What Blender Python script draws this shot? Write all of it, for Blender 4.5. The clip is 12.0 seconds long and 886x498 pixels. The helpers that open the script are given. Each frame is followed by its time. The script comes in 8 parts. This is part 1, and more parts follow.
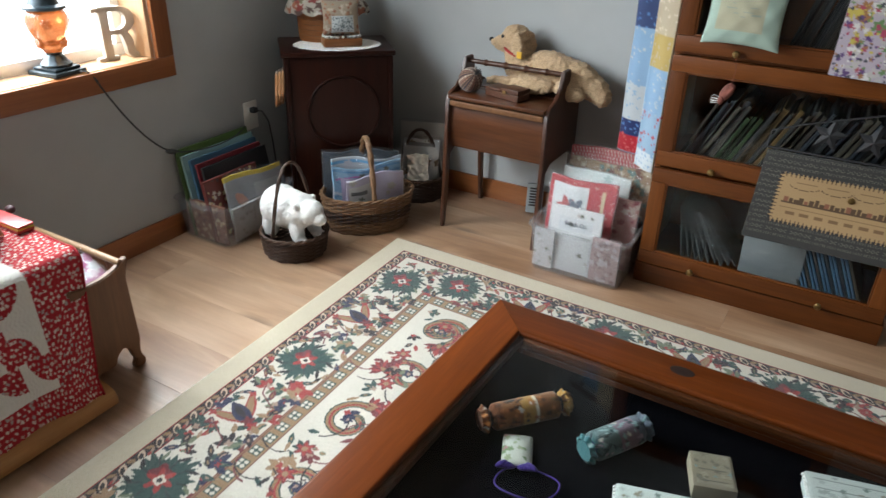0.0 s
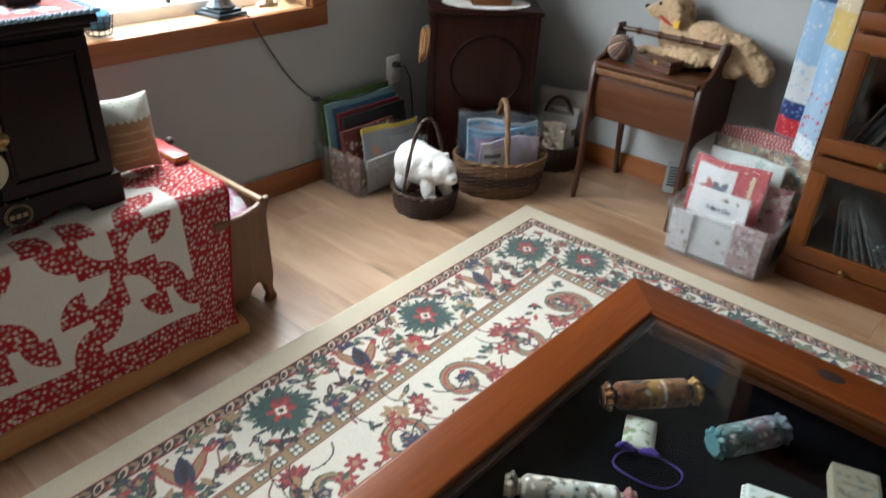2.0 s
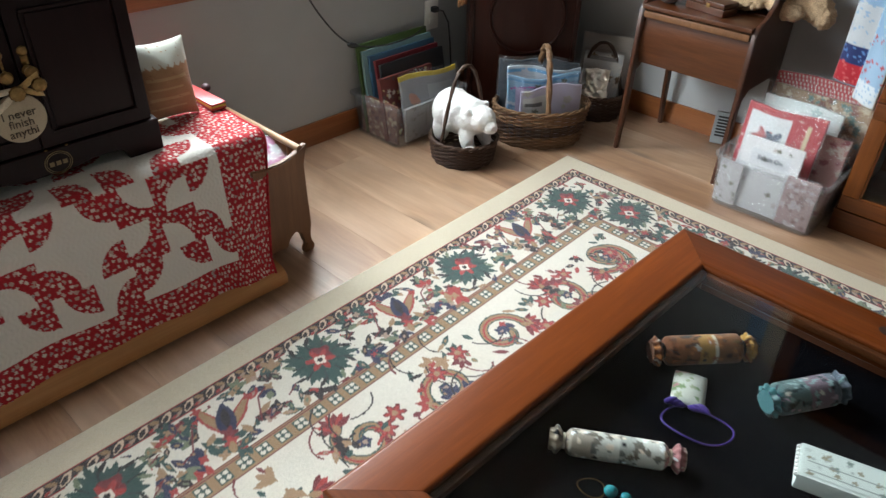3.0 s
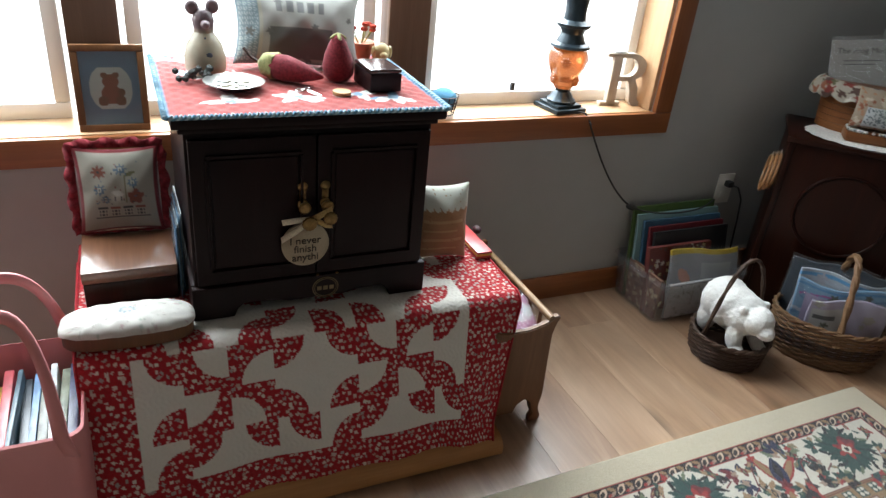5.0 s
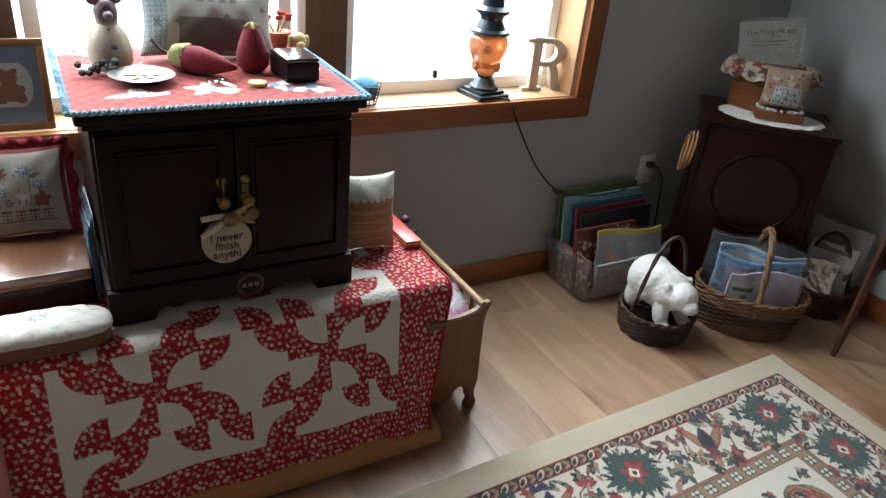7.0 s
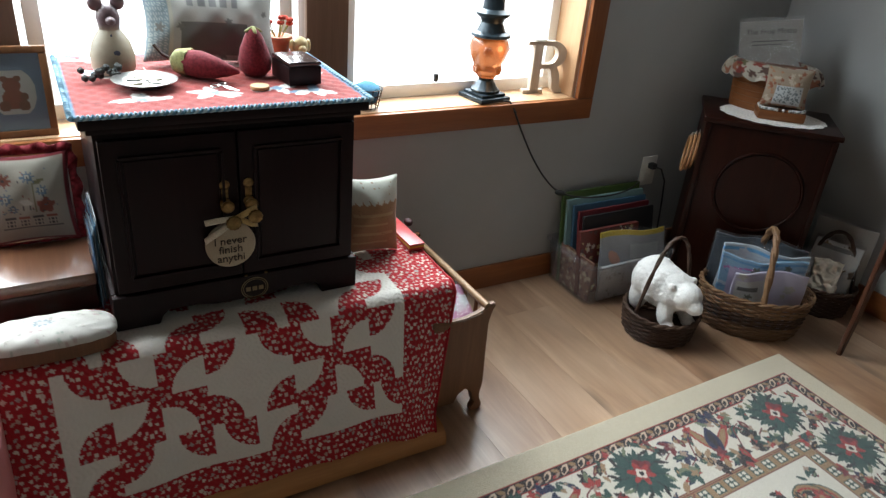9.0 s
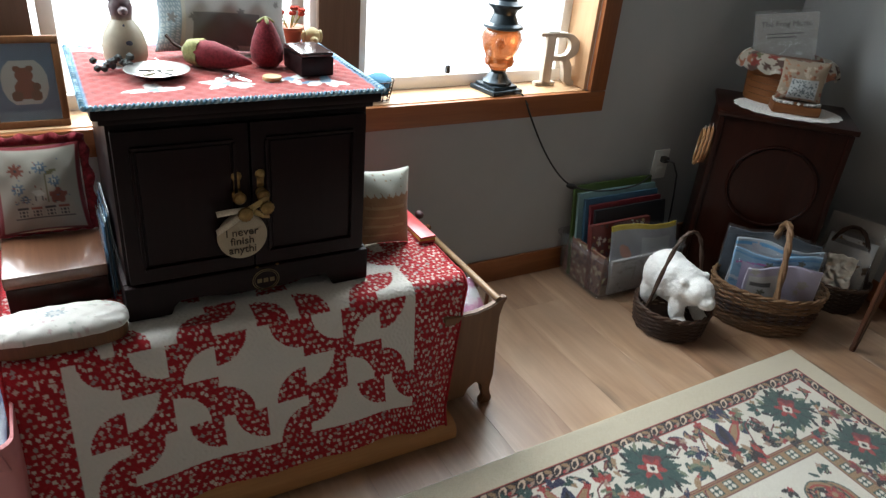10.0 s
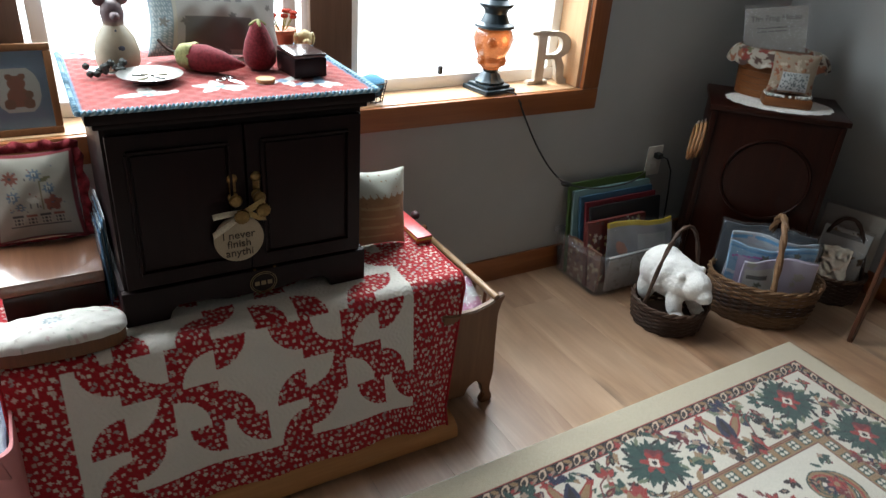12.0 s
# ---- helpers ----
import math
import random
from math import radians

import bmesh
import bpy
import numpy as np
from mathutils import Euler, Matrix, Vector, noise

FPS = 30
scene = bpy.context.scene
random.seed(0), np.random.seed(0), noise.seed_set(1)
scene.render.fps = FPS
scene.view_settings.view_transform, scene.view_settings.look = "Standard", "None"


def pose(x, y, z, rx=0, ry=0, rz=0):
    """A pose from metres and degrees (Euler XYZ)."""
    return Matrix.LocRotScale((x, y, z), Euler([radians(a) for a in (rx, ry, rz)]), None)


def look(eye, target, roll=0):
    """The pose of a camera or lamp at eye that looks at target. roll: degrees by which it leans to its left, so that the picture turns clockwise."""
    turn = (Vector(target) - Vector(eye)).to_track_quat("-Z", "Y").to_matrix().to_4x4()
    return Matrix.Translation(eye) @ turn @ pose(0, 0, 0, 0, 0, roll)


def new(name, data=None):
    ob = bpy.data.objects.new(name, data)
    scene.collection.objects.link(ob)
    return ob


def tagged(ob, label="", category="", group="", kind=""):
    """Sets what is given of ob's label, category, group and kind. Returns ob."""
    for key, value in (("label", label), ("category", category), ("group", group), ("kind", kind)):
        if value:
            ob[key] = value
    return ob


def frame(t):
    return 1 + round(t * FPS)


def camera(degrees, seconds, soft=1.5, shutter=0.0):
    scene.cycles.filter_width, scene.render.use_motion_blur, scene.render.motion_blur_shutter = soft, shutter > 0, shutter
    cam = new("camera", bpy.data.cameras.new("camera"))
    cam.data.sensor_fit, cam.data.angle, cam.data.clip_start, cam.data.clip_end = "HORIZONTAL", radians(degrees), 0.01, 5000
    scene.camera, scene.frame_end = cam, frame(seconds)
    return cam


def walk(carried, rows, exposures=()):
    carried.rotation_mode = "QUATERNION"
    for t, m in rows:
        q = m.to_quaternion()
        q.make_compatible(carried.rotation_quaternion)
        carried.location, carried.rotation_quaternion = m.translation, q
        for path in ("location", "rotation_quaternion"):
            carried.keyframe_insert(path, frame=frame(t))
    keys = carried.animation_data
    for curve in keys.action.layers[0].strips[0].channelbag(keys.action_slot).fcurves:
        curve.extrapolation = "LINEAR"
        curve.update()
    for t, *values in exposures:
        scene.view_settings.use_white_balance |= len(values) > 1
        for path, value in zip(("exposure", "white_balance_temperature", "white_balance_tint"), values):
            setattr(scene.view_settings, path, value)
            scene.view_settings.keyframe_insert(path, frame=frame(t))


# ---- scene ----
cam = camera(64.1, 12.0, soft=1.3, shutter=0.5)
# seconds, x, y, z, yaw, pitch, roll
ROWS = [
    (0.0, 1.590, 2.015, 1.251, 29.41, -27.58, 1.72),
    (0.5, 1.564, 2.005, 1.233, 31.02, -28.50, 3.12),
    (1.0, 1.570, 2.017, 1.225, 34.37, -28.97, 2.65),
    (1.5, 1.575, 2.012, 1.240, 38.55, -26.21, 1.96),
    (2.0, 1.549, 2.005, 1.224, 39.89, -30.42, 2.74),
    (2.5, 1.534, 2.002, 1.213, 42.27, -32.84, 1.59),
    (3.0, 1.517, 2.015, 1.195, 42.88, -34.26, 1.61),
    (3.5, 1.454, 2.013, 1.197, 48.49, -32.75, 1.11),
    (3.7, 1.404, 2.019, 1.257, 50.84, -29.75, 1.43),
    (5.3, 1.288, 2.094, 1.303, 64.70, -28.01, 6.48),
    (5.5, 1.288, 2.099, 1.298, 63.63, -27.36, 6.71),
    (6.0, 1.308, 2.111, 1.303, 60.93, -27.93, 6.27),
    (6.5, 1.291, 2.102, 1.291, 58.96, -27.78, 6.12),
    (7.0, 1.290, 2.104, 1.294, 58.18, -27.96, 6.16),
    (9.0, 1.294, 2.100, 1.282, 58.47, -27.40, 5.34),
    (9.5, 1.287, 2.100, 1.288, 59.40, -27.37, 4.93),
    (10.0, 1.284, 2.096, 1.277, 59.12, -28.02, 5.40),
    (10.5, 1.303, 2.091, 1.265, 58.91, -26.79, 4.52),
    (11.0, 1.305, 2.096, 1.276, 58.56, -26.84, 4.39),
    (11.5, 1.306, 2.094, 1.277, 58.66, -26.71, 4.64),
    (12.0, 1.288, 2.090, 1.265, 58.73, -27.62, 4.25),
]
STOPS = [(0.0, 0.52), (2.0, 0.54), (3.5, 0.66), (3.7, 0.66), (5.3, -0.14), (6.0, -0.38), (6.5, -0.06), (12.0, -0.08)]
walk(cam, [(t, pose(x, y, z, 0, 0, yaw) @ pose(0, 0, 0, 90 + pitch) @ pose(0, 0, 0, 0, 0, roll))
           for t, x, y, z, yaw, pitch, roll in ROWS], STOPS)

# ---- light ----
WALL_X, WALL_Y = -0.512, 4.652          # inner faces of the window wall and the back wall
EAST, SOUTH, HEIGHT = 3.4, -0.9, 2.42
SILL, HEAD, THICK = 0.672, 1.95, 0.17
world = bpy.data.worlds.new("sky")
scene.world = world
world.use_nodes = True
wn = world.node_tree.nodes
sky = wn.new("ShaderNodeTexSky")
sky.sky_type = "NISHITA"
sky.sun_disc = False
sky.sun_elevation, sky.sun_rotation = radians(40), radians(250)
world.node_tree.links.new(sky.outputs[0], wn["Background"].inputs[0])
wn["Background"].inputs[1].default_value = 0.12
sun = new("sun", bpy.data.lights.new("sun", "SUN"))
sun.data.energy, sun.data.angle, sun.data.color = 0.8, radians(25), (1.0, 0.95, 0.88)
sun.matrix_world = look((-3, 1.2, 3.2), (0, 2.9, 0.2))


def window_lamp(y0, y1, watts):
    lamp = new("window_daylight", bpy.data.lights.new("window_daylight", "AREA"))
    lamp.data.shape, lamp.data.size, lamp.data.size_y = "RECTANGLE", HEAD - SILL - 0.1, y1 - y0 - 0.04
    lamp.data.energy, lamp.data.color = watts, (0.85, 0.945, 1.0)
    lamp.matrix_world = look((WALL_X - THICK - 0.04, (y0 + y1) / 2, (SILL + HEAD) / 2), (0.1, (y0 + y1) / 2, 0.1))


PANES = [(1.02, 1.97), (2.085, 2.752), (2.872, 3.667)]   # the three window openings along y
for y0, y1 in PANES:
    window_lamp(y0, y1, 44 * (y1 - y0))

skylight = new("skylight", bpy.data.lights.new("skylight", "AREA"))      # unseen area lamp added beyond the window, standing in for the bright sky
skylight.data.shape, skylight.data.size, skylight.data.size_y = "RECTANGLE", 3.2, 2.3
skylight.data.energy, skylight.data.color = 430, (0.85, 0.945, 1.0)
skylight.matrix_world = look((-2.5, 2.75, 2.65), (0.4, 2.7, 0.3))


# ---- materials ----
class Mat:
    """A small builder of node materials."""
    def __init__(self, name, rough=0.6, metal=0.0):
        self.m = bpy.data.materials.new(name)
        self.m.use_nodes = True
        self.t = self.m.node_tree
        self.b = self.t.nodes["Principled BSDF"]
        self.b.inputs["Roughness"].default_value = rough
        self.b.inputs["Metallic"].default_value = metal
        self.co = self.t.nodes.new("ShaderNodeTexCoord").outputs["Object"]

    def n(self, kind, **sockets):
        node = self.t.nodes.new(kind)
        for key, value in sockets.items():
            s = node.inputs[int(key[1:])] if key[0] == "i" and key[1:].isdigit() else node.inputs[key]
            if isinstance(value, bpy.types.NodeSocket):
                self.t.links.new(value, s)
            else:
                s.default_value = value
        return node

    def mapped(self, scale):
        return self.n("ShaderNodeMapping", Vector=self.co, Scale=scale).outputs[0]

    def noise(self, scale, detail=4.0, rough=0.6, vec=None, distort=0.0):
        return self.n("ShaderNodeTexNoise", Vector=vec or self.co, Scale=scale, Detail=detail, Roughness=rough, Distortion=distort).outputs[0]

    def ramp(self, fac, *stops):
        r = self.n("ShaderNodeValToRGB", Fac=fac)
        e = r.color_ramp.elements
        while len(e) < len(stops):
            e.new(0.5)
        for el, (p, c) in zip(e, stops):
            el.position, el.color = p, (*c, 1)
        return r.outputs[0]

    def mix(self, fac, a, b, blend="MIX"):
        node = self.t.nodes.new("ShaderNodeMix")
        node.data_type, node.blend_type = "RGBA", blend
        for s, value in ((node.inputs[0], fac), (node.inputs[6], a), (node.inputs[7], b)):
            if isinstance(value, bpy.types.NodeSocket):
                self.t.links.new(value, s)
            elif isinstance(value, tuple):
                s.default_value = (*value, 1)
            else:
                s.default_value = value
        return node.outputs[2]

    def color(self, c):
        if isinstance(c, tuple):
            self.b.inputs["Base Color"].default_value = (*c, 1)
        else:
            self.t.links.new(c, self.b.inputs["Base Color"])
        return self

    def bump(self, height, strength=0.3, dist=0.002):
        self.t.links.new(self.n("ShaderNodeBump", Height=height, Strength=strength, Distance=dist).outputs[0], self.b.inputs["Normal"])
        return self

    def set(self, **kw):
        for key, value in kw.items():
            self.b.inputs[key.replace("_", " ")].default_value = value
        return self


def scaled(c, f):
    return tuple(min(1.0, v * f) for v in c)


def paint(name, c, rough=0.7, vary=0.12, scale=9.0, grain=220.0, bump=0.15, metal=0.0):
    k = Mat(name, rough, metal)
    big = k.noise(scale, 3)
    k.color(k.ramp(big, (0.3, scaled(c, 1 - vary)), (0.7, scaled(c, 1 + vary))))
    k.bump(k.noise(grain, 2), bump, 0.001)
    return k.m


def cloth(name, c, vary=0.15, weave=700.0, rough=0.9, bump=0.4, sheen=0.12):
    k = Mat(name, rough)
    k.color(k.mix(k.ramp(k.noise(weave, 2), (0.35, (0, 0, 0)), (0.65, (1, 1, 1))), scaled(c, 1 - vary), scaled(c, 1 + vary)))
    k.bump(k.noise(60, 3), bump, 0.003)
    k.set(Sheen_Weight=sheen, Specular_IOR_Level=0.12 if sheen else 0.0)
    return k.m


def wood(name, dark, light, rough=0.45, axis=0, size=1.0, coat=0.0, knots=False, spec=0.35):
    k = Mat(name, rough)
    s = [26.0 * size] * 3
    s[axis] = 1.6 * size
    v = k.mapped(tuple(s))
    g = k.noise(1.0, 6, 0.62, v, 0.7)
    fine = k.noise(6.0, 3, 0.7, v)
    c = k.ramp(g, (0.28, dark), (0.5, scaled(tuple((a + b) / 2 for a, b in zip(dark, light)), 1.0)), (0.72, light))
    c = k.mix(k.ramp(fine, (0.35, (0.55, 0.55, 0.55)), (0.6, (0, 0, 0))), c, dark)
    if knots:
        vo = k.n("ShaderNodeTexVoronoi", Vector=k.mapped(tuple(2.2 if i == axis else 5.5 for i in range(3))), Scale=1.0)
        c = k.mix(k.ramp(vo.outputs[0], (0.03, (0.9, 0.9, 0.9)), (0.12, (0, 0, 0))), c, scaled(dark, 0.45))
    info = k.n("ShaderNodeObjectInfo").outputs["Random"]
    c = k.mix(0.35, c, k.mix(info, scaled(dark, 0.8), scaled(light, 1.05)))
    k.color(c)
    k.bump(fine, 0.12, 0.001)
    k.set(Coat_Weight=coat, Coat_Roughness=0.18, Specular_IOR_Level=spec)
    return k.m


def dyed(name, rough=0.9, pile=900.0, bump=0.5, sheen=0.2, dist=0.002):
    """Takes its colour from the mesh's own colour layer: woven, printed or pieced cloth and paper."""
    k = Mat(name, rough)
    at = k.t.nodes.new("ShaderNodeAttribute")
    at.attribute_name = "dye"
    w = k.noise(pile, 2)
    k.color(k.mix(k.ramp(w, (0.35, (0.35, 0.35, 0.35)), (0.7, (0, 0, 0))), at.outputs[0], k.mix(1.0, at.outputs[0], (0.55, 0.55, 0.55), "MULTIPLY")))
    k.bump(w, bump, dist)
    k.set(Sheen_Weight=sheen, Specular_IOR_Level=0.12 if sheen else 0.45)
    return k.m


def glassy(name, rough=0.03, tint=(1, 1, 1), haze=0.0, ior=1.45):
    """Thin clear sheet: see-through, with real gloss on top and, for plastics, a little milkiness."""
    m = bpy.data.materials.new(name)
    m.use_nodes = True
    nt = m.node_tree
    nt.nodes.remove(nt.nodes["Principled BSDF"])
    clear, gloss = nt.nodes.new("ShaderNodeBsdfTransparent"), nt.nodes.new("ShaderNodeBsdfGlossy")
    clear.inputs[0].default_value, gloss.inputs["Roughness"].default_value = (*tint, 1), rough
    base = clear.outputs[0]
    if haze:
        milk, mix = nt.nodes.new("ShaderNodeBsdfDiffuse"), nt.nodes.new("ShaderNodeMixShader")
        milk.inputs[0].default_value, mix.inputs[0].default_value = (0.75, 0.77, 0.78, 1), haze
        nt.links.new(base, mix.inputs[1])
        nt.links.new(milk.outputs[0], mix.inputs[2])
        base = mix.outputs[0]
    lw, pw, ma = nt.nodes.new("ShaderNodeLayerWeight"), nt.nodes.new("ShaderNodeMath"), nt.nodes.new("ShaderNodeMath")
    lw.inputs[0].default_value = 0.5
    pw.operation, pw.inputs[1].default_value = "POWER", 4.0
    f0 = ((ior - 1) / (ior + 1)) ** 2
    ma.operation, ma.inputs[1].default_value, ma.inputs[2].default_value = "MULTIPLY_ADD", 0.9, f0
    nt.links.new(lw.outputs["Facing"], pw.inputs[0])
    nt.links.new(pw.outputs[0], ma.inputs[0])
    top = nt.nodes.new("ShaderNodeMixShader")
    if haze:
        bp, nz = nt.nodes.new("ShaderNodeBump"), nt.nodes.new("ShaderNodeTexNoise")
        nz.inputs["Scale"].default_value, bp.inputs["Strength"].default_value, bp.inputs["Distance"].default_value = 28, 0.5, 0.02
        nt.links.new(nz.outputs[0], bp.inputs["Height"])
        nt.links.new(bp.outputs[0], gloss.inputs["Normal"])
    nt.links.new(ma.outputs[0], top.inputs[0])
    nt.links.new(base, top.inputs[1])
    nt.links.new(gloss.outputs[0], top.inputs[2])
    nt.links.new(top.outputs[0], nt.nodes["Material Output"].inputs[0])
    return m


M_WALL = paint("wall_paint", (0.385, 0.395, 0.39), 0.85, 0.05, 3, 380, 0.25)
# for the unseen closing walls: darker than the seen ones, to cut bounce
M_WALLUNSEEN = paint("unseen_wall_low_bounce", (0.25, 0.24, 0.22), 0.85, 0.05, 3, 380, 0.25)
M_CEIL = paint("ceiling_paint", (0.62, 0.62, 0.60), 0.9, 0.03)
M_FIR = wood("fir_trim", (0.19, 0.058, 0.018), (0.33, 0.118, 0.037), 0.4, 1, 1.0, 0.2)
M_FIRV = wood("fir_upright", (0.19, 0.058, 0.018), (0.33, 0.118, 0.037), 0.4, 2, 1.0, 0.2)
M_FIRX = wood("fir_across", (0.19, 0.058, 0.018), (0.33, 0.118, 0.037), 0.4, 0, 1.0, 0.2)
M_PALE = wood("pale_sash_wood", (0.50, 0.30, 0.16), (0.66, 0.44, 0.26), 0.4, 2)
M_VINYL = paint("white_sill_paint", (0.78, 0.77, 0.74), 0.45, 0.03)
M_SASH = wood("brown_sash", (0.10, 0.055, 0.035), (0.17, 0.10, 0.065), 0.5, 2)


def planks(name):
    """Pale oak boards: each board its own stretch of grain, with streaks, dark knots and worn gloss."""
    k = Mat(name, 0.36)
    rnd = k.n("ShaderNodeObjectInfo").outputs["Random"]
    off = k.n("ShaderNodeVectorMath", i0=k.n("ShaderNodeCombineXYZ", X=rnd, Y=rnd, Z=rnd).outputs[0], i1=(37.0, 19.0, 5.0))
    off.operation = "MULTIPLY"
    co = k.n("ShaderNodeVectorMath", i0=k.co, i1=off.outputs[0]).outputs[0]
    def at(scale):
        return k.n("ShaderNodeMapping", Vector=co, Scale=scale).outputs[0]
    broad = k.noise(1.0, 5, 0.6, at((1.3, 7.0, 7.0)), 1.2)
    grain = k.noise(1.0, 6, 0.65, at((3.0, 70.0, 70.0)), 0.4)
    cloud = k.noise(1.0, 3, 0.5, at((1.4, 2.6, 2.6)))
    c = k.ramp(broad, (0.30, (0.175, 0.080, 0.037)), (0.50, (0.32, 0.178, 0.098)), (0.68, (0.47, 0.305, 0.190)))
    c = k.mix(k.ramp(grain, (0.36, (0.32, 0.32, 0.32)), (0.58, (0, 0, 0))), c, (0.15, 0.075, 0.036))
    c = k.mix(k.ramp(cloud, (0.45, (0, 0, 0)), (0.72, (0.45, 0.45, 0.45))), c, (0.48, 0.35, 0.25))
    knot = k.n("ShaderNodeTexVoronoi", Vector=at((2.1, 6.4, 6.4)), Scale=1.0).outputs[0]
    c = k.mix(k.ramp(knot, (0.04, (0.95, 0.95, 0.95)), (0.20, (0, 0, 0))), c, (0.10, 0.052, 0.026))
    c = k.mix(0.22, c, k.mix(rnd, (0.20, 0.105, 0.055), (0.48, 0.33, 0.21)))
    k.color(c)
    rough = k.ramp(k.noise(1.0, 4, 0.6, at((2.5, 14.0, 14.0))), (0.3, (0.30, 0.30, 0.30)), (0.7, (0.47, 0.47, 0.47)))
    k.t.links.new(rough, k.b.inputs["Roughness"])
    k.bump(grain, 0.06, 0.001)
    k.set(Coat_Weight=0.45, Coat_Roughness=0.26, Specular_IOR_Level=1.0)
    return k.m


M_PLANK = planks("oak_plank")
M_BOOK = wood("honey_oak", (0.060, 0.015, 0.0025), (0.160, 0.046, 0.007), 0.42, 0, 1.0, 0.08, False, 0.25)
M_BOOKV = wood("honey_oak_upright", (0.060, 0.015, 0.0025), (0.160, 0.046, 0.007), 0.42, 2, 1.0, 0.08, False, 0.25)
M_TABLE = wood("cherry_table", (0.045, 0.0085, 0.001), (0.155, 0.035, 0.0045), 0.36, 1, 0.8, 0.06, True, 0.2)
M_TABLEX = wood("cherry_table_across", (0.045, 0.0085, 0.001), (0.155, 0.035, 0.0045), 0.36, 0, 0.8, 0.06, True, 0.2)
M_DARK = wood("ebonised_wood", (0.0065, 0.0026, 0.0028), (0.017, 0.0065, 0.0068), 0.40, 2, 1.0, 0.0, False, 0.15)
M_MAHOG = wood("mahogany", (0.008, 0.0018, 0.0011), (0.026, 0.006, 0.003), 0.34, 2, 1.0, 0.05, False, 0.15)
M_WALNUT = wood("walnut", (0.040, 0.011, 0.003), (0.130, 0.040, 0.011), 0.38, 0, 1.0, 0.2)
M_WALNUTV = wood("walnut_upright", (0.038, 0.012, 0.005), (0.085, 0.029, 0.012), 0.4, 2, 1.0, 0.2)
M_PINE = wood("pine", (0.30, 0.13, 0.042), (0.47, 0.235, 0.085), 0.45, 1)
M_OAK = wood("aged_oak", (0.09, 0.036, 0.013), (0.20, 0.088, 0.034), 0.5, 2, 0.9)
M_OAKX = wood("aged_oak_rail", (0.20, 0.11, 0.05), (0.38, 0.23, 0.12), 0.45, 0, 0.9)
M_BRASS = paint("aged_brass", (0.24, 0.155, 0.062), 0.42, 0.35, 90, metal=1.0)
M_BLACKM = paint("black_iron", (0.012, 0.012, 0.014), 0.55, 0.1)
M_RUBBER = paint("black_rubber", (0.012, 0.012, 0.012), 0.6, 0.1)
M_PLATE = paint("outlet_plastic", (0.72, 0.70, 0.64), 0.4, 0.02)
M_GLASS = glassy("window_glass", 0.0)
M_CASEGLASS = glassy("case_glass", 0.02, (0.95, 0.97, 0.97), 0.0, 1.33)
M_PLASTIC = glassy("clear_plastic", 0.15, (0.96, 0.965, 0.97), 0.06, 1.45)
M_FILM = glassy("clear_film", 0.07, (0.97, 0.975, 0.98), 0.05, 1.75)
M_VELVET = cloth("black_velvet", (0.003, 0.003, 0.004), 0.2, 700, 1.0, 0.2, 0.0)
M_DYE = dyed("printed_cloth", 0.9, 900, 0.3)
M_RUG = dyed("rug_pile", 0.97, 700, 0.9, 0.25, 0.004)
M_PRINT = dyed("printed_paper", 0.45, 1200, 0.05, 0.0)
M_WICKER = wood("dark_wicker", (0.030, 0.015, 0.009), (0.075, 0.038, 0.022), 0.6, 0, 2.5)
M_WICKER2 = wood("brown_wicker", (0.11, 0.055, 0.025), (0.27, 0.150, 0.075), 0.6, 0, 2.5)
M_WICKER3 = wood("walnut_wicker", (0.055, 0.03, 0.018), (0.11, 0.06, 0.034), 0.6, 0, 2.5)
M_PLUSH = cloth("white_plush", (0.70, 0.69, 0.66), 0.12, 300, 0.95, 0.9)
M_GOLD = cloth("golden_plush", (0.42, 0.29, 0.175), 0.24, 260, 0.95, 0.9)
M_CREAM = cloth("cream_cloth", (0.62, 0.57, 0.46), 0.12)
M_LACE = cloth("white_lace", (0.74, 0.72, 0.68), 0.2, 260)
M_PINK = paint("pink_leatherette", (0.62, 0.24, 0.24), 0.5, 0.05, 6, 500, 0.2)


# ---- mesh tools ----
def box(bm, x0, x1, y0, y1, z0, z1, bevel=0.0, m=None):
    r = bmesh.ops.create_cube(bm, size=1.0, matrix=Matrix.Translation(((x0 + x1) / 2, (y0 + y1) / 2, (z0 + z1) / 2))
                              @ Matrix.Diagonal((abs(x1 - x0), abs(y1 - y0), abs(z1 - z0), 1)))
    vs = r["verts"]
    if bevel:
        es = list({e for v in vs for e in v.link_edges})
        out = bmesh.ops.bevel(bm, geom=es, offset=bevel, segments=2, affect="EDGES", profile=0.6)
        vs = list({v for f in out["faces"] for v in f.verts} | {v for v in vs if v.is_valid})
    if m is not None:
        bmesh.ops.transform(bm, matrix=m, verts=vs)
    return bm


def lathe(bm, profile, segs=28, m=None, squash=1.0, wobble=None):
    """Turn (radius, height) points about z."""
    rings = []
    for r, z in profile:
        ring = []
        for i in range(segs):
            a = 2 * math.pi * i / segs
            rr = r * (wobble(a, z) if wobble else 1.0)
            v = Vector((rr * math.cos(a), rr * squash * math.sin(a), z))
            ring.append(bm.verts.new(m @ v if m is not None else v))
        rings.append(ring)
    for a, b in zip(rings, rings[1:]):
        for i in range(segs):
            j = (i + 1) % segs
            bm.faces.new((a[i], a[j], b[j], b[i]))
    for ring, flip in ((rings[0], True), (rings[-1], False)):
        if profile[0 if flip else -1][0] > 1e-6:
            bm.faces.new(ring[::-1] if flip else ring)
    return bm


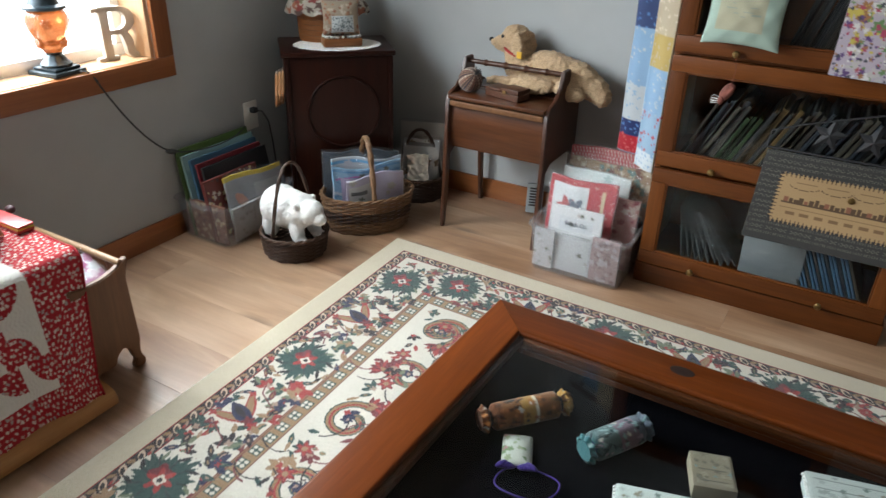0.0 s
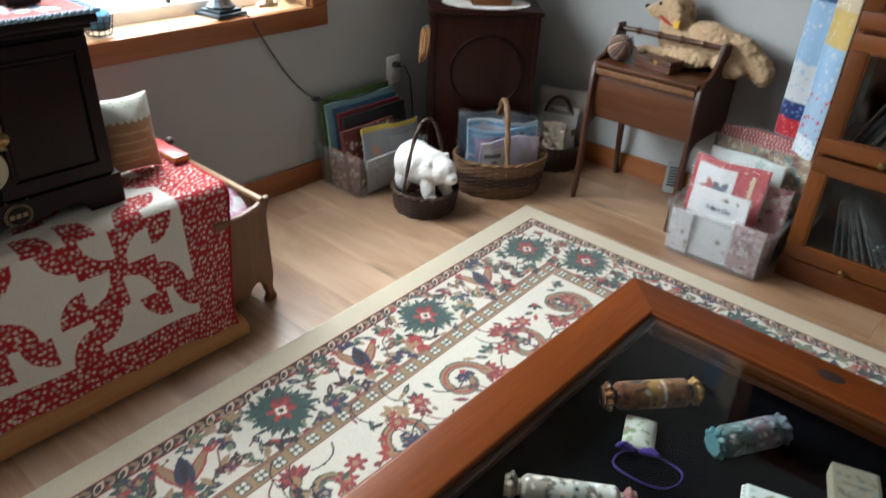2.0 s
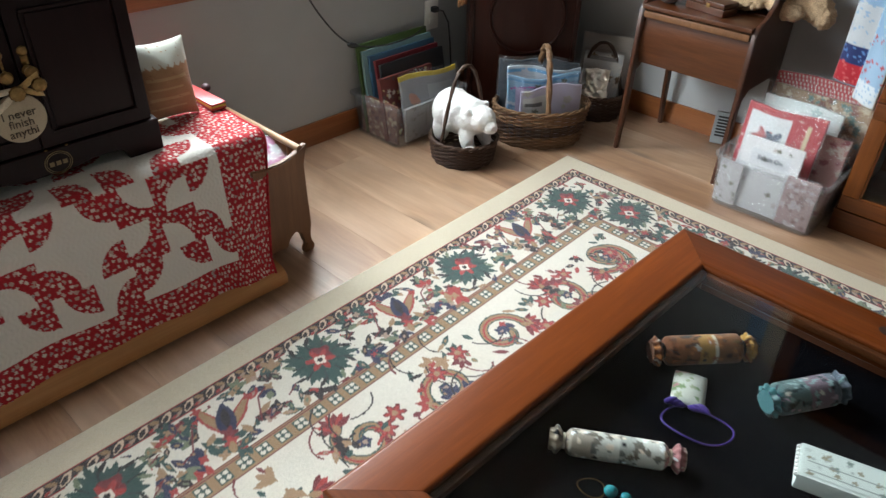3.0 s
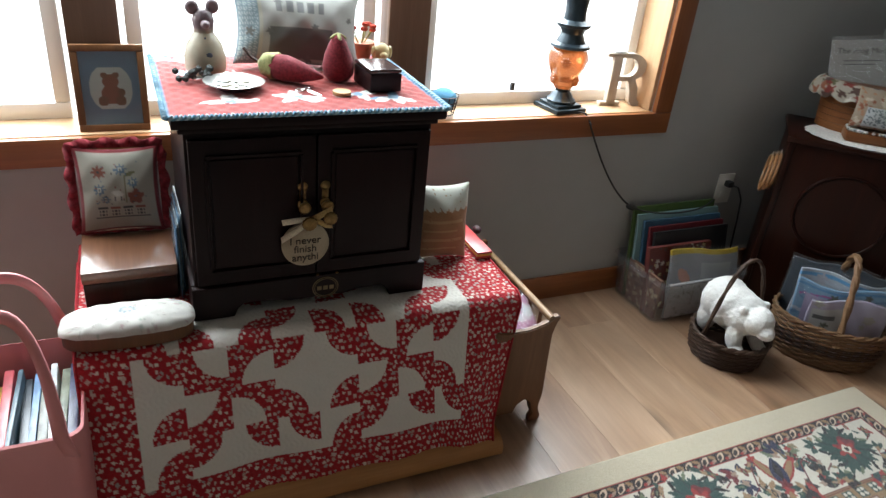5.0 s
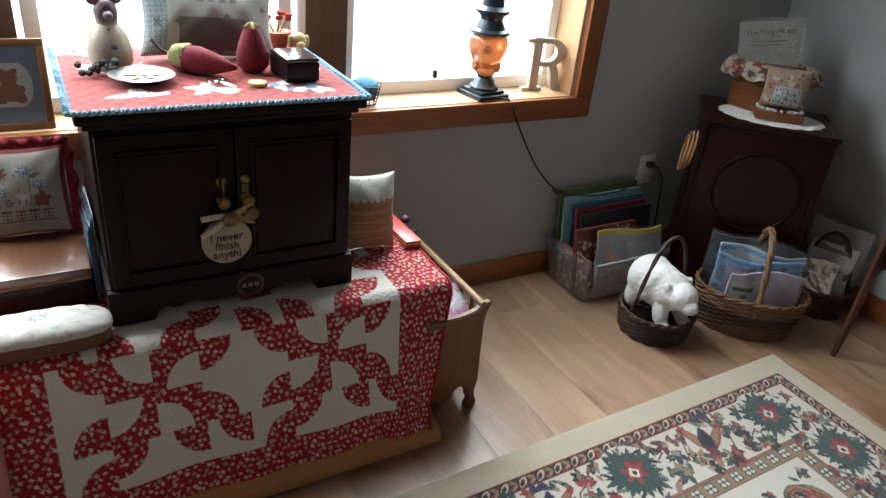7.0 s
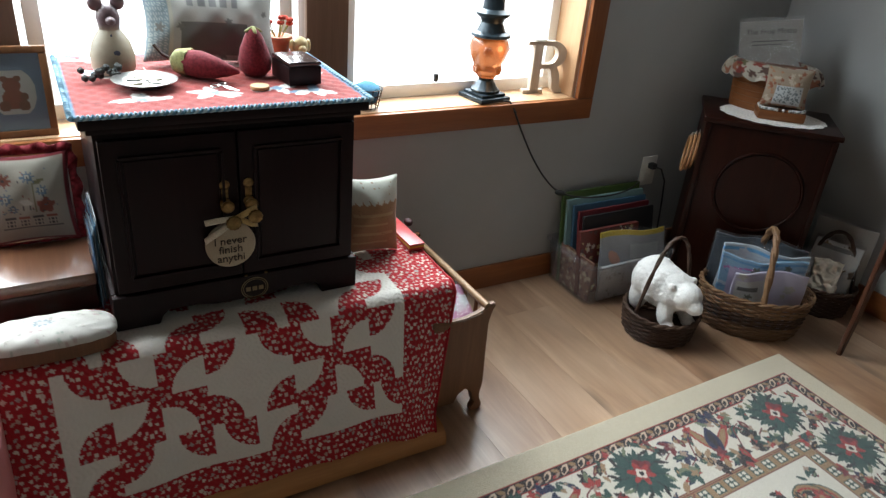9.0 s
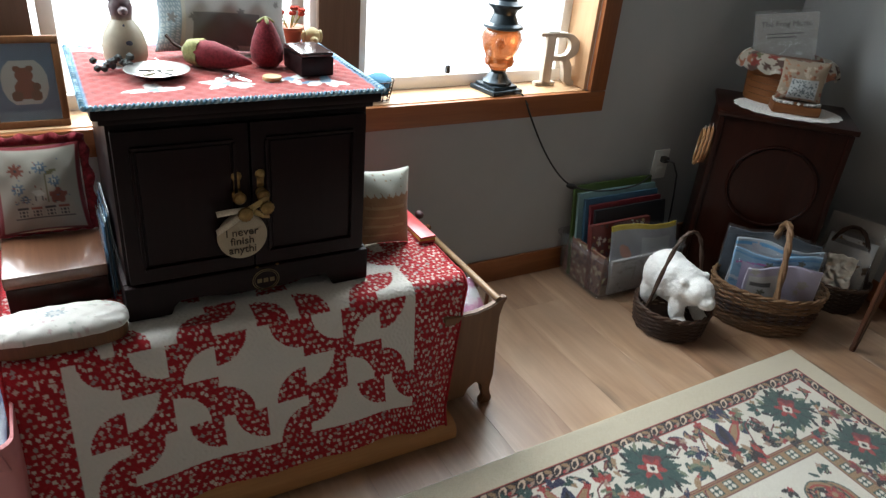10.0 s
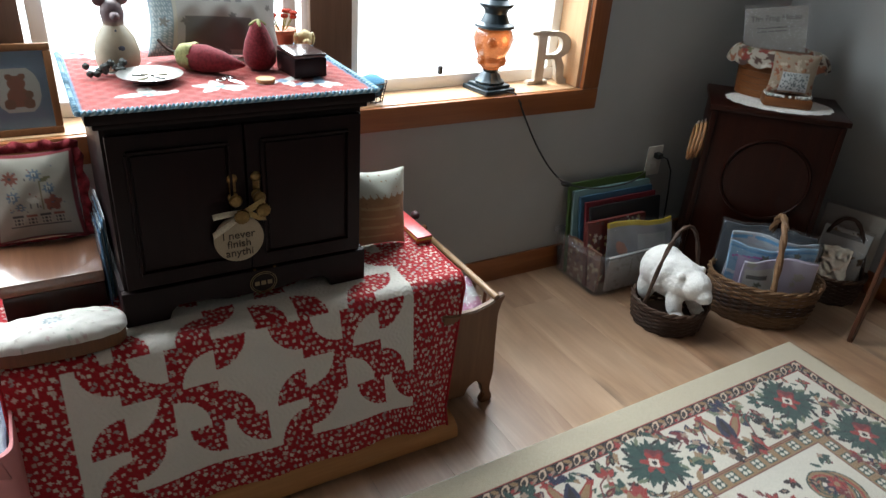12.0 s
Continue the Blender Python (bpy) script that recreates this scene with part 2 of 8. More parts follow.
def tube(bm, pts, radius, segs=8, closed=False):
    """A round bar along points; radius a number or one per point."""
    pts = [Vector(p) for p in pts]
    n = len(pts)
    rad = radius if isinstance(radius, (list, tuple)) else [radius] * n
    rings, up = [], None
    for i, p in enumerate(pts):
        a, b = pts[(i - 1) % n if closed else max(i - 1, 0)], pts[(i + 1) % n if closed else min(i + 1, n - 1)]
        d = (b - a).normalized()
        if up is None:
            up = d.orthogonal().normalized()
        up = (up - d * up.dot(d)).normalized()
        s = d.cross(up)
        rings.append([bm.verts.new(p + rad[i] * (math.cos(t) * up + math.sin(t) * s)) for t in (2 * math.pi * k / segs for k in range(segs))])
    pairs = list(zip(rings, rings[1:])) + ([(rings[-1], rings[0])] if closed else [])
    for r0, r1 in pairs:
        for k in range(segs):
            j = (k + 1) % segs
            bm.faces.new((r0[k], r0[j], r1[j], r1[k]))
    if not closed:
        bm.faces.new(rings[0][::-1])
        bm.faces.new(rings[-1])
    return bm


def ball(bm, c, r, sub=2, m=None):
    """An egg of radii r about c; m turns it first."""
    r = r if isinstance(r, (tuple, list)) else (r, r, r)
    mm = Matrix.Translation(c) @ (m if m is not None else Matrix()) @ Matrix.Diagonal((*r, 1))
    bmesh.ops.create_icosphere(bm, subdivisions=sub, radius=1.0, matrix=mm)
    return bm


def prism(bm, outline, y0, y1, m=None):
    """A flat shape given by (x, z) corners, pulled from y0 to y1."""
    a = [bm.verts.new((x, y0, z)) for x, z in outline]
    b = [bm.verts.new((x, y1, z)) for x, z in outline]
    n = len(a)
    bm.faces.new(a)
    bm.faces.new(b[::-1])
    for i in range(n):
        j = (i + 1) % n
        bm.faces.new((a[i], b[i], b[j], a[j]))
    if m is not None:
        bmesh.ops.transform(bm, matrix=m, verts=a + b)
    bmesh.ops.recalc_face_normals(bm, faces=bm.faces[:])
    return bm


def arch(p, q, rise, n=18, power=2.0):
    p, q = Vector(p), Vector(q)
    return [p.lerp(q, t) + Vector((0, 0, rise * (1 - abs(2 * t - 1) ** power))) for t in (i / n for i in range(n + 1))]


def rough_up(bm, amount, scale, seed=0.0):
    for v in bm.verts:
        v.co += Vector(noise.noise_vector(v.co * scale + Vector((seed, seed, seed)))) * amount


def mesh_ob(name, bm, material, smooth=True, angle=40):
    me = bpy.data.meshes.new(name)
    bmesh.ops.recalc_face_normals(bm, faces=bm.faces[:])
    bm.to_mesh(me)
    bm.free()
    for mt in (material if isinstance(material, (list, tuple)) else [material]):
        me.materials.append(mt)
    if smooth:
        me.polygons.foreach_set("use_smooth", [True] * len(me.polygons))
        me.set_sharp_from_angle(angle=radians(angle))
    return new(name, me)


def part(name, bm, material, parent, label="", smooth=True, angle=40):
    ob = mesh_ob(name, bm, material, smooth, angle)
    ob.parent = parent
    if label:
        ob["label"] = label
    return ob


def thing(name, m, label, category, group=""):
    ob = new(name)
    ob.empty_display_size = 0.05
    ob.matrix_basis = m
    return tagged(ob, label, category, group)


def solid(name, bm, material, label, category="", kind="", m=None, group="", angle=40):
    ob = mesh_ob(name, bm, material, True, angle)
    if m is not None:
        ob.matrix_basis = m
    return tagged(ob, label, category, group, kind)


BM = bmesh.new


class Canvas:
    """A drawing board for woven and printed patterns, in metres; x to the right, y down."""
    def __init__(self, w, h, step, ground):
        self.nx, self.ny = int(round(w / step)) + 1, int(round(h / step)) + 1
        self.w, self.h = w, h
        self.X, self.Y = np.meshgrid(np.linspace(0, w, self.nx), np.linspace(0, h, self.ny))
        self.C = np.empty((self.ny, self.nx, 3))
        self.C[:] = ground

    def near(self, cx, cy, r):
        ix = slice(max(0, int((cx - r) / self.w * (self.nx - 1))), max(0, int((cx + r) / self.w * (self.nx - 1)) + 2))
        iy = slice(max(0, int((cy - r) / self.h * (self.ny - 1))), max(0, int((cy + r) / self.h * (self.ny - 1)) + 2))
        return self.X[iy, ix] - cx, self.Y[iy, ix] - cy, self.C[iy, ix]

    def polar(self, cx, cy, r, c, petals=0, depth=0.0, phase=0.0, squash=1.0, turn=0.0, sharp=1.0):
        x, y, C = self.near(cx, cy, r * (1 + depth) / min(1, squash))
        ca, sa = math.cos(turn), math.sin(turn)
        x, y = x * ca + y * sa, (-x * sa + y * ca) / squash
        a = np.arctan2(y, x)
        rr = r * (1 + depth * np.sign(np.cos(petals * a + phase)) * np.abs(np.cos(petals * a + phase)) ** sharp) if petals else r
        C[np.hypot(x, y) < rr] = c

    def leaf(self, cx, cy, l, w, turn, c):
        x, y, C = self.near(cx, cy, l)
        ca, sa = math.cos(turn), math.sin(turn)
        x, y = x * ca + y * sa, -x * sa + y * ca
        C[np.abs(y) < w * np.clip(1 - (x / l) ** 2, 0, None)] = c

    def line(self, pts, width, c):
        for (x0, y0), (x1, y1) in zip(pts, pts[1:]):
            L = math.hypot(x1 - x0, y1 - y0)
            x, y, C = self.near((x0 + x1) / 2, (y0 + y1) / 2, L / 2 + width)
            if not L or not x.size:
                continue
            ux, uy = (x1 - x0) / L, (y1 - y0) / L
            t = np.clip(x * ux + y * uy, -L / 2, L / 2)
            C[np.hypot(x - t * ux, y - t * uy) < width / 2] = c

    def rect(self, x0, y0, x1, y1, c):
        self.C[(self.X >= x0) & (self.X < x1) & (self.Y >= y0) & (self.Y < y1)] = c

    def sheet(self, name, place, material, thick=0.0):
        """The board as a mesh; place(x, y) gives arrays of world x, y, z."""
        px, py, pz = place(self.X, self.Y)
        co = np.stack([px, py, pz], -1).reshape(-1, 3)
        i = np.arange(self.nx * self.ny).reshape(self.ny, self.nx)
        quads = np.stack([i[:-1, :-1], i[1:, :-1], i[1:, 1:], i[:-1, 1:]], -1).reshape(-1, 4)
        me = bpy.data.meshes.new(name)
        me.from_pydata(co.tolist(), [], quads.tolist())
        at = me.color_attributes.new("dye", "FLOAT_COLOR", "POINT")
        at.data.foreach_set("color", np.concatenate([self.C.reshape(-1, 3), np.ones((self.nx * self.ny, 1))], 1).astype(np.float32).ravel())
        me.materials.append(material)
        me.polygons.foreach_set("use_smooth", [True] * len(me.polygons))
        ob = new(name, me)
        if thick:
            md = ob.modifiers.new("thickness", "SOLIDIFY")
            md.thickness, md.offset = thick, -1
        return ob


def floral(cv, rng, n, size, colours):
    """Little blossoms strewn over a print."""
    for _ in range(n):
        x, y = rng.uniform(0, cv.w), rng.uniform(0, cv.h)
        cv.polar(x, y, size * rng.uniform(0.6, 1.2), colours[rng.randrange(len(colours))], 5, 0.3, rng.uniform(0, 6))


def flat(w, h, bulge=0.0):
    """Place a board upright in its own x z plane, base on z 0, its middle swelling towards -y."""
    def place(x, y):
        u, v = x / w, y / h
        return x - w / 2, -bulge * (np.sin(np.pi * u) * np.sin(np.pi * v)) ** 0.6, h - y
    return place


# ---- the room ----
def ring_wall():
    floor = BM()
    box(floor, WALL_X - THICK, EAST + 0.1, SOUTH - 0.1, WALL_Y + 0.1, -0.12, -0.012)
    solid("floor", floor, M_PLANK, "pale oak plank floor", kind="structure")
    w = BM()
    y_lo, y_hi = PANES[0][0] - 0.0, PANES[-1][1]
    box(w, WALL_X - THICK, WALL_X, SOUTH - 0.1, WALL_Y + 0.1, -0.02, SILL)
    box(w, WALL_X - THICK, WALL_X, SOUTH - 0.1, WALL_Y + 0.1, HEAD, HEIGHT)
    box(w, WALL_X - THICK, WALL_X, SOUTH - 0.1, y_lo, SILL, HEAD)
    box(w, WALL_X - THICK, WALL_X, y_hi, WALL_Y + 0.1, SILL, HEAD)
    solid("wall_west", w, M_WALL, "pale grey painted wall with a wide window", kind="structure")
    w = BM()
    box(w, WALL_X, EAST + 0.1, WALL_Y, WALL_Y + 0.1, -0.02, HEIGHT)
    solid("wall_north", w, M_WALL, "pale grey painted wall", kind="structure")
    w = BM()
    box(w, EAST, EAST + 0.1, SOUTH - 0.1, WALL_Y, -0.02, HEIGHT)
    solid("wall_east", w, M_WALLUNSEEN, "unseen closing wall, darkened to cut bounced light", kind="structure")
    w = BM()
    box(w, WALL_X, EAST, SOUTH - 0.1, SOUTH, -0.02, HEIGHT)
    solid("wall_south", w, M_WALLUNSEEN, "unseen closing wall, darkened to cut bounced light", kind="structure")
    c = BM()
    box(c, WALL_X - THICK, EAST + 0.1, SOUTH - 0.1, WALL_Y + 0.1, HEIGHT, HEIGHT + 0.1)
    solid("ceiling", c, M_CEIL, "white ceiling", kind="structure")
    b = BM()
    box(b, WALL_X, WALL_X + 0.014, SOUTH, WALL_Y, 0, 0.088, 0.004)
    solid("baseboard", b, M_FIR, "fir baseboard along the window wall", kind="structure")
    b = BM()
    box(b, WALL_X + 0.0145, EAST, WALL_Y - 0.014, WALL_Y, 0, 0.088, 0.004)
    solid("baseboard", b, M_FIRX, "fir baseboard along the back wall", kind="structure")


ring_wall()


def window():
    win = thing("window_1", pose(WALL_X, 2.34, SILL), "wide fir-framed window, daylight outside", "window")
    win["kind"] = "structure"
    inv = Matrix.Translation((-WALL_X, -2.34, -SILL))

    def piece(name, mt, *b, bevel=0.004, label="", parent=win):
        bm = BM()
        box(bm, *b, bevel)
        bmesh.ops.transform(bm, matrix=inv, verts=bm.verts[:])
        return part(name, bm, mt, parent, label)
    y0, y1, cw = PANES[0][0], PANES[-1][1], 0.068
    piece("casing", M_FIR, WALL_X - 0.001, WALL_X + 0.018, y0 - cw, y1 + cw, SILL - cw, SILL + 0.002, label="fir window casing")
    piece("casing", M_FIRV, WALL_X - 0.001, WALL_X + 0.018, y1, y1 + cw, SILL + 0.0025, HEAD + cw)
    piece("casing", M_FIRV, WALL_X - 0.001, WALL_X + 0.018, y0 - cw, y0, SILL + 0.0025, HEAD + cw)
    piece("casing", M_FIR, WALL_X - 0.001, WALL_X + 0.018, y0, y1, HEAD, HEAD + cw)
    piece("window_sill", M_PALE, WALL_X - THICK + 0.035, WALL_X - 0.0015, y0 + 0.002, y1 - 0.002, SILL - 0.01, SILL + 0.004, label="pale sunlit sill board")
    piece("jamb", M_PALE, WALL_X - THICK + 0.02, WALL_X - 0.002, y1 - 0.014, y1 + 0.004, SILL + 0.005, HEAD, label="pale wood window jamb")
    piece("jamb", M_PALE, WALL_X - THICK + 0.02, WALL_X - 0.002, y0 - 0.004, y0 + 0.014, SILL + 0.005, HEAD)
    for (a, b), (c, d) in zip(PANES, PANES[1:]):
        piece("mullion", M_SASH, WALL_X - THICK + 0.01, WALL_X - 0.075, b + 0.012, c - 0.012, SILL + 0.005, HEAD, label="brown window mullion")
        piece("mullion", M_SASH, WALL_X - 0.074, WALL_X - 0.052, b, c, SILL + 0.005, HEAD)
    xa, xb = WALL_X - THICK + 0.012, WALL_X - THICK + 0.045
    for k, (a, b) in enumerate(PANES):
        fr = piece("window_frame", M_VINYL, xa, xb, a + 0.014, b - 0.014, SILL + 0.005, SILL + 0.045, label="white window sash")
        for q in ((a + 0.014, a + 0.05, SILL + 0.046, HEAD - 0.01), (b - 0.05, b - 0.014, SILL + 0.046, HEAD - 0.01), (a + 0.051, b - 0.051, HEAD - 0.06, HEAD - 0.01)):
            piece("sash_rail", M_VINYL, xa, xb, *q, parent=fr)
        g = piece("pane", M_GLASS, xa + 0.012, xa + 0.016, a + 0.05, b - 0.05, SILL + 0.044, HEAD - 0.058, bevel=0.0, parent=fr)
        g.visible_shadow = False
    # small latch seen against the light
    piece("latch", M_BLACKM, xb, xb + 0.012, 3.19, 3.203, SILL + 0.05, SILL + 0.075, bevel=0.002, label="small dark window latch")


window()


def outdoors():
    m = bpy.data.materials.new("bright_overcast")
    m.use_nodes = True
    nt = m.node_tree
    nt.nodes.remove(nt.nodes["Principled BSDF"])
    em = nt.nodes.new("ShaderNodeEmission")
    em.inputs[0].default_value, em.inputs[1].default_value = (0.93, 0.97, 1.0, 1), 3.0
    nt.links.new(em.outputs[0], nt.nodes["Material Output"].inputs[0])
    bm = BM()
    vs = [bm.verts.new(p) for p in ((-14, -22, -6), (-14, 28, -6), (-14, 28, 16), (-14, -22, 16))]
    bm.faces.new(vs)
    solid("backdrop", bm, m, "bright overcast sky outside", kind="structure")


outdoors()


# ---- rug ----
RUG = Vector((0.224, 4.074))
RU, RV = Vector((1.0, -0.018)).normalized(), Vector((0.026, -1.0)).normalized()
CREAM, TAN, GREEN, RED, NAVY, BLACK = (0.58, 0.51, 0.375), (0.33, 0.21, 0.12), (0.035, 0.075, 0.066), (0.33, 0.045, 0.04), (0.03, 0.035, 0.075), (0.028, 0.022, 0.024)
BUFF, PALE = (0.30, 0.19, 0.10), (0.62, 0.47, 0.34)
PINK, WHITE, MAROON, SAGE = (0.36, 0.25, 0.19), (0.64, 0.60, 0.51), (0.16, 0.03, 0.035), (0.16, 0.19, 0.12)


def rug():
    W, L = 2.0, 2.6
    cv = Canvas(W, L, 0.0031, CREAM)
    rng = random.Random(5)
    X, Y = cv.X, cv.Y
    d = np.minimum(X, Y)                       # from the nearer edge of this corner
    cv.C[d > 0.078] = RED
    cv.C[d > 0.082] = BLACK
    cv.C[d > 0.115] = RED
    cv.C[d > 0.119] = WHITE
    # narrow guard band: slanted cream leaves with dark hearts, tan buds between
    for k in range(48):
        for side in (0, 1):
            q = 0.106 + k * 0.0545
            for dq, dp, l, w, turn, c in ((0.0, 0.0, 0.021, 0.0092, 0.75, PALE), (0.003, 0.002, 0.013, 0.0058, 0.75, BLACK), (0.026, -0.006, 0.012, 0.0062, -0.5, BUFF), (0.030, 0.008, 0.013, 0.0045, 0.4, PINK), (-0.014, 0.010, 0.009, 0.0035, 0.2, RED)):
                p = (0.0985 + dp, q + dq) if side else (q + dq, 0.0985 + dp)
                if min(p) > 0.086:
                    cv.leaf(*p, l, w, (math.pi / 2 - turn) if side else turn, c)
    cv.C[(d <= 0.082) & (d > 0.078)] = RED
    cv.C[(d > 0.115) & (d <= 0.119)] = RED
    cv.C[d <= 0.078] = CREAM
    # inner guard stripe: green blocks with four white dots on tan
    cv.C[(d > 0.292) & (d < 0.346)] = MAROON
    cv.C[(d > 0.296) & (d < 0.342)] = BUFF
    cv.C[(d > 0.299) & (d < 0.302)] = MAROON
    cv.C[d > 0.346] = WHITE

    def dots(q, side):
        def ok(x, y):
            return min(x, y) > 0.30
        x, y = (0.3205, q) if side else (q, 0.3205)
        if not ok(x, y):
            return
        hx, hy = (0.0165, 0.0155) if side else (0.0155, 0.0165)
        cv.rect(x - hx, y - hy, x + hx, y + hy, GREEN)
        for a in (-0.0072, 0.0072):
            for b in (-0.0072, 0.0072):
                cv.polar(x + a, y + b, 0.0056, WHITE)
    for k in range(46):
        for side in (0, 1):
            dots(0.3205 + 0.0485 * k, side)

    def at(p, q, side):
        """p across the border, q along it."""
        return (p, q) if side else (q, p)

    def vine(pts, w, c):
        cv.line(pts, w, c)

    def flower(x, y, r, turn):
        """A large toothed rosette with a red star and a white eye."""
        for k in range(9):
            a = turn + 2 * math.pi * k / 9
            l = r * (1.25 if k % 2 else 1.05)
            for da, f in ((0.0, 1.0), (-0.22, 0.86), (0.22, 0.86)):
                cv.leaf(x + math.cos(a + da) * l * 0.5 * f, y + math.sin(a + da) * l * 0.5 * f, l * 0.56 * f, r * 0.15, a + da, GREEN)
            e = (x + math.cos(a + 0.35) * r * 1.0, y + math.sin(a + 0.35) * r * 1.0)
            cv.leaf(*e, r * 0.24, r * 0.07, a + 0.9, BLACK if k % 3 else SAGE)
            cv.line([(x + math.cos(a + 0.17) * r * 0.5, y + math.sin(a + 0.17) * r * 0.5), (x + math.cos(a + 0.17) * r * 0.92, y + math.sin(a + 0.17) * r * 0.92)], 0.0032, BLACK)
        cv.polar(x, y, r * 0.50, GREEN)
        cv.polar(x - 0.2 * r, y - 0.2 * r, r * 0.34, MAROON, 4, 0.2, turn)
        cv.polar(x, y, r * 0.36, RED, 6, 0.38, turn, 1.0, 0.2)
        cv.polar(x, y, r * 0.19, WHITE, 4, 0.15, turn)
        cv.polar(x, y, r * 0.09, BLACK)

    def palmette(x, y, s, turn):
        """A dark vase-shaped bud between two red-edged wings, with leaves at its foot."""
        ca, sa = math.cos(turn), math.sin(turn)
        def g(a, b): return (x + (a * ca - b * sa) * s, y + (a * sa + b * ca) * s)
        for sgn in (-1, 1):
            cv.leaf(*g(0.012, sgn * 0.026), 0.052 * s, 0.013 * s, turn + sgn * 0.55, RED)
            cv.leaf(*g(0.016, sgn * 0.028), 0.046 * s, 0.008 * s, turn + sgn * 0.55, BUFF)
            cv.leaf(*g(-0.038, sgn * 0.020), 0.022 * s, 0.008 * s, turn + sgn * 1.2, GREEN)
            cv.leaf(*g(-0.030, sgn * 0.034), 0.016 * s, 0.007 * s, turn - sgn * 0.6, TAN)
            cv.polar(*g(0.050, sgn * 0.050), 0.009 * s, RED, 4, 0.3)
        cv.leaf(*g(0.004, 0), 0.050 * s, 0.019 * s, turn, NAVY)
        cv.leaf(*g(0.012, 0), 0.028 * s, 0.009 * s, turn, BLACK)
        cv.polar(*g(-0.028, 0), 0.014 * s, MAROON, 5, 0.3)
        cv.polar(*g(-0.048, 0), 0.012 * s, RED, 4, 0.3)
        cv.leaf(*g(-0.062, 0), 0.016 * s, 0.008 * s, turn, BUFF)

    def sprig(x, y, s, turn, c1, c2):
        for k in (-1, 0, 1):
            a = turn + k * 0.85
            cv.leaf(x + math.cos(a) * 0.017 * s, y + math.sin(a) * 0.017 * s, 0.017 * s, 0.0075 * s, a, c1)
        cv.polar(x, y, 0.0085 * s, c2, 4, 0.3, turn)

    # main border: rosettes, palmettes, wandering leaves
    for side in (0, 1):
        first = 0.275 if side else 0.385
        for k in range(-1, 8):
            q0 = first + 0.265 * k
            if q0 < 0.13:
                continue
            pal = [GREEN, GREEN, GREEN, NAVY, NAVY, TAN, SAGE, BLACK, BLACK, MAROON, RED]
            for j in range(64):
                q = q0 + rng.uniform(-0.13, 0.14)
                p = rng.choice((rng.uniform(0.13, 0.165), rng.uniform(0.245, 0.285), rng.uniform(0.15, 0.27)))
                if min(at(p, q, side)) < 0.126 or q < 0.14:
                    continue
                a = rng.uniform(0, 6.3)
                if j % 3:
                    cv.leaf(*at(p, q, side), rng.uniform(0.014, 0.026), rng.uniform(0.005, 0.010), a, rng.choice(pal))
                    cv.leaf(*at(p, q, side), 0.008, 0.003, a, rng.choice((BUFF, SAGE, PINK)))
                else:
                    sprig(*at(p, q, side), rng.uniform(0.8, 1.3), a, rng.choice(pal), rng.choice((RED, PINK, TAN)))
            vine([at(0.205 + 0.05 * math.sin(t * 2.2), q0 + t * 0.03, side) for t in range(-4, 5)], 0.004, MAROON)
            if k % 2 == 0:
                cv.polar(*at(0.196, q0, side), 0.092, WHITE)
                flower(*at(0.196, q0, side), 0.077, 0.4 * k)
            else:
                cv.polar(*at(0.203, q0, side), 0.062, WHITE)
                palmette(*at(0.203, q0, side), 1.15, 3.5 if side else 4.4)
    # field: scrolling stems with blossoms
    def scroll(x, y, r, turn, flip):
        pts = []
        for k in range(34):
            a = k * 0.24
            rr = r * (1 - a / 9.2)
            pts.append((x + rr * math.cos(turn + flip * a), y + rr * math.sin(turn + flip * a)))
        vine(pts, 0.026, GREEN)
        vine(pts, 0.018, BUFF)
        vine([(px + 0.002, py + 0.002) for px, py in pts[:24]], 0.006, RED)
        vine([(px + 0.004, py - 0.004) for px, py in pts[20:]], 0.005, GREEN)
        cv.polar(*pts[-1], 0.014, NAVY, 5, 0.3)
        cv.polar(*pts[-1], 0.006, PINK)
        ex, ey = pts[0]
        for j in range(-3, 4):                  # a fan-shaped blossom where the stem starts
            a = turn + 0.5 + 0.42 * j
            cv.leaf(ex + 0.022 * math.cos(a), ey + 0.022 * math.sin(a), 0.026, 0.0085, a, MAROON if j % 2 else RED)
        cv.leaf(ex, ey, 0.016, 0.008, turn + 0.5, BUFF)
    for side in (0, 1):
        for k in range(9):
            q = 0.47 + 0.235 * k
            sp = at(0.455 + 0.03 * (k % 2), q, side)
            if min(sp) < 0.42:
                continue
            scroll(sp[0], sp[1], 0.072, 2.0 * k + side, 1 if k % 2 else -1)
            sp = at(0.66 + 0.04 * (k % 2), q + 0.1, side)
            scroll(sp[0], sp[1], 0.07, 1.3 * k + side, -1 if k % 2 else 1)
    pal = [GREEN, GREEN, NAVY, MAROON, TAN, BLACK, SAGE, RED]
    for k in range(2000):
        x, y = rng.uniform(0.36, W), rng.uniform(0.36, L)
        a = rng.uniform(0, 6.3)
        if k % 9 == 0:
            cv.polar(x, y, 0.022, MAROON, 6, 0.3, a)
            cv.polar(x, y, 0.017, RED, 6, 0.35, a)
            cv.polar(x, y, 0.008, TAN)
        elif k % 4 == 0:
            vine([(x + 0.011 * t * math.cos(a + 0.12 * t), y + 0.011 * t * math.sin(a + 0.12 * t)) for t in range(9)], 0.0042, BLACK if k % 8 else MAROON)
        elif k % 2:
            cv.leaf(x, y, rng.uniform(0.010, 0.022), rng.uniform(0.004, 0.008), a, rng.choice(pal))
            if k % 3 == 0:
                cv.leaf(x, y, 0.007, 0.0026, a, rng.choice((PINK, BUFF, SAGE)))
        else:
            sprig(x, y, rng.uniform(0.8, 1.2), a, rng.choice(pal), rng.choice((RED, PINK, TAN)))
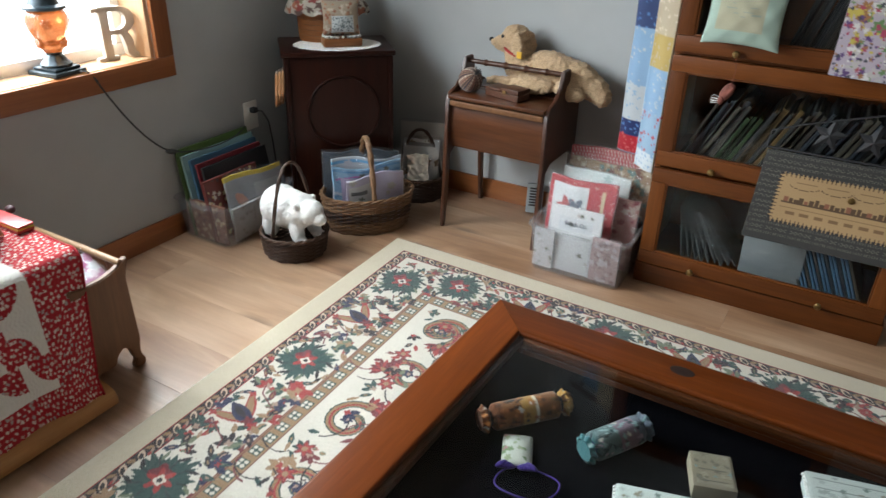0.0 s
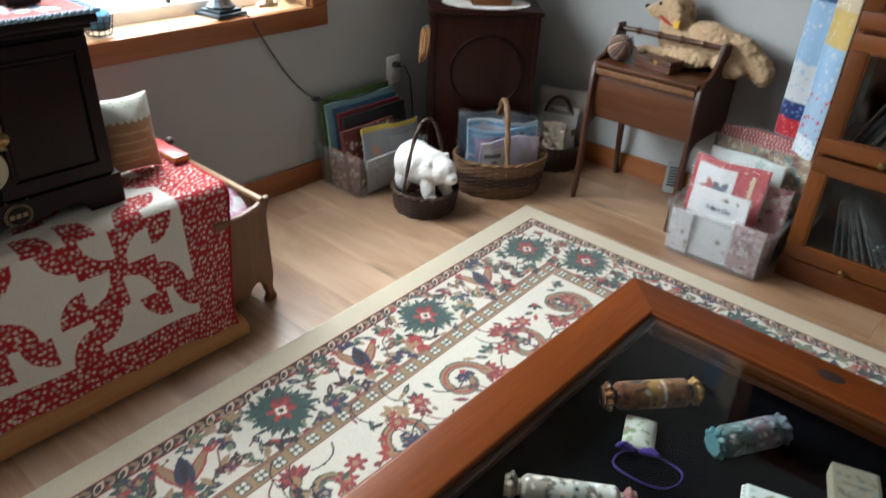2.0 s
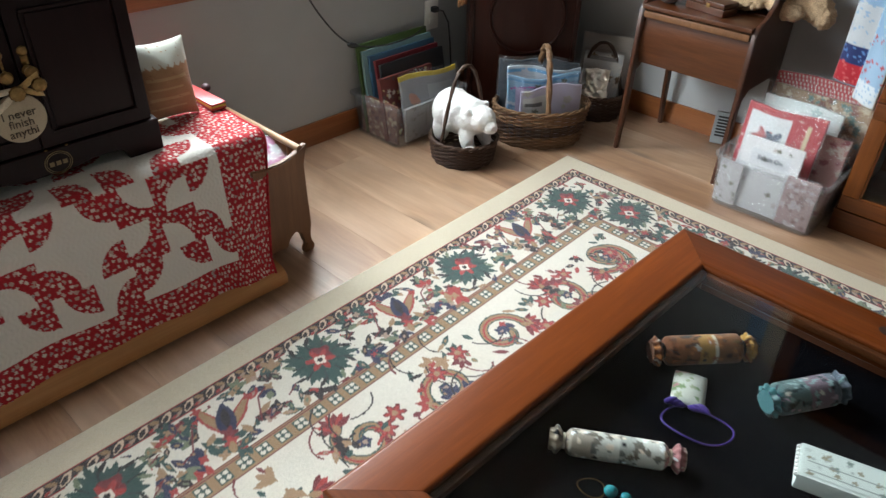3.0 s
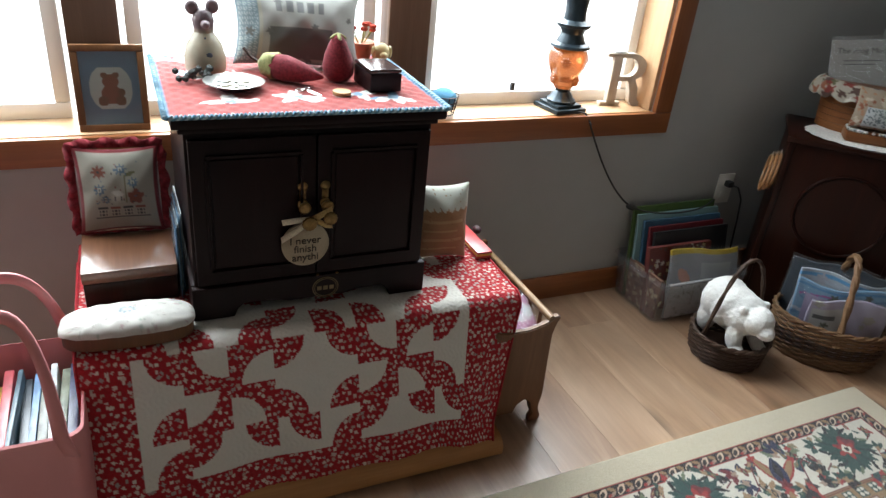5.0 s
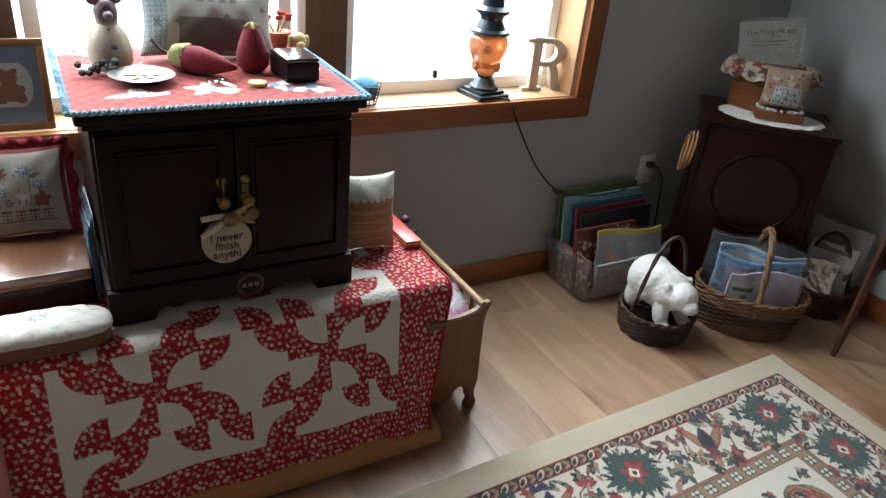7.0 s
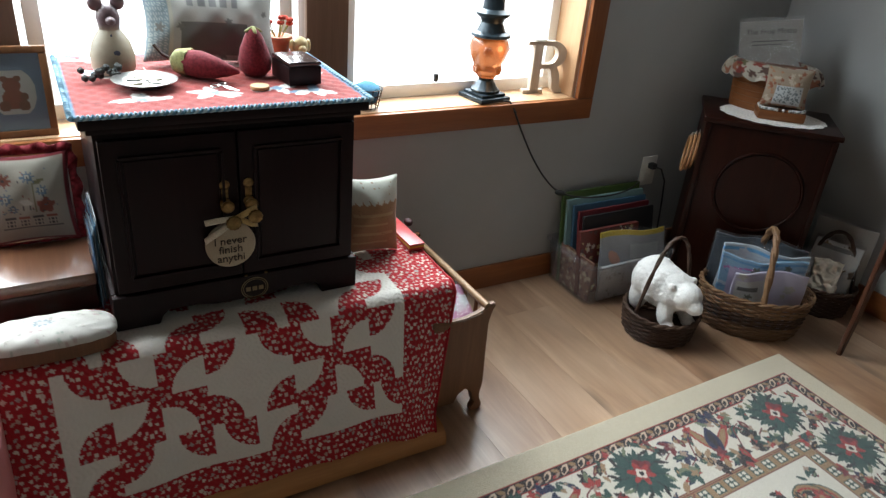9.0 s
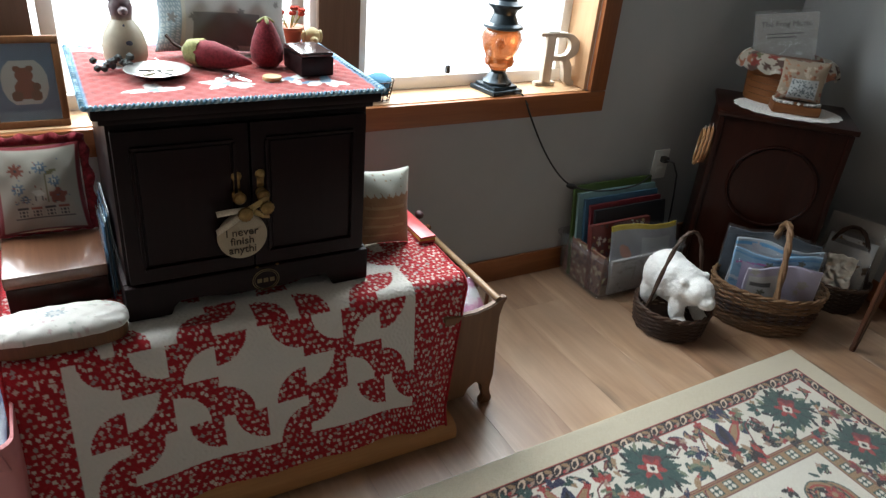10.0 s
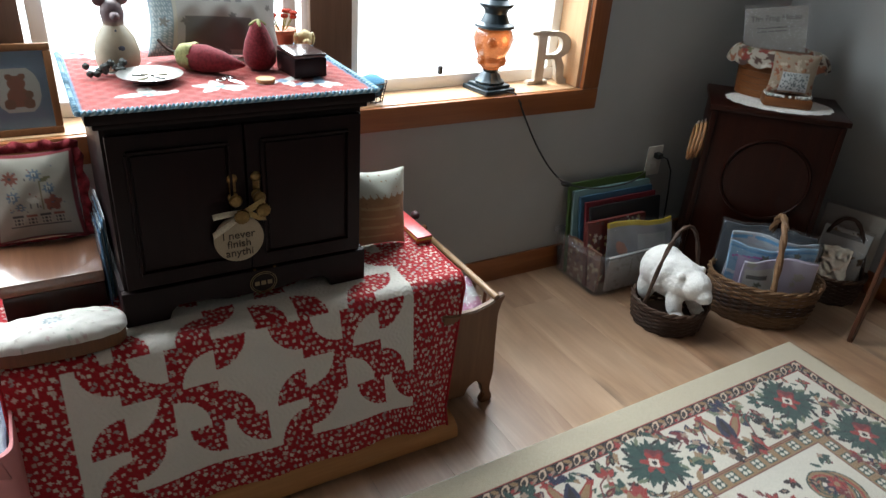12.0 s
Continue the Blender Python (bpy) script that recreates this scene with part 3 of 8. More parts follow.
    tone = 1 + 0.10 * (np.random.default_rng(3).random((cv.ny, cv.nx, 1)) - 0.5)
    cv.C = cv.C * tone

    def place(x, y):
        edge = np.minimum(x, y)
        return (RUG.x + RU.x * x + RV.x * y, RUG.y + RU.y * x + RV.y * y, np.where(np.minimum(edge, np.minimum(W - x, L - y)) < 1e-6, 0.0006, 0.011 - 0.004 * np.exp(-edge / 0.006)))
    ob = cv.sheet("area_rug", place, M_RUG)
    tagged(ob, "cream floral rug with green, red and navy borders", "rug")


rug()


# ---- coffee table with a glass display top ----
def coffee_table():
    x0, y1, w, l, top = 1.022, 3.297, 1.15, 0.95, 0.40
    tb = thing("coffee_table", pose(x0, y1, 0.0105, 0, 0, -1.2), "cherry coffee table with glass display top over black velvet", "table")
    rail, h = 0.098, top - 0.011

    def bar(outline, mt):
        bm = BM()
        lo = [bm.verts.new((x, y, h - 0.045)) for x, y in outline]
        hi = [bm.verts.new((x, y, h)) for x, y in outline]
        bm.faces.new(hi)
        bm.faces.new(lo[::-1])
        for i in range(4):
            bm.faces.new((lo[i], lo[(i + 1) % 4], hi[(i + 1) % 4], hi[i]))
        bmesh.ops.recalc_face_normals(bm, faces=bm.faces[:])
        long_edges = [e for e in bm.edges if (abs(e.verts[0].co.x - e.verts[1].co.x) < 0.002) != (abs(e.verts[0].co.y - e.verts[1].co.y) < 0.002)]
        bmesh.ops.bevel(bm, geom=long_edges, offset=0.008, segments=3, affect="EDGES", profile=0.6)
        part("frame_rail", bm, mt, tb)
    r, g = rail, 0.0003
    bar([(0, 0 - g), (r, -r - g), (r, -l + r + g), (0, -l + g)], M_TABLE)
    bar([(0 + g, 0), (w - g, 0), (w - r - g, -r), (r + g, -r)], M_TABLEX)
    bar([(w, 0 - g), (w, -l + g), (w - r, -l + r + g), (w - r, -r - g)], M_TABLE)
    bar([(0 + g, -l), (r + g, -l + r), (w - r - g, -l + r), (w - g, -l)], M_TABLEX)
    for k, (a, b) in enumerate((((r, r + 0.012), (-l + r, -r)), ((w - r - 0.012, w - r), (-l + r, -r)), ((r + 0.013, w - r - 0.013), (-r - 0.012, -r)), ((r + 0.013, w - r - 0.013), (-l + r, -l + r + 0.012)))):
        bm = BM()
        box(bm, a[0], a[1], b[0], b[1], h - 0.026, h - 0.011, 0.003)
        part("inner_moulding", bm, M_WALNUT, tb)
    bm = BM()
    box(bm, r + 0.001, w - r - 0.001, -l + r + 0.001, -r - 0.001, h - 0.0105, h - 0.0065)
    glass = part("glass_top", bm, M_CASEGLASS, tb, "clear glass pane")
    bm = BM()
    box(bm, r - 0.01, w - r + 0.01, -l + r - 0.01, -r + 0.01, h - 0.075, h - 0.062)
    part("velvet_tray", bm, M_VELVET, tb, "black velvet lining")
    for x, y, X, Y in ((0.03, -0.04, w - 0.03, -0.022), (0.03, -l + 0.022, w - 0.03, -l + 0.04), (0.022, -l + 0.041, 0.04, -0.041), (w - 0.04, -l + 0.041, w - 0.022, -0.041)):
        bm = BM()
        box(bm, x, X, y, Y, h - 0.13, h - 0.046, 0.003)
        part("apron", bm, M_TABLEX, tb)
    for x in (0.055, w - 0.055):
        for y in (-0.055, -l + 0.055):
            bm = BM()
            lathe(bm, [(0.018, 0), (0.024, 0.03), (0.016, 0.05), (0.03, 0.14), (0.034, 0.2), (0.02, 0.235), (0.033, 0.25), (0.033, h - 0.046)], 16, Matrix.Translation((x, y, 0)))
            part("leg", bm, M_TABLE, tb)
    # dark knot in the rail
    bm = BM()
    ball(bm, (0.430, -0.046, h - 0.0005), (0.027, 0.017, 0.0013), 3)
    part("knot", bm, paint("knot_wood", (0.012, 0.004, 0.002), 0.5, 0.4, 60), tb, "dark knot in the wood")
    return h - 0.062 + 0.0105


TRAY = coffee_table()


def roll_case(x, y, turn, length, r, bands, label, tie=None):
    """A stitched bolster-shaped roll lying on the velvet, gathered at both ends."""
    th = thing("needle_roll", pose(x, y, TRAY + r * 0.96, 0, 0, turn), label, "needle roll", "rolls in the display table")
    cv = Canvas(length, 2 * math.pi * r, 0.003, bands[0][1])
    rng = random.Random(int(length * 1e4))
    pos = 0
    for frac, c in bands:
        cv.rect(pos * length, 0, (pos + frac) * length, 1, c)
        pos += frac
    floral(cv, rng, 130, 0.0045, [tuple(max(0, min(1, v * f)) for v in bands[i % len(bands)][1]) for i, f in ((0, 0.35), (1, 0.5), (2, 1.9), (3, 0.35), (1, 2.2))])
    floral(cv, rng, 26, 0.0038, [(0.52, 0.48, 0.42), (0.02, 0.02, 0.025), scaled(bands[1][1], 2.5)])
    for k in range(14):
        cv.leaf(rng.uniform(0.15, 0.85) * length, rng.uniform(0, cv.h), 0.012, 0.0028, rng.uniform(-0.6, 0.6), scaled(bands[1][1], rng.choice((0.3, 0.45, 2.0))))

    def place(u, v):
        t = u / length
        rad = r * (1 - 0.55 * np.exp(-((t - 0.11) / 0.03) ** 2) - 0.55 * np.exp(-((t - 0.89) / 0.03) ** 2)) * (1 - 0.25 * (np.abs(t - 0.5) > 0.46))
        a = v / r
        fl = 1 + 0.09 * np.sin(9 * a) * (np.abs(t - 0.5) > 0.36)
        return u - length / 2, rad * fl * np.cos(a), rad * fl * np.sin(a)
    ob = cv.sheet("roll_body", place, M_DYE)
    ob.parent = th
    for s in (-1, 1):
        bm = BM()
        lathe(bm, [(r * 0.72, 0.0), (r * 0.35, -0.006), (0.0001, -0.009)], 14, Matrix.Translation((s * length * 0.497, 0, 0)) @ pose(0, 0, 0, 0, s * 90, 0) @ Matrix.Diagonal((1, 1, 1, 1)))
        part("end_cap", bm, cloth("roll_end", bands[0 if s < 0 else -1][1]), th)
        bm = BM()
        tube(bm, [(s * length * 0.39, 0.5 * r * math.cos(a), 0.5 * r * math.sin(a)) for a in (2 * math.pi * i / 14 for i in range(14))], 0.0025, 5, True)
        part("tie", bm, tie or M_CREAM, th)
    return th


M_PURPLE = cloth("purple_ribbon", (0.045, 0.022, 0.16), 0.2, 500, 0.5, 0.2)
BR, BR2, OCH = (0.20, 0.075, 0.022), (0.13, 0.042, 0.015), (0.36, 0.19, 0.045)
roll_case(1.218, 3.010, 48.5, 0.185, 0.026, [(0.12, BR2), (0.1, BR2), (0.2, BR), (0.16, OCH), (0.03, (0.6, 0.52, 0.4)), (0.27, BR), (0.12, OCH)],
          "brown floral fabric roll tied at the ends, on velvet", M_BLACKM)
roll_case(1.389, 3.028, 58.0, 0.145, 0.027, [(0.14, (0.05, 0.15, 0.16)), (0.3, (0.10, 0.15, 0.15)), (0.3, (0.17, 0.12, 0.15)), (0.26, (0.11, 0.13, 0.16))],
          "turquoise floral fabric roll, on velvet", M_PURPLE)
roll_case(1.229, 2.718, 33.0, 0.20, 0.021, [(0.14, (0.40, 0.32, 0.24)), (0.2, (0.38, 0.32, 0.26)), (0.18, (0.62, 0.60, 0.54)), (0.12, (0.42, 0.42, 0.38)), (0.2, (0.66, 0.64, 0.58)), (0.16, (0.34, 0.14, 0.14))],
          "cream cross-stitched fabric roll, on velvet")


def small_pouch():
    th = thing("small_pouch", pose(1.243, 2.925, TRAY + 0.001, 0, 0, 112), "small white embroidered pouch with a purple ribbon bow", "pouch")
    cv = Canvas(0.075, 0.05, 0.0025, (0.55, 0.55, 0.48))
    rng = random.Random(2)
    floral(cv, rng, 16, 0.005, [(0.18, 0.26, 0.12), (0.3, 0.34, 0.2), (0.4, 0.2, 0.2)])
    ob = cv.sheet("pouch_body", lambda u, v: (u - 0.0375, v - 0.025, 0.003 + 0.011 * (np.sin(np.pi * u / 0.075) * np.sin(np.pi * v / 0.05)) ** 0.5), M_DYE, 0.003)
    ob.parent = th
    bm = BM()
    pts = []
    for i in range(40):
        a = i / 39 * 2 * math.pi * 1.05
        pts.append((-0.055 - 0.035 * math.cos(a) - 0.02, 0.055 * math.sin(a) - 0.02, 0.004 + 0.003 * math.sin(3 * a)))
    tube(bm, pts, 0.0017, 6)
    part("ribbon_loop", bm, M_PURPLE, th, "purple ribbon")
    for s in (-1, 1):
        bm = BM()
        for k in range(3):
            ball(bm, (-0.044, s * (0.014 + 0.006 * k), 0.008 + 0.002 * k), (0.006, 0.013, 0.005), 2, pose(0, 0, 0, 0, 0, s * 20 * k))
        part("bow_loop", bm, M_PURPLE, th)


small_pouch()


def needle_case(x, y, turn, w, l, h, c, label, edge=True, seed=1):
    th = thing("needle_case", pose(x, y, TRAY, 0, 0, turn), label, "needle case")
    bm = BM()
    box(bm, -w / 2, w / 2, -l / 2, l / 2, 0, h, 0.004)
    part("case_body", bm, cloth("case_cloth", c), th)
    cv = Canvas(w - 0.012, l - 0.012, 0.0022, scaled(c, 1.12))
    rng = random.Random(seed)
    floral(cv, rng, 30, 0.0045, [(0.2, 0.25, 0.22), scaled(c, 0.7), (0.32, 0.28, 0.2), scaled(c, 0.85)])
    for k in range(3):
        cv.line([(0.006, 0.008 + k * (l - 0.03) / 2), (w - 0.02, 0.008 + k * (l - 0.03) / 2)], 0.002, scaled(c, 0.45))
    ob = cv.sheet("embroidered_top", lambda u, v: (u - (w - 0.012) / 2, v - (l - 0.012) / 2, h + 0.0012 + 0 * u), M_DYE)
    ob.parent = th
    if edge:
        n = int(l / 0.008)
        for s in (-1, 1):
            bm = BM()
            for k in range(n):
                ball(bm, (s * (w / 2 + 0.001), -l / 2 + 0.004 + k * 0.008, h * 0.85), 0.0042, 1)
            part("scalloped_edge", bm, M_LACE, th)


needle_case(1.515, 2.912, 16, 0.17, 0.068, 0.03, (0.60, 0.64, 0.60), "white embroidered needle case with scalloped edge", True, 3)
needle_case(1.558, 3.035, 18, 0.072, 0.085, 0.03, (0.24, 0.20, 0.14), "small tan cross-stitched box on velvet", False, 4)
needle_case(1.775, 3.10, 14, 0.15, 0.075, 0.032, (0.52, 0.55, 0.52), "white floral box with scalloped edge on velvet", True, 5)


needle_case(1.402, 2.655, 20, 0.10, 0.062, 0.028, (0.58, 0.60, 0.56), "small white needle case with scalloped edge on velvet", True, 6)


def bead_fob():
    th = thing("bead_fob", pose(1.262, 2.655, TRAY + 0.001, 0, 0, 20), "teal bead fob on a wire loop, on velvet", "fob")
    for x, r in ((0.0, 0.010), (0.022, 0.008), (0.036, 0.006)):
        bm = BM()
        ball(bm, (x, 0.0, r), (r, r * 0.9, r * 0.9), 3)
        part("bead", bm, paint("teal_glass", (0.02, 0.22, 0.24), 0.15), th)
    bm = BM()
    tube(bm, [(-0.028 + 0.020 * math.cos(a), 0.016 * math.sin(a), 0.003 + 0.002 * math.sin(2 * a)) for a in (2 * math.pi * i / 24 for i in range(24))], 0.0009, 5, True)
    part("wire_loop", bm, M_BRASS, th, "thin wire loop")


bead_fob()


# ---- chest under the quilt ----
def chest():
    th = thing("blanket_chest", pose(-0.2, 2.39, 0), "low pine blanket chest with a moulded base, under a quilt", "chest")
    bm = BM()
    box(bm, -0.285, 0.19, -0.455, 0.50, 0.062, 0.392, 0.008)
    part("body", bm, M_PINE, th)
    bm = BM()
    prism(bm, [(-0.29, 0.004), (0.335, 0.004), (0.35, 0.012), (0.35, 0.034), (0.342, 0.047), (0.325, 0.056), (0.30, 0.061), (-0.29, 0.061)], -0.47, 0.475)
    part("plinth", bm, M_PINE, th, "yellow pine moulded plinth")
    return th


chest()

QUILT_Y0, QUILT_Y1 = 1.935, 2.925


def quilt():
    W, TOPW, DROP = QUILT_Y1 - QUILT_Y0, 0.50, 0.375
    CAL, WHT = (0.40, 0.020, 0.028), (0.74, 0.71, 0.65)
    cv = Canvas(W, TOPW + DROP, 0.0025, CAL)
    X, Y = cv.X, cv.Y                            # Y runs from the back edge over the top and down the front
    fold = TOPW
    u0, v0, s = 0.096, fold - 0.094, 0.094      # the pieced field, in quarter-circle units
    cols, rows = 8, 4
    field = (X > u0) & (X < u0 + cols * s) & (Y > v0) & (Y < v0 + rows * s)
    back = (X > u0) & (X < u0 + cols * s) & (Y > v0 - 3 * s) & (Y < v0)
    red = np.ones_like(X, bool)
    # one whirl of sixteen units: base colour, corner that holds the quarter disc
    W_, R_ = 0, 1
    quad = [[(W_, 2), (W_, 0)], [(R_, 2), (W_, 0)]]          # upper right; the others are quarter turns of it
    whirl = [[None] * 4 for _ in range(4)]
    for k, (dr, dc) in enumerate(((0, 2), (2, 2), (2, 0), (0, 0))):
        for i in range(2):
            for j in range(2):
                whirl[dr + i][dc + j] = quad[i][j]
        quad = [[(quad[1 - j][i][0], (quad[1 - j][i][1] + 1) % 4) for j in range(2)] for i in range(2)]
    gx, gy = (X - u0) / s, (Y - v0) / s
    ci, ri = np.floor(gx).astype(int), np.floor(gy).astype(int)
    fx, fy = gx - ci, gy - ri
    for r in range(-3, rows):
        for c in range(cols):
            base, corner = whirl[r % 4][c % 4]
            m = (ci == c) & (ri == r)
            dx = np.where(corner in (1, 2), 1 - fx, fx)
            dy = np.where(corner in (2, 3), 1 - fy, fy)
            disc = np.hypot(dx, dy) < 0.74
            red[m] = (disc ^ (base == R_))[m] if base == W_ else (~disc)[m]
    inside = field | back
    white = inside & ~red
    cv.C[white] = WHT
    rng = random.Random(11)
    keep = cv.C.copy()
    pitch = 0.0142
    for j in range(int((TOPW + DROP - 0.22) / pitch)):
        for i in range(int(W / pitch) + 1):
            x, y = (i + 0.5 * (j % 2) + rng.uniform(-0.3, 0.3)) * pitch, 0.22 + (j + rng.uniform(-0.3, 0.3)) * pitch
            cc = rng.choice(((0.66, 0.56, 0.50), (0.60, 0.48, 0.42), (0.70, 0.64, 0.56), (0.50, 0.36, 0.30), (0.40, 0.35, 0.33)))
            cv.polar(x, y, rng.uniform(0.0036, 0.0054), cc, 4, 0.18, rng.uniform(0, 6), rng.uniform(0.6, 0.95), rng.uniform(0, 3))
    cv.C[white] = keep[white]
    # quilting: puffy between stitches
    puff = 0.0026 * np.abs(np.sin(X * 270 + 1.6 * np.sin(Y * 130)) * np.sin(Y * 270 + 1.5 * np.sin(X * 145)))
    R = 0.035

    def place(x, y):
        yy = QUILT_Y0 + x
        a = y - (TOPW - R)
        xf = 0.028 + 0.0 * x
        flat_x = xf - R - (TOPW - R - y)
        arc = np.clip(a / R, 0, 1.35)
        bend_x, bend_z = xf - R + R * np.sin(arc), 0.404 - R + R * np.cos(arc)
        over = np.clip(a - 1.35 * R, 0, None)
        low = 0.022 * np.clip((0.30 - x) / 0.30, 0, 1)
        slope = 0.29 + 0.02 * np.sin(x * 9)
        px = np.where(a < 0, flat_x, bend_x + over * slope)
        pz = np.where(a < 0, 0.404 + 0 * y, bend_z - over * (0.945 + low * 2.2))
        wave = 0.006 * np.sin(x * 13 + 0.7) * np.clip(over / 0.3, 0, 1) ** 1.5
        px = px + wave + puff * np.where(a < 0, 0, 1) + 0.003 * np.sin(x * 31) * np.clip(over * 4, 0, 1)
        pz = pz + puff * np.where(a < 0, 1, 0.2) + 0.004 * np.sin(x * 11 + 1) * np.sin(y * 17) * (a < 0)
        shrink = 0.10 * np.clip(over / 0.3, 0, 1)
        yy = yy - np.clip(x - 0.75, 0, None) / 0.24 * shrink * 0.85
        return px, yy, pz
    ob = cv.sheet("patchwork_quilt", place, M_DYE)
    md = ob.modifiers.new("thickness", "SOLIDIFY")
    md.thickness, md.offset = 0.007, -1
    tagged(ob, "red calico and white curved-patch quilt draped over the chest", "quilt")
    bind = cloth("red_binding", (0.30, 0.012, 0.018), 0.3, 150)
    for xs, ys in ((np.full(60, W), np.linspace(0.1, TOPW + DROP, 60)), (np.linspace(0, W, 80), np.full(80, TOPW + DROP)), (np.zeros(60), np.linspace(0.1, TOPW + DROP, 60))):
        puff_all, puff = puff, 0.0
        pts = np.stack(place(xs, ys), -1)
        puff = puff_all
        bm = BM()
        tube(bm, [tuple(p) for p in pts], 0.0042, 6)
        part("binding", bm, bind, ob)


quilt()


# ---- dark two-door cabinet on the chest ----
def cabinet():
    x0, y0, y1, z0 = -0.062, 2.172, 2.682, 0.409
    th = thing("tabletop_cabinet", pose(x0, (y0 + y1) / 2, z0), "dark two-door cabinet with bracket feet, on the quilt", "cabinet")
    w, d, h = (y1 - y0) / 2, 0.425, 0.418
    bm = BM()
    box(bm, -d, -0.004, -w, w, 0.06, h, 0.003)
    part("carcass", bm, M_DARK, th)
    bm = BM()
    box(bm, -d - 0.005, 0.010, -w - 0.010, w + 0.010, h, h + 0.012, 0.004)
    box(bm, -d - 0.012, 0.022, -w - 0.022, w + 0.024, h + 0.012, h + 0.034, 0.007)
    part("top_board", bm, M_DARK, th)
    for s in (-1, 1):
        a, b = (-w + 0.006, -0.002) if s < 0 else (0.002, w - 0.006)
        bm = BM()
        box(bm, -0.0035, 0.012, a, b, 0.085, h - 0.012, 0.003)
        door = part("door", bm, M_DARK, th)
        bm = BM()
        box(bm, 0.012, 0.016, a + 0.038, b - 0.038, 0.125, h - 0.052, 0.003)
        part("raised_panel", bm, M_DARK, door)
        for z in (0.118, h - 0.045):
            bm = BM()
            box(bm, 0.012, 0.0195, a + 0.03, b - 0.03, z - 0.003, z + 0.003, 0.0018)
            part("moulding", bm, M_DARK, door)
        for y in (a + 0.03, b - 0.03):
            bm = BM()
            box(bm, 0.012, 0.0195, y - 0.003, y + 0.003, 0.122, h - 0.049, 0.0018)
            part("moulding", bm, M_DARK, door)
        y = s * 0.024 - 0.006
        bm = BM()
        lathe(bm, [(0.0001, 0), (0.011, 0.0), (0.011, 0.003), (0.0045, 0.005), (0.0045, 0.013), (0.012, 0.018), (0.0135, 0.023), (0.010, 0.027), (0.0001, 0.028)], 20, Matrix.Translation((0.0125, y, 0.257)) @ pose(0, 0, 0, 0, 90, 0))
        part("knob", bm, M_BRASS, door, "embossed brass knob")
        bm = BM()
        box(bm, 0.0125, 0.0145, y - 0.007, y + 0.007, 0.268, 0.290, 0.001)
        ball(bm, (0.0150, y, 0.297), (0.004, 0.011, 0.011), 2)
        part("backplate", bm, M_BRASS, door, "embossed brass backplate")
    # bracket base with cut-out feet
    bm = BM()
    wf = w + 0.008
    prof = [(-wf, 0), (-wf + 0.085, 0), (-wf + 0.092, 0.018), (-wf + 0.105, 0.03), (-0.10, 0.03), (-0.06, 0.022), (0.06, 0.022), (0.10, 0.03), (wf - 0.105, 0.03), (wf - 0.092, 0.018), (wf - 0.085, 0), (wf, 0), (wf, 0.078), (-wf, 0.078)]
    prism(bm, prof, -0.012, 0.008, pose(0, 0, 0, 0, 0, 90))
    bmesh.ops.bevel(bm, geom=bm.edges[:], offset=0.002, segments=1, affect="EDGES")
    part("bracket_base", bm, M_DARK, th)
    for s in (-1, 1):
        bm = BM()
        a = s * (w - 0.006)
        prism(bm, [(-d, 0), (-d + 0.08, 0), (-d + 0.1, 0.03), (-0.1, 0.03), (-0.085, 0), (-0.009, 0), (-0.009, 0.078), (-d, 0.078)], min(a, a + s * 0.014), max(a, a + s * 0.014))
        part("side_base", bm, M_DARK, th)
    # gold-coloured emblem, worn, as plain rings and bars
    bm = BM()
    cy, cz = 0.022, 0.046
    tube(bm, [(0.0138, cy + 0.029 * math.cos(a), cz + 0.026 * math.sin(a)) for a in (2 * math.pi * i / 28 for i in range(28))], 0.0010, 5, True)
    tube(bm, [(0.0138, cy + 0.025 * math.cos(a), cz + 0.022 * math.sin(a)) for a in (2 * math.pi * i / 28 for i in range(28))], 0.0007, 5, True)
    for k in (-1, 0, 1):
        box(bm, 0.0128, 0.0140, cy + k * 0.014 - 0.005, cy + k * 0.014 + 0.005, cz - 0.006, cz + 0.004)
    part("emblem", bm, paint("worn_gilt", (0.25, 0.19, 0.10), 0.5, metal=0.6), th, "worn gilt round emblem")
    for y in (0.004, 0.048):
        bm = BM()
        ball(bm, (0.0125, y, 0.0805), (0.003, 0.004, 0.0025), 2)
        part("screw", bm, M_BRASS, th)


cabinet()
CAB_TOP = 0.409 + 0.418 + 0.034


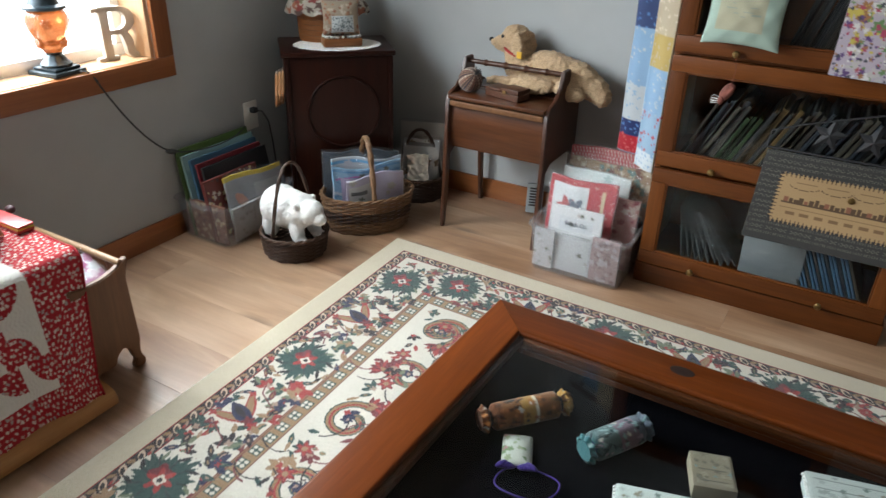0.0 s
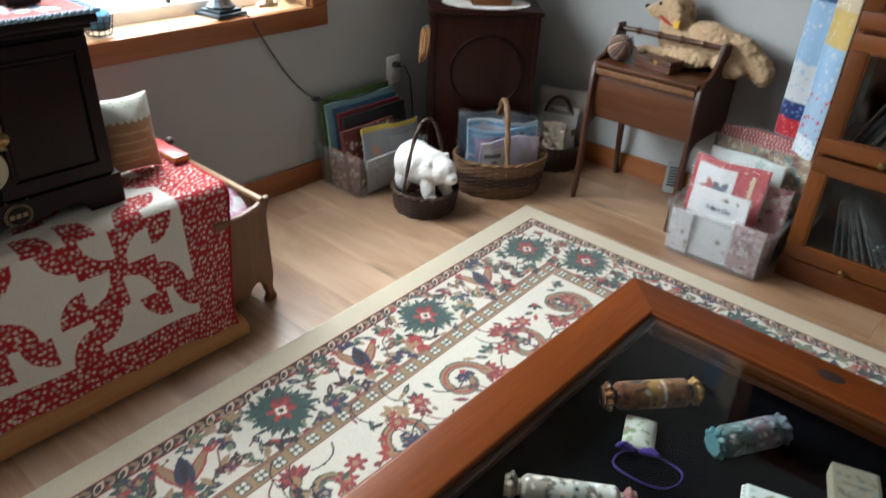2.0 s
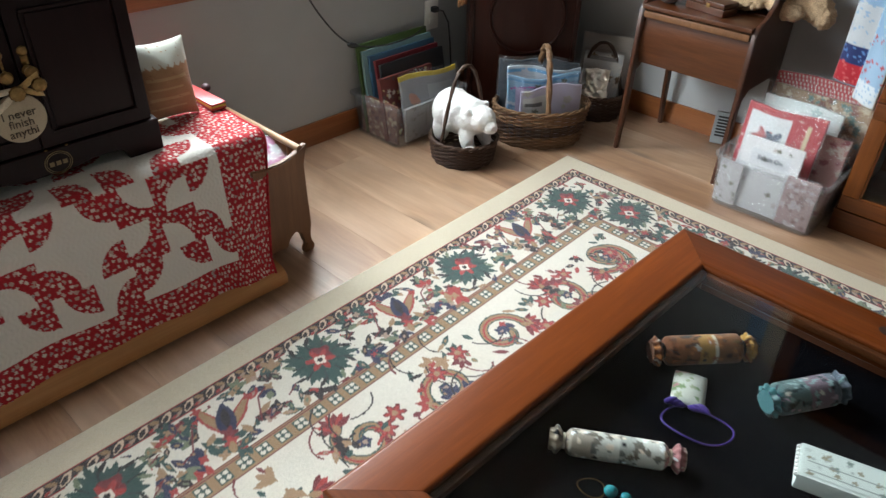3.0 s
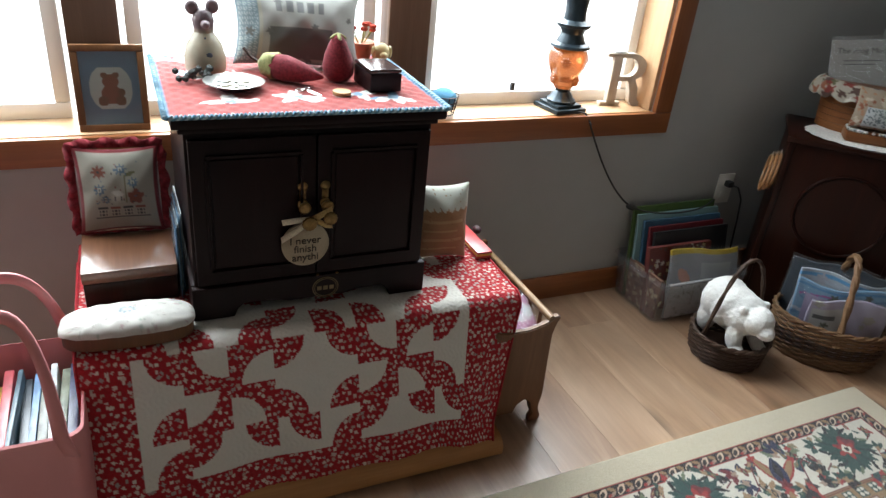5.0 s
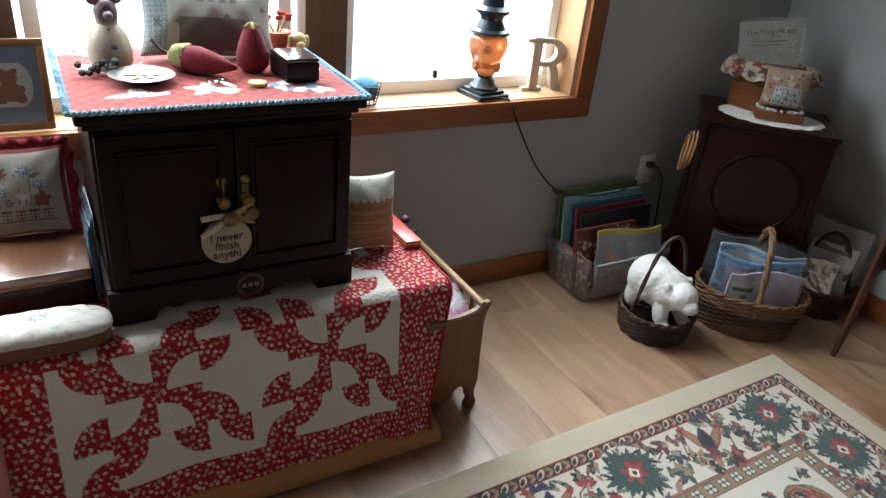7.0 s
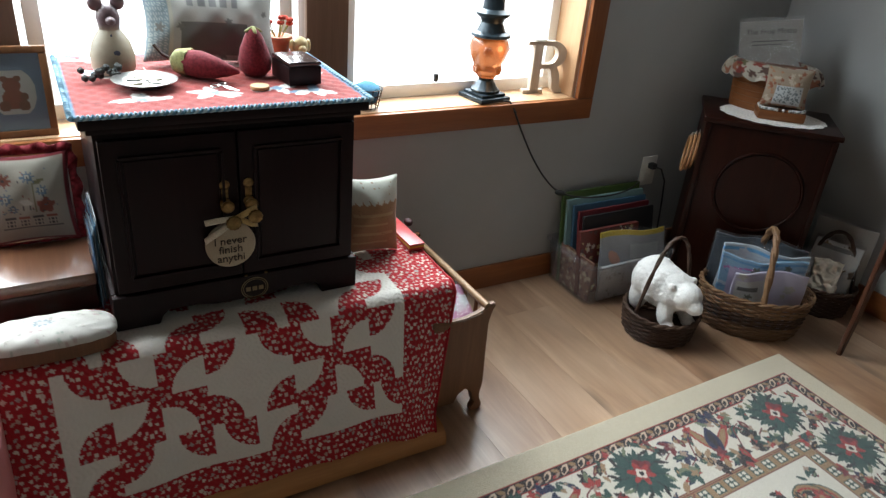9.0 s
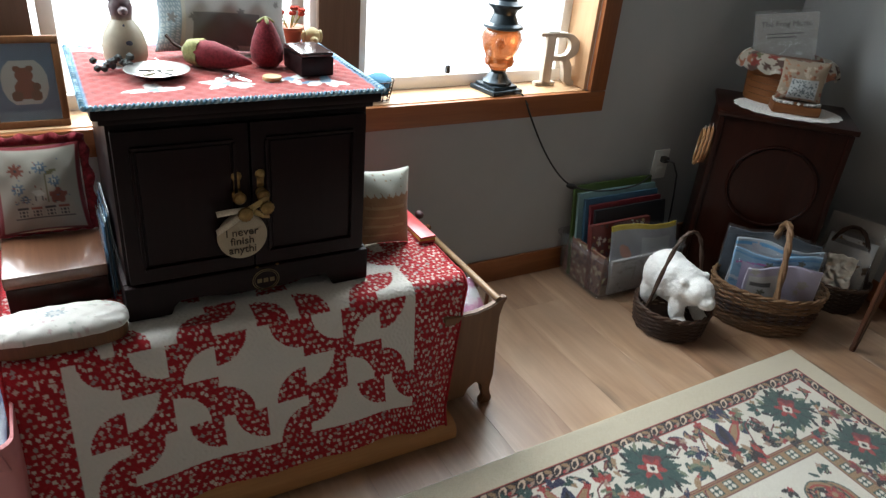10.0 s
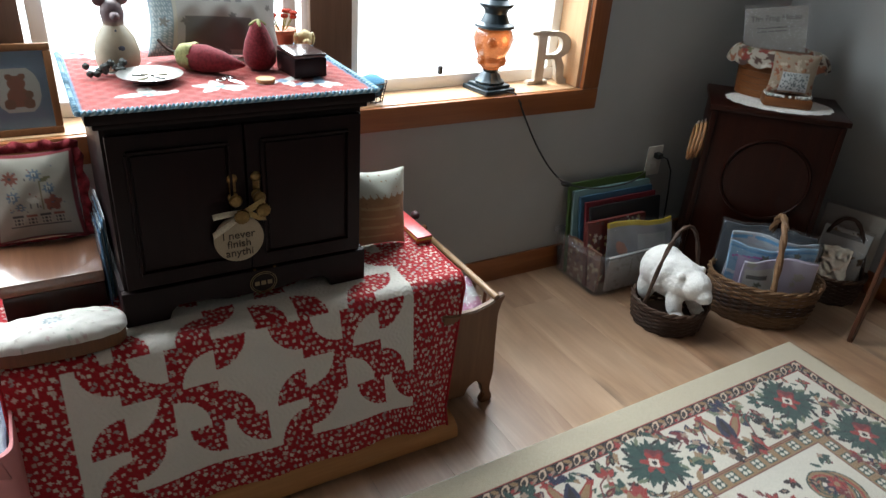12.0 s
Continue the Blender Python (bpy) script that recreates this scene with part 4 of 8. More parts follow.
def runner():
    W, D = 0.565, 0.46
    REDC, BLUE = (0.25, 0.030, 0.024), (0.07, 0.16, 0.25)
    cv = Canvas(W, D, 0.004, REDC)
    rng = random.Random(8)
    for k in range(420):
        cv.leaf(rng.uniform(0, W), rng.uniform(0, D), 0.012, 0.002, rng.uniform(0, 6.3), scaled(REDC, rng.choice((0.6, 0.8, 1.35))))
    for x, y in ((0.13, 0.09), (0.27, 0.11), (0.40, 0.12), (0.47, 0.09), (0.10, 0.30), (0.33, 0.33), (0.48, 0.22), (0.05, 0.42)):
        for k in range(6):
            a = rng.uniform(0, 6.3)
            cv.leaf(x + 0.03 * math.cos(a), y + 0.018 * math.sin(a), 0.030, 0.012, a, rng.choice(((0.66, 0.66, 0.64), (0.14, 0.26, 0.40), (0.72, 0.70, 0.66), (0.70, 0.70, 0.68))))
        cv.polar(x, y, 0.012, (0.16, 0.26, 0.36), 5, 0.2)
    cv.C[(cv.X < 0.012) | (cv.X > W - 0.012) | (cv.Y > D - 0.012) | (cv.Y < 0.012)] = BLUE

    def place(u, v):
        # u along the cabinet, v from the front edge backwards, measured from D
        return -0.034 - v, 2.142 + u, CAB_TOP + 0.004 + 0.0012 * np.sin(u * 160) * np.sin(v * 160)
    ob = cv.sheet("table_runner", place, M_DYE)
    md = ob.modifiers.new("thickness", "SOLIDIFY")
    md.thickness, md.offset = 0.003, 0
    tagged(ob, "red quilted runner with a blue braided edge", "runner")
    # braided cord round the edge
    x0, x1, y0, y1, z = -0.034, -0.034 - D, 2.142, 2.142 + W, CAB_TOP + 0.006
    loop = []
    for a, b in (((x1, y0), (x0, y0)), ((x0, y0), (x0, y1)), ((x0, y1), (x1, y1))):
        n = int(math.hypot(b[0] - a[0], b[1] - a[1]) / 0.0022)
        loop += [(a[0] + (b[0] - a[0]) * i / n, a[1] + (b[1] - a[1]) * i / n) for i in range(n)]
    for k, c in ((0, (0.12, 0.26, 0.36)), (1, (0.34, 0.46, 0.52))):
        bm = BM()
        tube(bm, [(x + 0.0028 * math.cos(i * 0.9 + k * math.pi), y + 0.0028 * math.cos(i * 0.9 + k * math.pi), z + 0.0028 * math.sin(i * 0.9 + k * math.pi)) for i, (x, y) in enumerate(loop)], 0.0032, 5)
        cord = part("braid_strand", bm, cloth("braid", c), ob)


runner()


def letters(body, size, depth=0.0006):
    """Flat lettering in the built-in font, as a mesh in the x z plane, centred."""
    cu = bpy.data.curves.new("lettering", "FONT")
    cu.body, cu.size, cu.extrude, cu.align_x, cu.align_y = body, size, depth, "CENTER", "CENTER"
    tmp = bpy.data.objects.new("lettering", cu)
    me = bpy.data.meshes.new_from_object(tmp)
    bpy.data.objects.remove(tmp)
    bm = BM()
    bm.from_mesh(me)
    bmesh.ops.transform(bm, matrix=pose(0, 0, 0, 90), verts=bm.verts[:])
    return bm


def cushion(name, m, w, h, t, front, label, frill=None, seed=1, painter=None, back=M_CREAM):
    """A stuffed cushion standing on its lower edge, facing -y."""
    th = thing(name, m, label, "cushion")
    cv = Canvas(w, h, 0.0028, front)
    if painter:
        painter(cv, random.Random(seed))

    def swell(x, y):
        u, v = np.clip(x / w, 0, 1), np.clip(y / h, 0, 1)
        return t / 2 * (np.clip(np.sin(np.pi * u) * np.sin(np.pi * v), 0, 1)) ** 0.42

    def pl(sign):
        def place(x, y):
            sx = 1 - 0.09 * (1 - (2 * np.abs(y / h - 0.5)) ** 2)
            sz = 1 - 0.09 * (1 - (2 * np.abs(x / w - 0.5)) ** 2)
            return (x - w / 2) * sx, sign * swell(x, y) + 0.0015 * np.sin(x * 90) * np.sin(y * 80), h / 2 + (h / 2 - y) * sz
        return place
    a = cv.sheet("cushion_front", pl(-1), M_DYE)
    a.parent = th
    bk = Canvas(w, h, 0.006, scaled(front, 0.8))
    b = bk.sheet("cushion_back", pl(1), M_DYE)
    b.parent = th
    if frill:
        bm = BM()
        rim = []
        n = 120
        for i in range(n):
            q = i / n * 4
            k, f = int(q), q - int(q)
            c = [(-w / 2, 0), (w / 2, 0), (w / 2, h), (-w / 2, h)]
            p, r = c[k], c[(k + 1) % 4]
            rim.append((p[0] + (r[0] - p[0]) * f, p[1] + (r[1] - p[1]) * f))
        inner, outer = [], []
        for i, (x, z) in enumerate(rim):
            d = Vector((x, 0, z - h / 2)).normalized()
            inner.append(bm.verts.new((x * 0.95, 0, h / 2 + (z - h / 2) * 0.95)))
            w = 0.016 + 0.004 * math.sin(i * 0.83)
            outer.append(bm.verts.new((x + d.x * w, 0.008 * math.sin(i * 1.3) + 0.003 * math.sin(i * 2.9), max(0.0, z + d.z * w))))
        for i in range(n):
            j = (i + 1) % n
            bm.faces.new((inner[i], inner[j], outer[j], outer[i]))
        ob = part("frill", bm, frill, th, "gathered frill")
        md = ob.modifiers.new("thickness", "SOLIDIFY")
        md.thickness = 0.002
    return th


def packet(name, m, w, h, t, ground, label, category, painter=None, seed=1, film=True, group="", step=0.004, floppy=0.0):
    """A flat thing standing on its lower edge, printed on its -y face, in a clear sleeve; floppy lets it sag and ripple."""
    th = thing(name, m, label, category, group)

    def sag(x, z):
        """How far a soft bag bulges forwards and droops at its top."""
        up = np.clip(z / h, 0, 1)
        bulge = 0.011 * np.sin(np.pi * (x / w + 0.5)) * np.sin(np.pi * up) + 0.008 * np.sin(x * 31 + seed * 1.7) * up ** 2 + 0.003 * np.sin(x * 74 + z * 40 + seed)
        droop = (0.007 * np.sin(x * 23 + seed * 2.3) + 0.010 * np.sin(x * 9 + seed)) * up ** 2
        return -floppy * bulge, floppy * droop
    if not floppy:
        bm = BM()
        box(bm, -w / 2, w / 2, 0, t, 0, h, min(0.0015, t * 0.3))
        part("card_body", bm, paint("paper_edge", scaled(ground, 0.85), 0.7), th)
    cv = Canvas(w - 0.002, h - 0.002, step, ground)
    if painter:
        painter(cv, random.Random(seed))
    def place(x, y):
        px, pz = x - w / 2 + 0.001, h - 0.001 - y
        dy, dz = sag(px, pz)
        return px, -0.0012 + dy, pz + dz
    ob = cv.sheet("cover", place, M_PRINT, t * 0.7 if floppy else 0.0)
    ob.parent = th
    if film:
        bm = BM()
        n = 14
        grid = [[bm.verts.new((-w / 2 - 0.006 + (w + 0.012) * i / n, -0.004 - 0.004 * noise.noise(Vector((i * 0.7 + seed, j * 0.6, seed))), 0.001 + (h + 0.012) * j / n)) for i in range(n + 1)] for j in range(n + 1)]
        for j in range(n):
            for i in range(n):
                bm.faces.new((grid[j][i], grid[j][i + 1], grid[j + 1][i + 1], grid[j + 1][i]))
        if floppy:
            for v in bm.verts:
                dy, dz = sag(v.co.x, v.co.z)
                v.co += Vector((0, float(dy) - 0.002, float(dz)))
        part("clear_sleeve", bm, M_FILM, th, "clear plastic sleeve")
    return th


def prints(*colours, n=40, size=0.012, stripes=None):
    def run(cv, rng):
        if stripes:
            for k in range(int(cv.h / stripes[0]) + 1):
                if k % 2:
                    cv.rect(0, k * stripes[0], cv.w, (k + 1) * stripes[0], stripes[1])
        floral(cv, rng, n, size, list(colours))
    return run


def picture(ground, *spots):
    """A cover with a framed picture: soft blots of colour in a box."""
    def run(cv, rng):
        cv.rect(cv.w * 0.12, cv.h * 0.12, cv.w * 0.88, cv.h * 0.72, ground)
        for k in range(16):
            cv.polar(rng.uniform(0.25, 0.75) * cv.w, rng.uniform(0.22, 0.62) * cv.h, rng.uniform(0.04, 0.13) * cv.w, rng.choice(spots), 5, 0.3, rng.uniform(0, 6))
        for k in range(3):
            cv.rect(cv.w * 0.2, cv.h * (0.79 + 0.06 * k), cv.w * rng.uniform(0.5, 0.8), cv.h * (0.81 + 0.06 * k), (0.12, 0.12, 0.14))
    return run


# ---- bookcase with lifting glass doors ----
BX0, BX1, BY, BD = 1.105, 1.868, 4.285, 0.34
SECTIONS = [(0.078, 0.434), (0.440, 0.800), (0.806, 1.166), (1.172, 1.532)]


def bookcase():
    cx = (BX0 + BX1) / 2
    th = thing("bookcase", pose(cx, BY, 0), "honey oak sectional bookcase with glass lift doors, full of folders", "bookcase")
    w = (BX1 - BX0) / 2
    bm = BM()
    box(bm, -w - 0.006, w + 0.006, -0.012, BD, 0, 0.074, 0.004)
    part("plinth", bm, M_BOOK, th)
    for z0, z1 in SECTIONS:
        for s in (-1, 1):
            bm = BM()
            box(bm, s * w, s * (w - 0.02), 0.0005, BD, z0, z1, 0.002)
            part("side_panel", bm, M_BOOKV, th)
        bm = BM()
        box(bm, -w + 0.0205, w - 0.0205, 0.02, BD, z0, z0 + 0.016)
        part("shelf", bm, M_BOOK, th)
        bm = BM()
        box(bm, -w + 0.0205, w - 0.0205, BD - 0.01, BD, z0 + 0.0165, z1 - 0.002)
        part("back_panel", bm, M_BOOKV, th)
        bm = BM()
        prism(bm, [(-w, z1 - 0.002), (w, z1 - 0.002), (w, z1 + 0.005), (-w, z1 + 0.005)], 0.004, BD)
        part("divider", bm, M_BOOK, th)
        st, zt, zb = 0.052, 0.052, 0.05
        bm = BM()
        box(bm, -w + 0.002, w - 0.002, -0.02, 0.0, z0 + 0.003, z0 + zb, 0.003)
        door = part("door", bm, M_BOOK, th)
        for nm, mt, q in (("top_rail", M_BOOK, (-w + 0.002, w - 0.002, z1 - zt, z1 - 0.004)),
                          ("stile", M_BOOKV, (-w + 0.002, -w + st, z0 + zb + 0.0005, z1 - zt - 0.0005)), ("stile", M_BOOKV, (w - st, w - 0.002, z0 + zb + 0.0005, z1 - zt - 0.0005))):
            bm = BM()
            box(bm, q[0], q[1], -0.02, 0.0, q[2], q[3], 0.003)
            part(nm, bm, mt, door)
        a, b, c, d = -w + st, w - st, z0 + zb, z1 - zt
        for q in ((a, b, c, c + 0.006), (a, b, d - 0.006, d), (a, a + 0.006, c + 0.0065, d - 0.0065), (b - 0.006, b, c + 0.0065, d - 0.0065)):
            bm = BM()
            box(bm, q[0], q[1], -0.0165, -0.004, q[2], q[3], 0.002)
            part("glazing_bead", bm, M_BOOK, door)
        bm = BM()
        box(bm, a + 0.001, b - 0.001, -0.011, -0.008, c + 0.001, d - 0.001)
        part("pane", bm, M_CASEGLASS, door, "clear glass pane")
        for x in (-0.198, 0.198):
            bm = BM()
            lathe(bm, [(0.006, 0), (0.0045, 0.006), (0.0055, 0.010), (0.0105, 0.014), (0.0115, 0.019), (0.008, 0.024), (0.0001, 0.0255)], 18, Matrix.Translation((x, -0.0195, z0 + 0.016)) @ pose(0, 0, 0, 90, 0, 0))
            part("knob", bm, M_BRASS, door, "small turned brass knob")


bookcase()


def shelf_load():
    """Rows of leaning pattern folders behind the glass."""
    rng = random.Random(21)
    tones = [(0.030, 0.030, 0.030), (0.065, 0.054, 0.040), (0.026, 0.030, 0.036), (0.050, 0.045, 0.038), (0.045, 0.037, 0.028), (0.022, 0.026, 0.034), (0.038, 0.038, 0.038)]
    mats = [paint("folder_card", c, 0.35, 0.2, 20) for c in tones]
    green = paint("green_card", (0.016, 0.034, 0.009), 0.4, 0.2)
    gold = paint("ochre_card", (0.11, 0.065, 0.02), 0.4, 0.2)
    blue = paint("blue_card", (0.06, 0.12, 0.20), 0.35, 0.2)
    for level, (x0, x1, lean, tall) in ((1, (BX0 + 0.05, BX1 - 0.08, 26, 0.245)), (2, (BX0 + 0.30, BX1 - 0.05, 18, 0.28))):
        z = SECTIONS[level][0] + 0.0165
        x = x0
        while x < x1:
            t = rng.uniform(0.004, 0.013)
            h = tall * rng.uniform(0.88, 1.0)
            mt = rng.choice(mats)
            if level == 1 and 0.10 < x - x0 < 0.15:
                mt, h = green, 0.19
            elif level == 1 and 0.17 < x - x0 < 0.24:
                mt = gold if rng.random() < 0.5 else mt
            bm = BM()
            box(bm, 0, t, 0, 0.19 + rng.uniform(0, 0.03), 0, h, 0.0012)
            solid("pattern_folder", bm, mt, "thin pattern folder leaning on the bookcase shelf", "folder",
                  m=pose(x, BY + 0.035 + rng.uniform(0, 0.03), z + 0.0005, 0, lean + rng.uniform(-2, 2), 0), group="folders in the bookcase")
            x += t / math.cos(radians(lean)) + 0.0004
    # lowest shelf: a fan of cellophane sleeves, a grey zip bag, a row of blue booklets
    z = SECTIONS[0][0] + 0.0165
    silver = glassy("cellophane", 0.12, (0.8, 0.8, 0.8), 0.18, 1.5)
    for k in range(9):
        bm = BM()
        box(bm, 0, 0.003, 0, 0.16, 0, 0.20, 0.001)
        solid("cellophane_sleeve", bm, silver, "clear cellophane sleeve slumped on the shelf", "sleeve",
              m=pose(1.24 + 0.022 * k, BY + 0.04 + 0.008 * (k % 3), z + 0.0025 * k + 0.0005, 0, -10 - 3.6 * k, 0), group="sleeves on the low shelf")
    bm = BM()
    box(bm, 0, 0.19, 0, 0.012, 0, 0.15, 0.004)
    rough_up(bm, 0.004, 20)
    solid("grey_zip_bag", bm, paint("grey_vinyl", (0.20, 0.21, 0.22), 0.4), "grey zip bag standing on the shelf", "bag", m=pose(1.425, BY + 0.05, z + 0.002, 8))
    for k in range(16):
        bm = BM()
        box(bm, 0, 0.008, 0, 0.2, 0, 0.205, 0.0012)
        solid("blue_booklet", bm, blue if k % 3 else mats[k % 7], "thin blue booklet leaning on the shelf", "booklet", m=pose(1.62 + 0.0115 * k, BY + 0.045, z + 0.0005, 0, -24, 0), group="booklets on the low shelf")


shelf_load()


def bookcase_hangings():
    # star hanger with a quilted panel
    x0, x1, zt, zb, y = 1.432, 1.98, 0.565, 0.276, BY - 0.036
    th = thing("quilted_hanging", pose(x0, y, zb), "black print quilted panel with a stitched ship, on a star hanger", "wall hanging")
    W, H = x1 - x0, zt - zb
    cv = Canvas(W, H, 0.0026, (0.045, 0.043, 0.04))
    rng = random.Random(9)
    for i in range(int(W / 0.014)):
        for j in range(int(H / 0.017)):
            x, yy = 0.007 + i * 0.014 + (j % 2) * 0.007, 0.008 + j * 0.017
            cv.polar(x, yy, 0.0058, (0.135, 0.125, 0.105), 0, 0, 0, 0.75)
            cv.polar(x, yy, 0.0040, (0.04, 0.04, 0.038), 0, 0, 0, 0.75)
    cv.rect(0.062, 0.062, W - 0.062, H - 0.074, (0.40, 0.26, 0.13))
    for i in range(int((W - 0.124) / 0.006)):
        x = 0.062 + i * 0.006
        cv.line([(x, 0.056), (x, 0.068)], 0.0026, (0.42, 0.27, 0.13) if i % 2 else (0.03, 0.02, 0.02))
        cv.line([(x, H - 0.080), (x, H - 0.068)], 0.0026, (0.42, 0.27, 0.13) if i % 2 else (0.03, 0.02, 0.02))
    for i in range(int((H - 0.136) / 0.006)):
        z = 0.062 + i * 0.006
        cv.line([(0.056, z), (0.068, z)], 0.0026, (0.42, 0.27, 0.13) if i % 2 else (0.03, 0.02, 0.02))
    ink = (0.10, 0.06, 0.035)
    for k in range(5):
        cx = 0.13 + 0.085 * k
        cv.line([(cx + 0.04 * math.cos(a) , 0.092 + 0.012 * math.sin(a)) for a in (0.1 * i * math.pi for i in range(11))], 0.002, ink)
        cv.line([(cx - 0.03, 0.082), (cx + 0.03, 0.083)], 0.0025, (0.2, 0.12, 0.06))
    for k in range(30):
        cv.rect(0.085 + 0.014 * k, 0.138 - 0.012 * rng.random(), 0.097 + 0.014 * k, 0.148, ink if k % 4 else (0.24, 0.1, 0.06))
    cv.rect(0.08, 0.148, W - 0.08, 0.153, ink)
    cv.rect(0.08, 0.165, W - 0.08, 0.168, (0.24, 0.15, 0.07))
    for k in range(9):
        cv.rect(0.10 + 0.04 * k, 0.178, 0.125 + 0.04 * k, 0.190, (0.20, 0.12, 0.06))
    ob = cv.sheet("quilted_panel", lambda x, yy: (x - 0.055 * yy / H * 0.25, -0.006 - 0.004 * np.sin(x * 14) * np.sin(yy * 20), H - yy), M_DYE)
    ob.parent = th
    md = ob.modifiers.new("thickness", "SOLIDIFY")
    md.thickness, md.offset = 0.007, -1
    bm = BM()
    tube(bm, [(-0.004, -0.004, H + 0.008), (W + 0.004, -0.004, H + 0.008)], 0.0035, 8)
    tube(bm, [(-0.002, -0.004, H + 0.008), (0.0, -0.004, H + 0.058), (0.075, -0.004, H + 0.088), (W / 2, -0.004, H + 0.15), (W - 0.075, -0.004, H + 0.088), (W, -0.004, H + 0.058), (W + 0.002, -0.004, H + 0.008)], 0.003, 8)
    rod = part("hanger_rod", bm, M_BLACKM, th, "black iron hanger")
    for cx, r in ((0.15, 0.052), (0.262, 0.05), (0.385, 0.052)):
        bm = BM()
        out = [((r if i % 2 == 0 else r * 0.42) * math.sin(math.pi * i / 5 + 0.15), (r if i % 2 == 0 else r * 0.42) * math.cos(math.pi * i / 5 + 0.15)) for i in range(10)]
        c0 = bm.verts.new((0, -0.007, 0))
        c1 = bm.verts.new((0, 0.001, 0))
        ring = [bm.verts.new((x, -0.001, z)) for x, z in out]
        for i in range(10):
            bm.faces.new((c0, ring[i], ring[(i + 1) % 10]))
            bm.faces.new((c1, ring[(i + 1) % 10], ring[i]))
        bmesh.ops.transform(bm, matrix=Matrix.Translation((cx, -0.004, H + 0.070)), verts=bm.verts[:])
        part("star", bm, M_BLACKM, rod, "black metal star", angle=10)

    # pale green pocket pillow
    def pg(cv, rng):
        cv.rect(0.03, 0.0, cv.w - 0.05, cv.h - 0.045, (0.40, 0.38, 0.27))
        for k in range(26):
            x, y2 = rng.uniform(0.05, cv.w - 0.08), rng.uniform(0.04, cv.h - 0.08)
            cv.line([(x, y2), (x + rng.uniform(0.01, 0.03), y2)], 0.002, (0.30, 0.34, 0.28))
    cushion("hanging_pocket_pillow", pose(1.292, BY - 0.058, 0.846, 0, 1.5, 0), 0.215, 0.20, 0.055, (0.34, 0.44, 0.37), "pale green and cream hanging pillow with embroidery", None, 4, pg)

    # bright printed panel beside it
    def lav(cv, rng):
        cols = [(0.10, 0.05, 0.16), (0.36, 0.05, 0.10), (0.50, 0.40, 0.08), (0.12, 0.22, 0.08), (0.30, 0.14, 0.06), (0.45, 0.42, 0.40), (0.62, 0.60, 0.58), (0.05, 0.05, 0.07)]
        floral(cv, rng, 70, 0.013, cols)
        floral(cv, rng, 260, 0.006, cols)
        floral(cv, rng, 300, 0.003, cols)
    packet("cross_stitch_panel", pose(1.70, BY - 0.045, 0.797, 0, 1.5, 0), 0.33, 0.26, 0.006, (0.42, 0.36, 0.42), "lavender panel crowded with colourful stitched motifs", "textile panel", lav, 5, False, step=0.003)

    # little doll-like ornament on a thread, kept as a plain shape
    bm = BM()
    ball(bm, (0, 0, 0.0), (0.016, 0.009, 0.03), 3, pose(0, 0, 0, 0, 25, 0))
    ball(bm, (-0.012, -0.004, -0.026), (0.010, 0.008, 0.014), 2)
    ball(bm, (0.010, -0.005, 0.006), (0.008, 0.006, 0.02), 2, pose(0, 0, 0, 0, 25, 0))
    tube(bm, [(0.008, 0, 0.028), (0.012, 0.004, 0.06), (0.004, 0.010, 0.105)], 0.0012, 5)
    ob = solid("hanging_ornament", bm, [paint("ornament_felt", (0.16, 0.045, 0.03), 0.8, 0.5, 60)], "small dark red felt ornament hung from the knob", "ornament", m=pose(1.286, BY - 0.048, 0.715))
    bm = BM()
    for k in range(3):
        tube(bm, [(-0.014, -0.006, -0.018 - 0.004 * k), (-0.034, -0.008, -0.010 - 0.010 * k), (-0.040, -0.008, -0.020 - 0.008 * k), (-0.018, -0.006, -0.024 - 0.004 * k)], 0.0009, 5)
    part("thread_loop", bm, M_LACE, ob, "white thread loops")


bookcase_hangings()


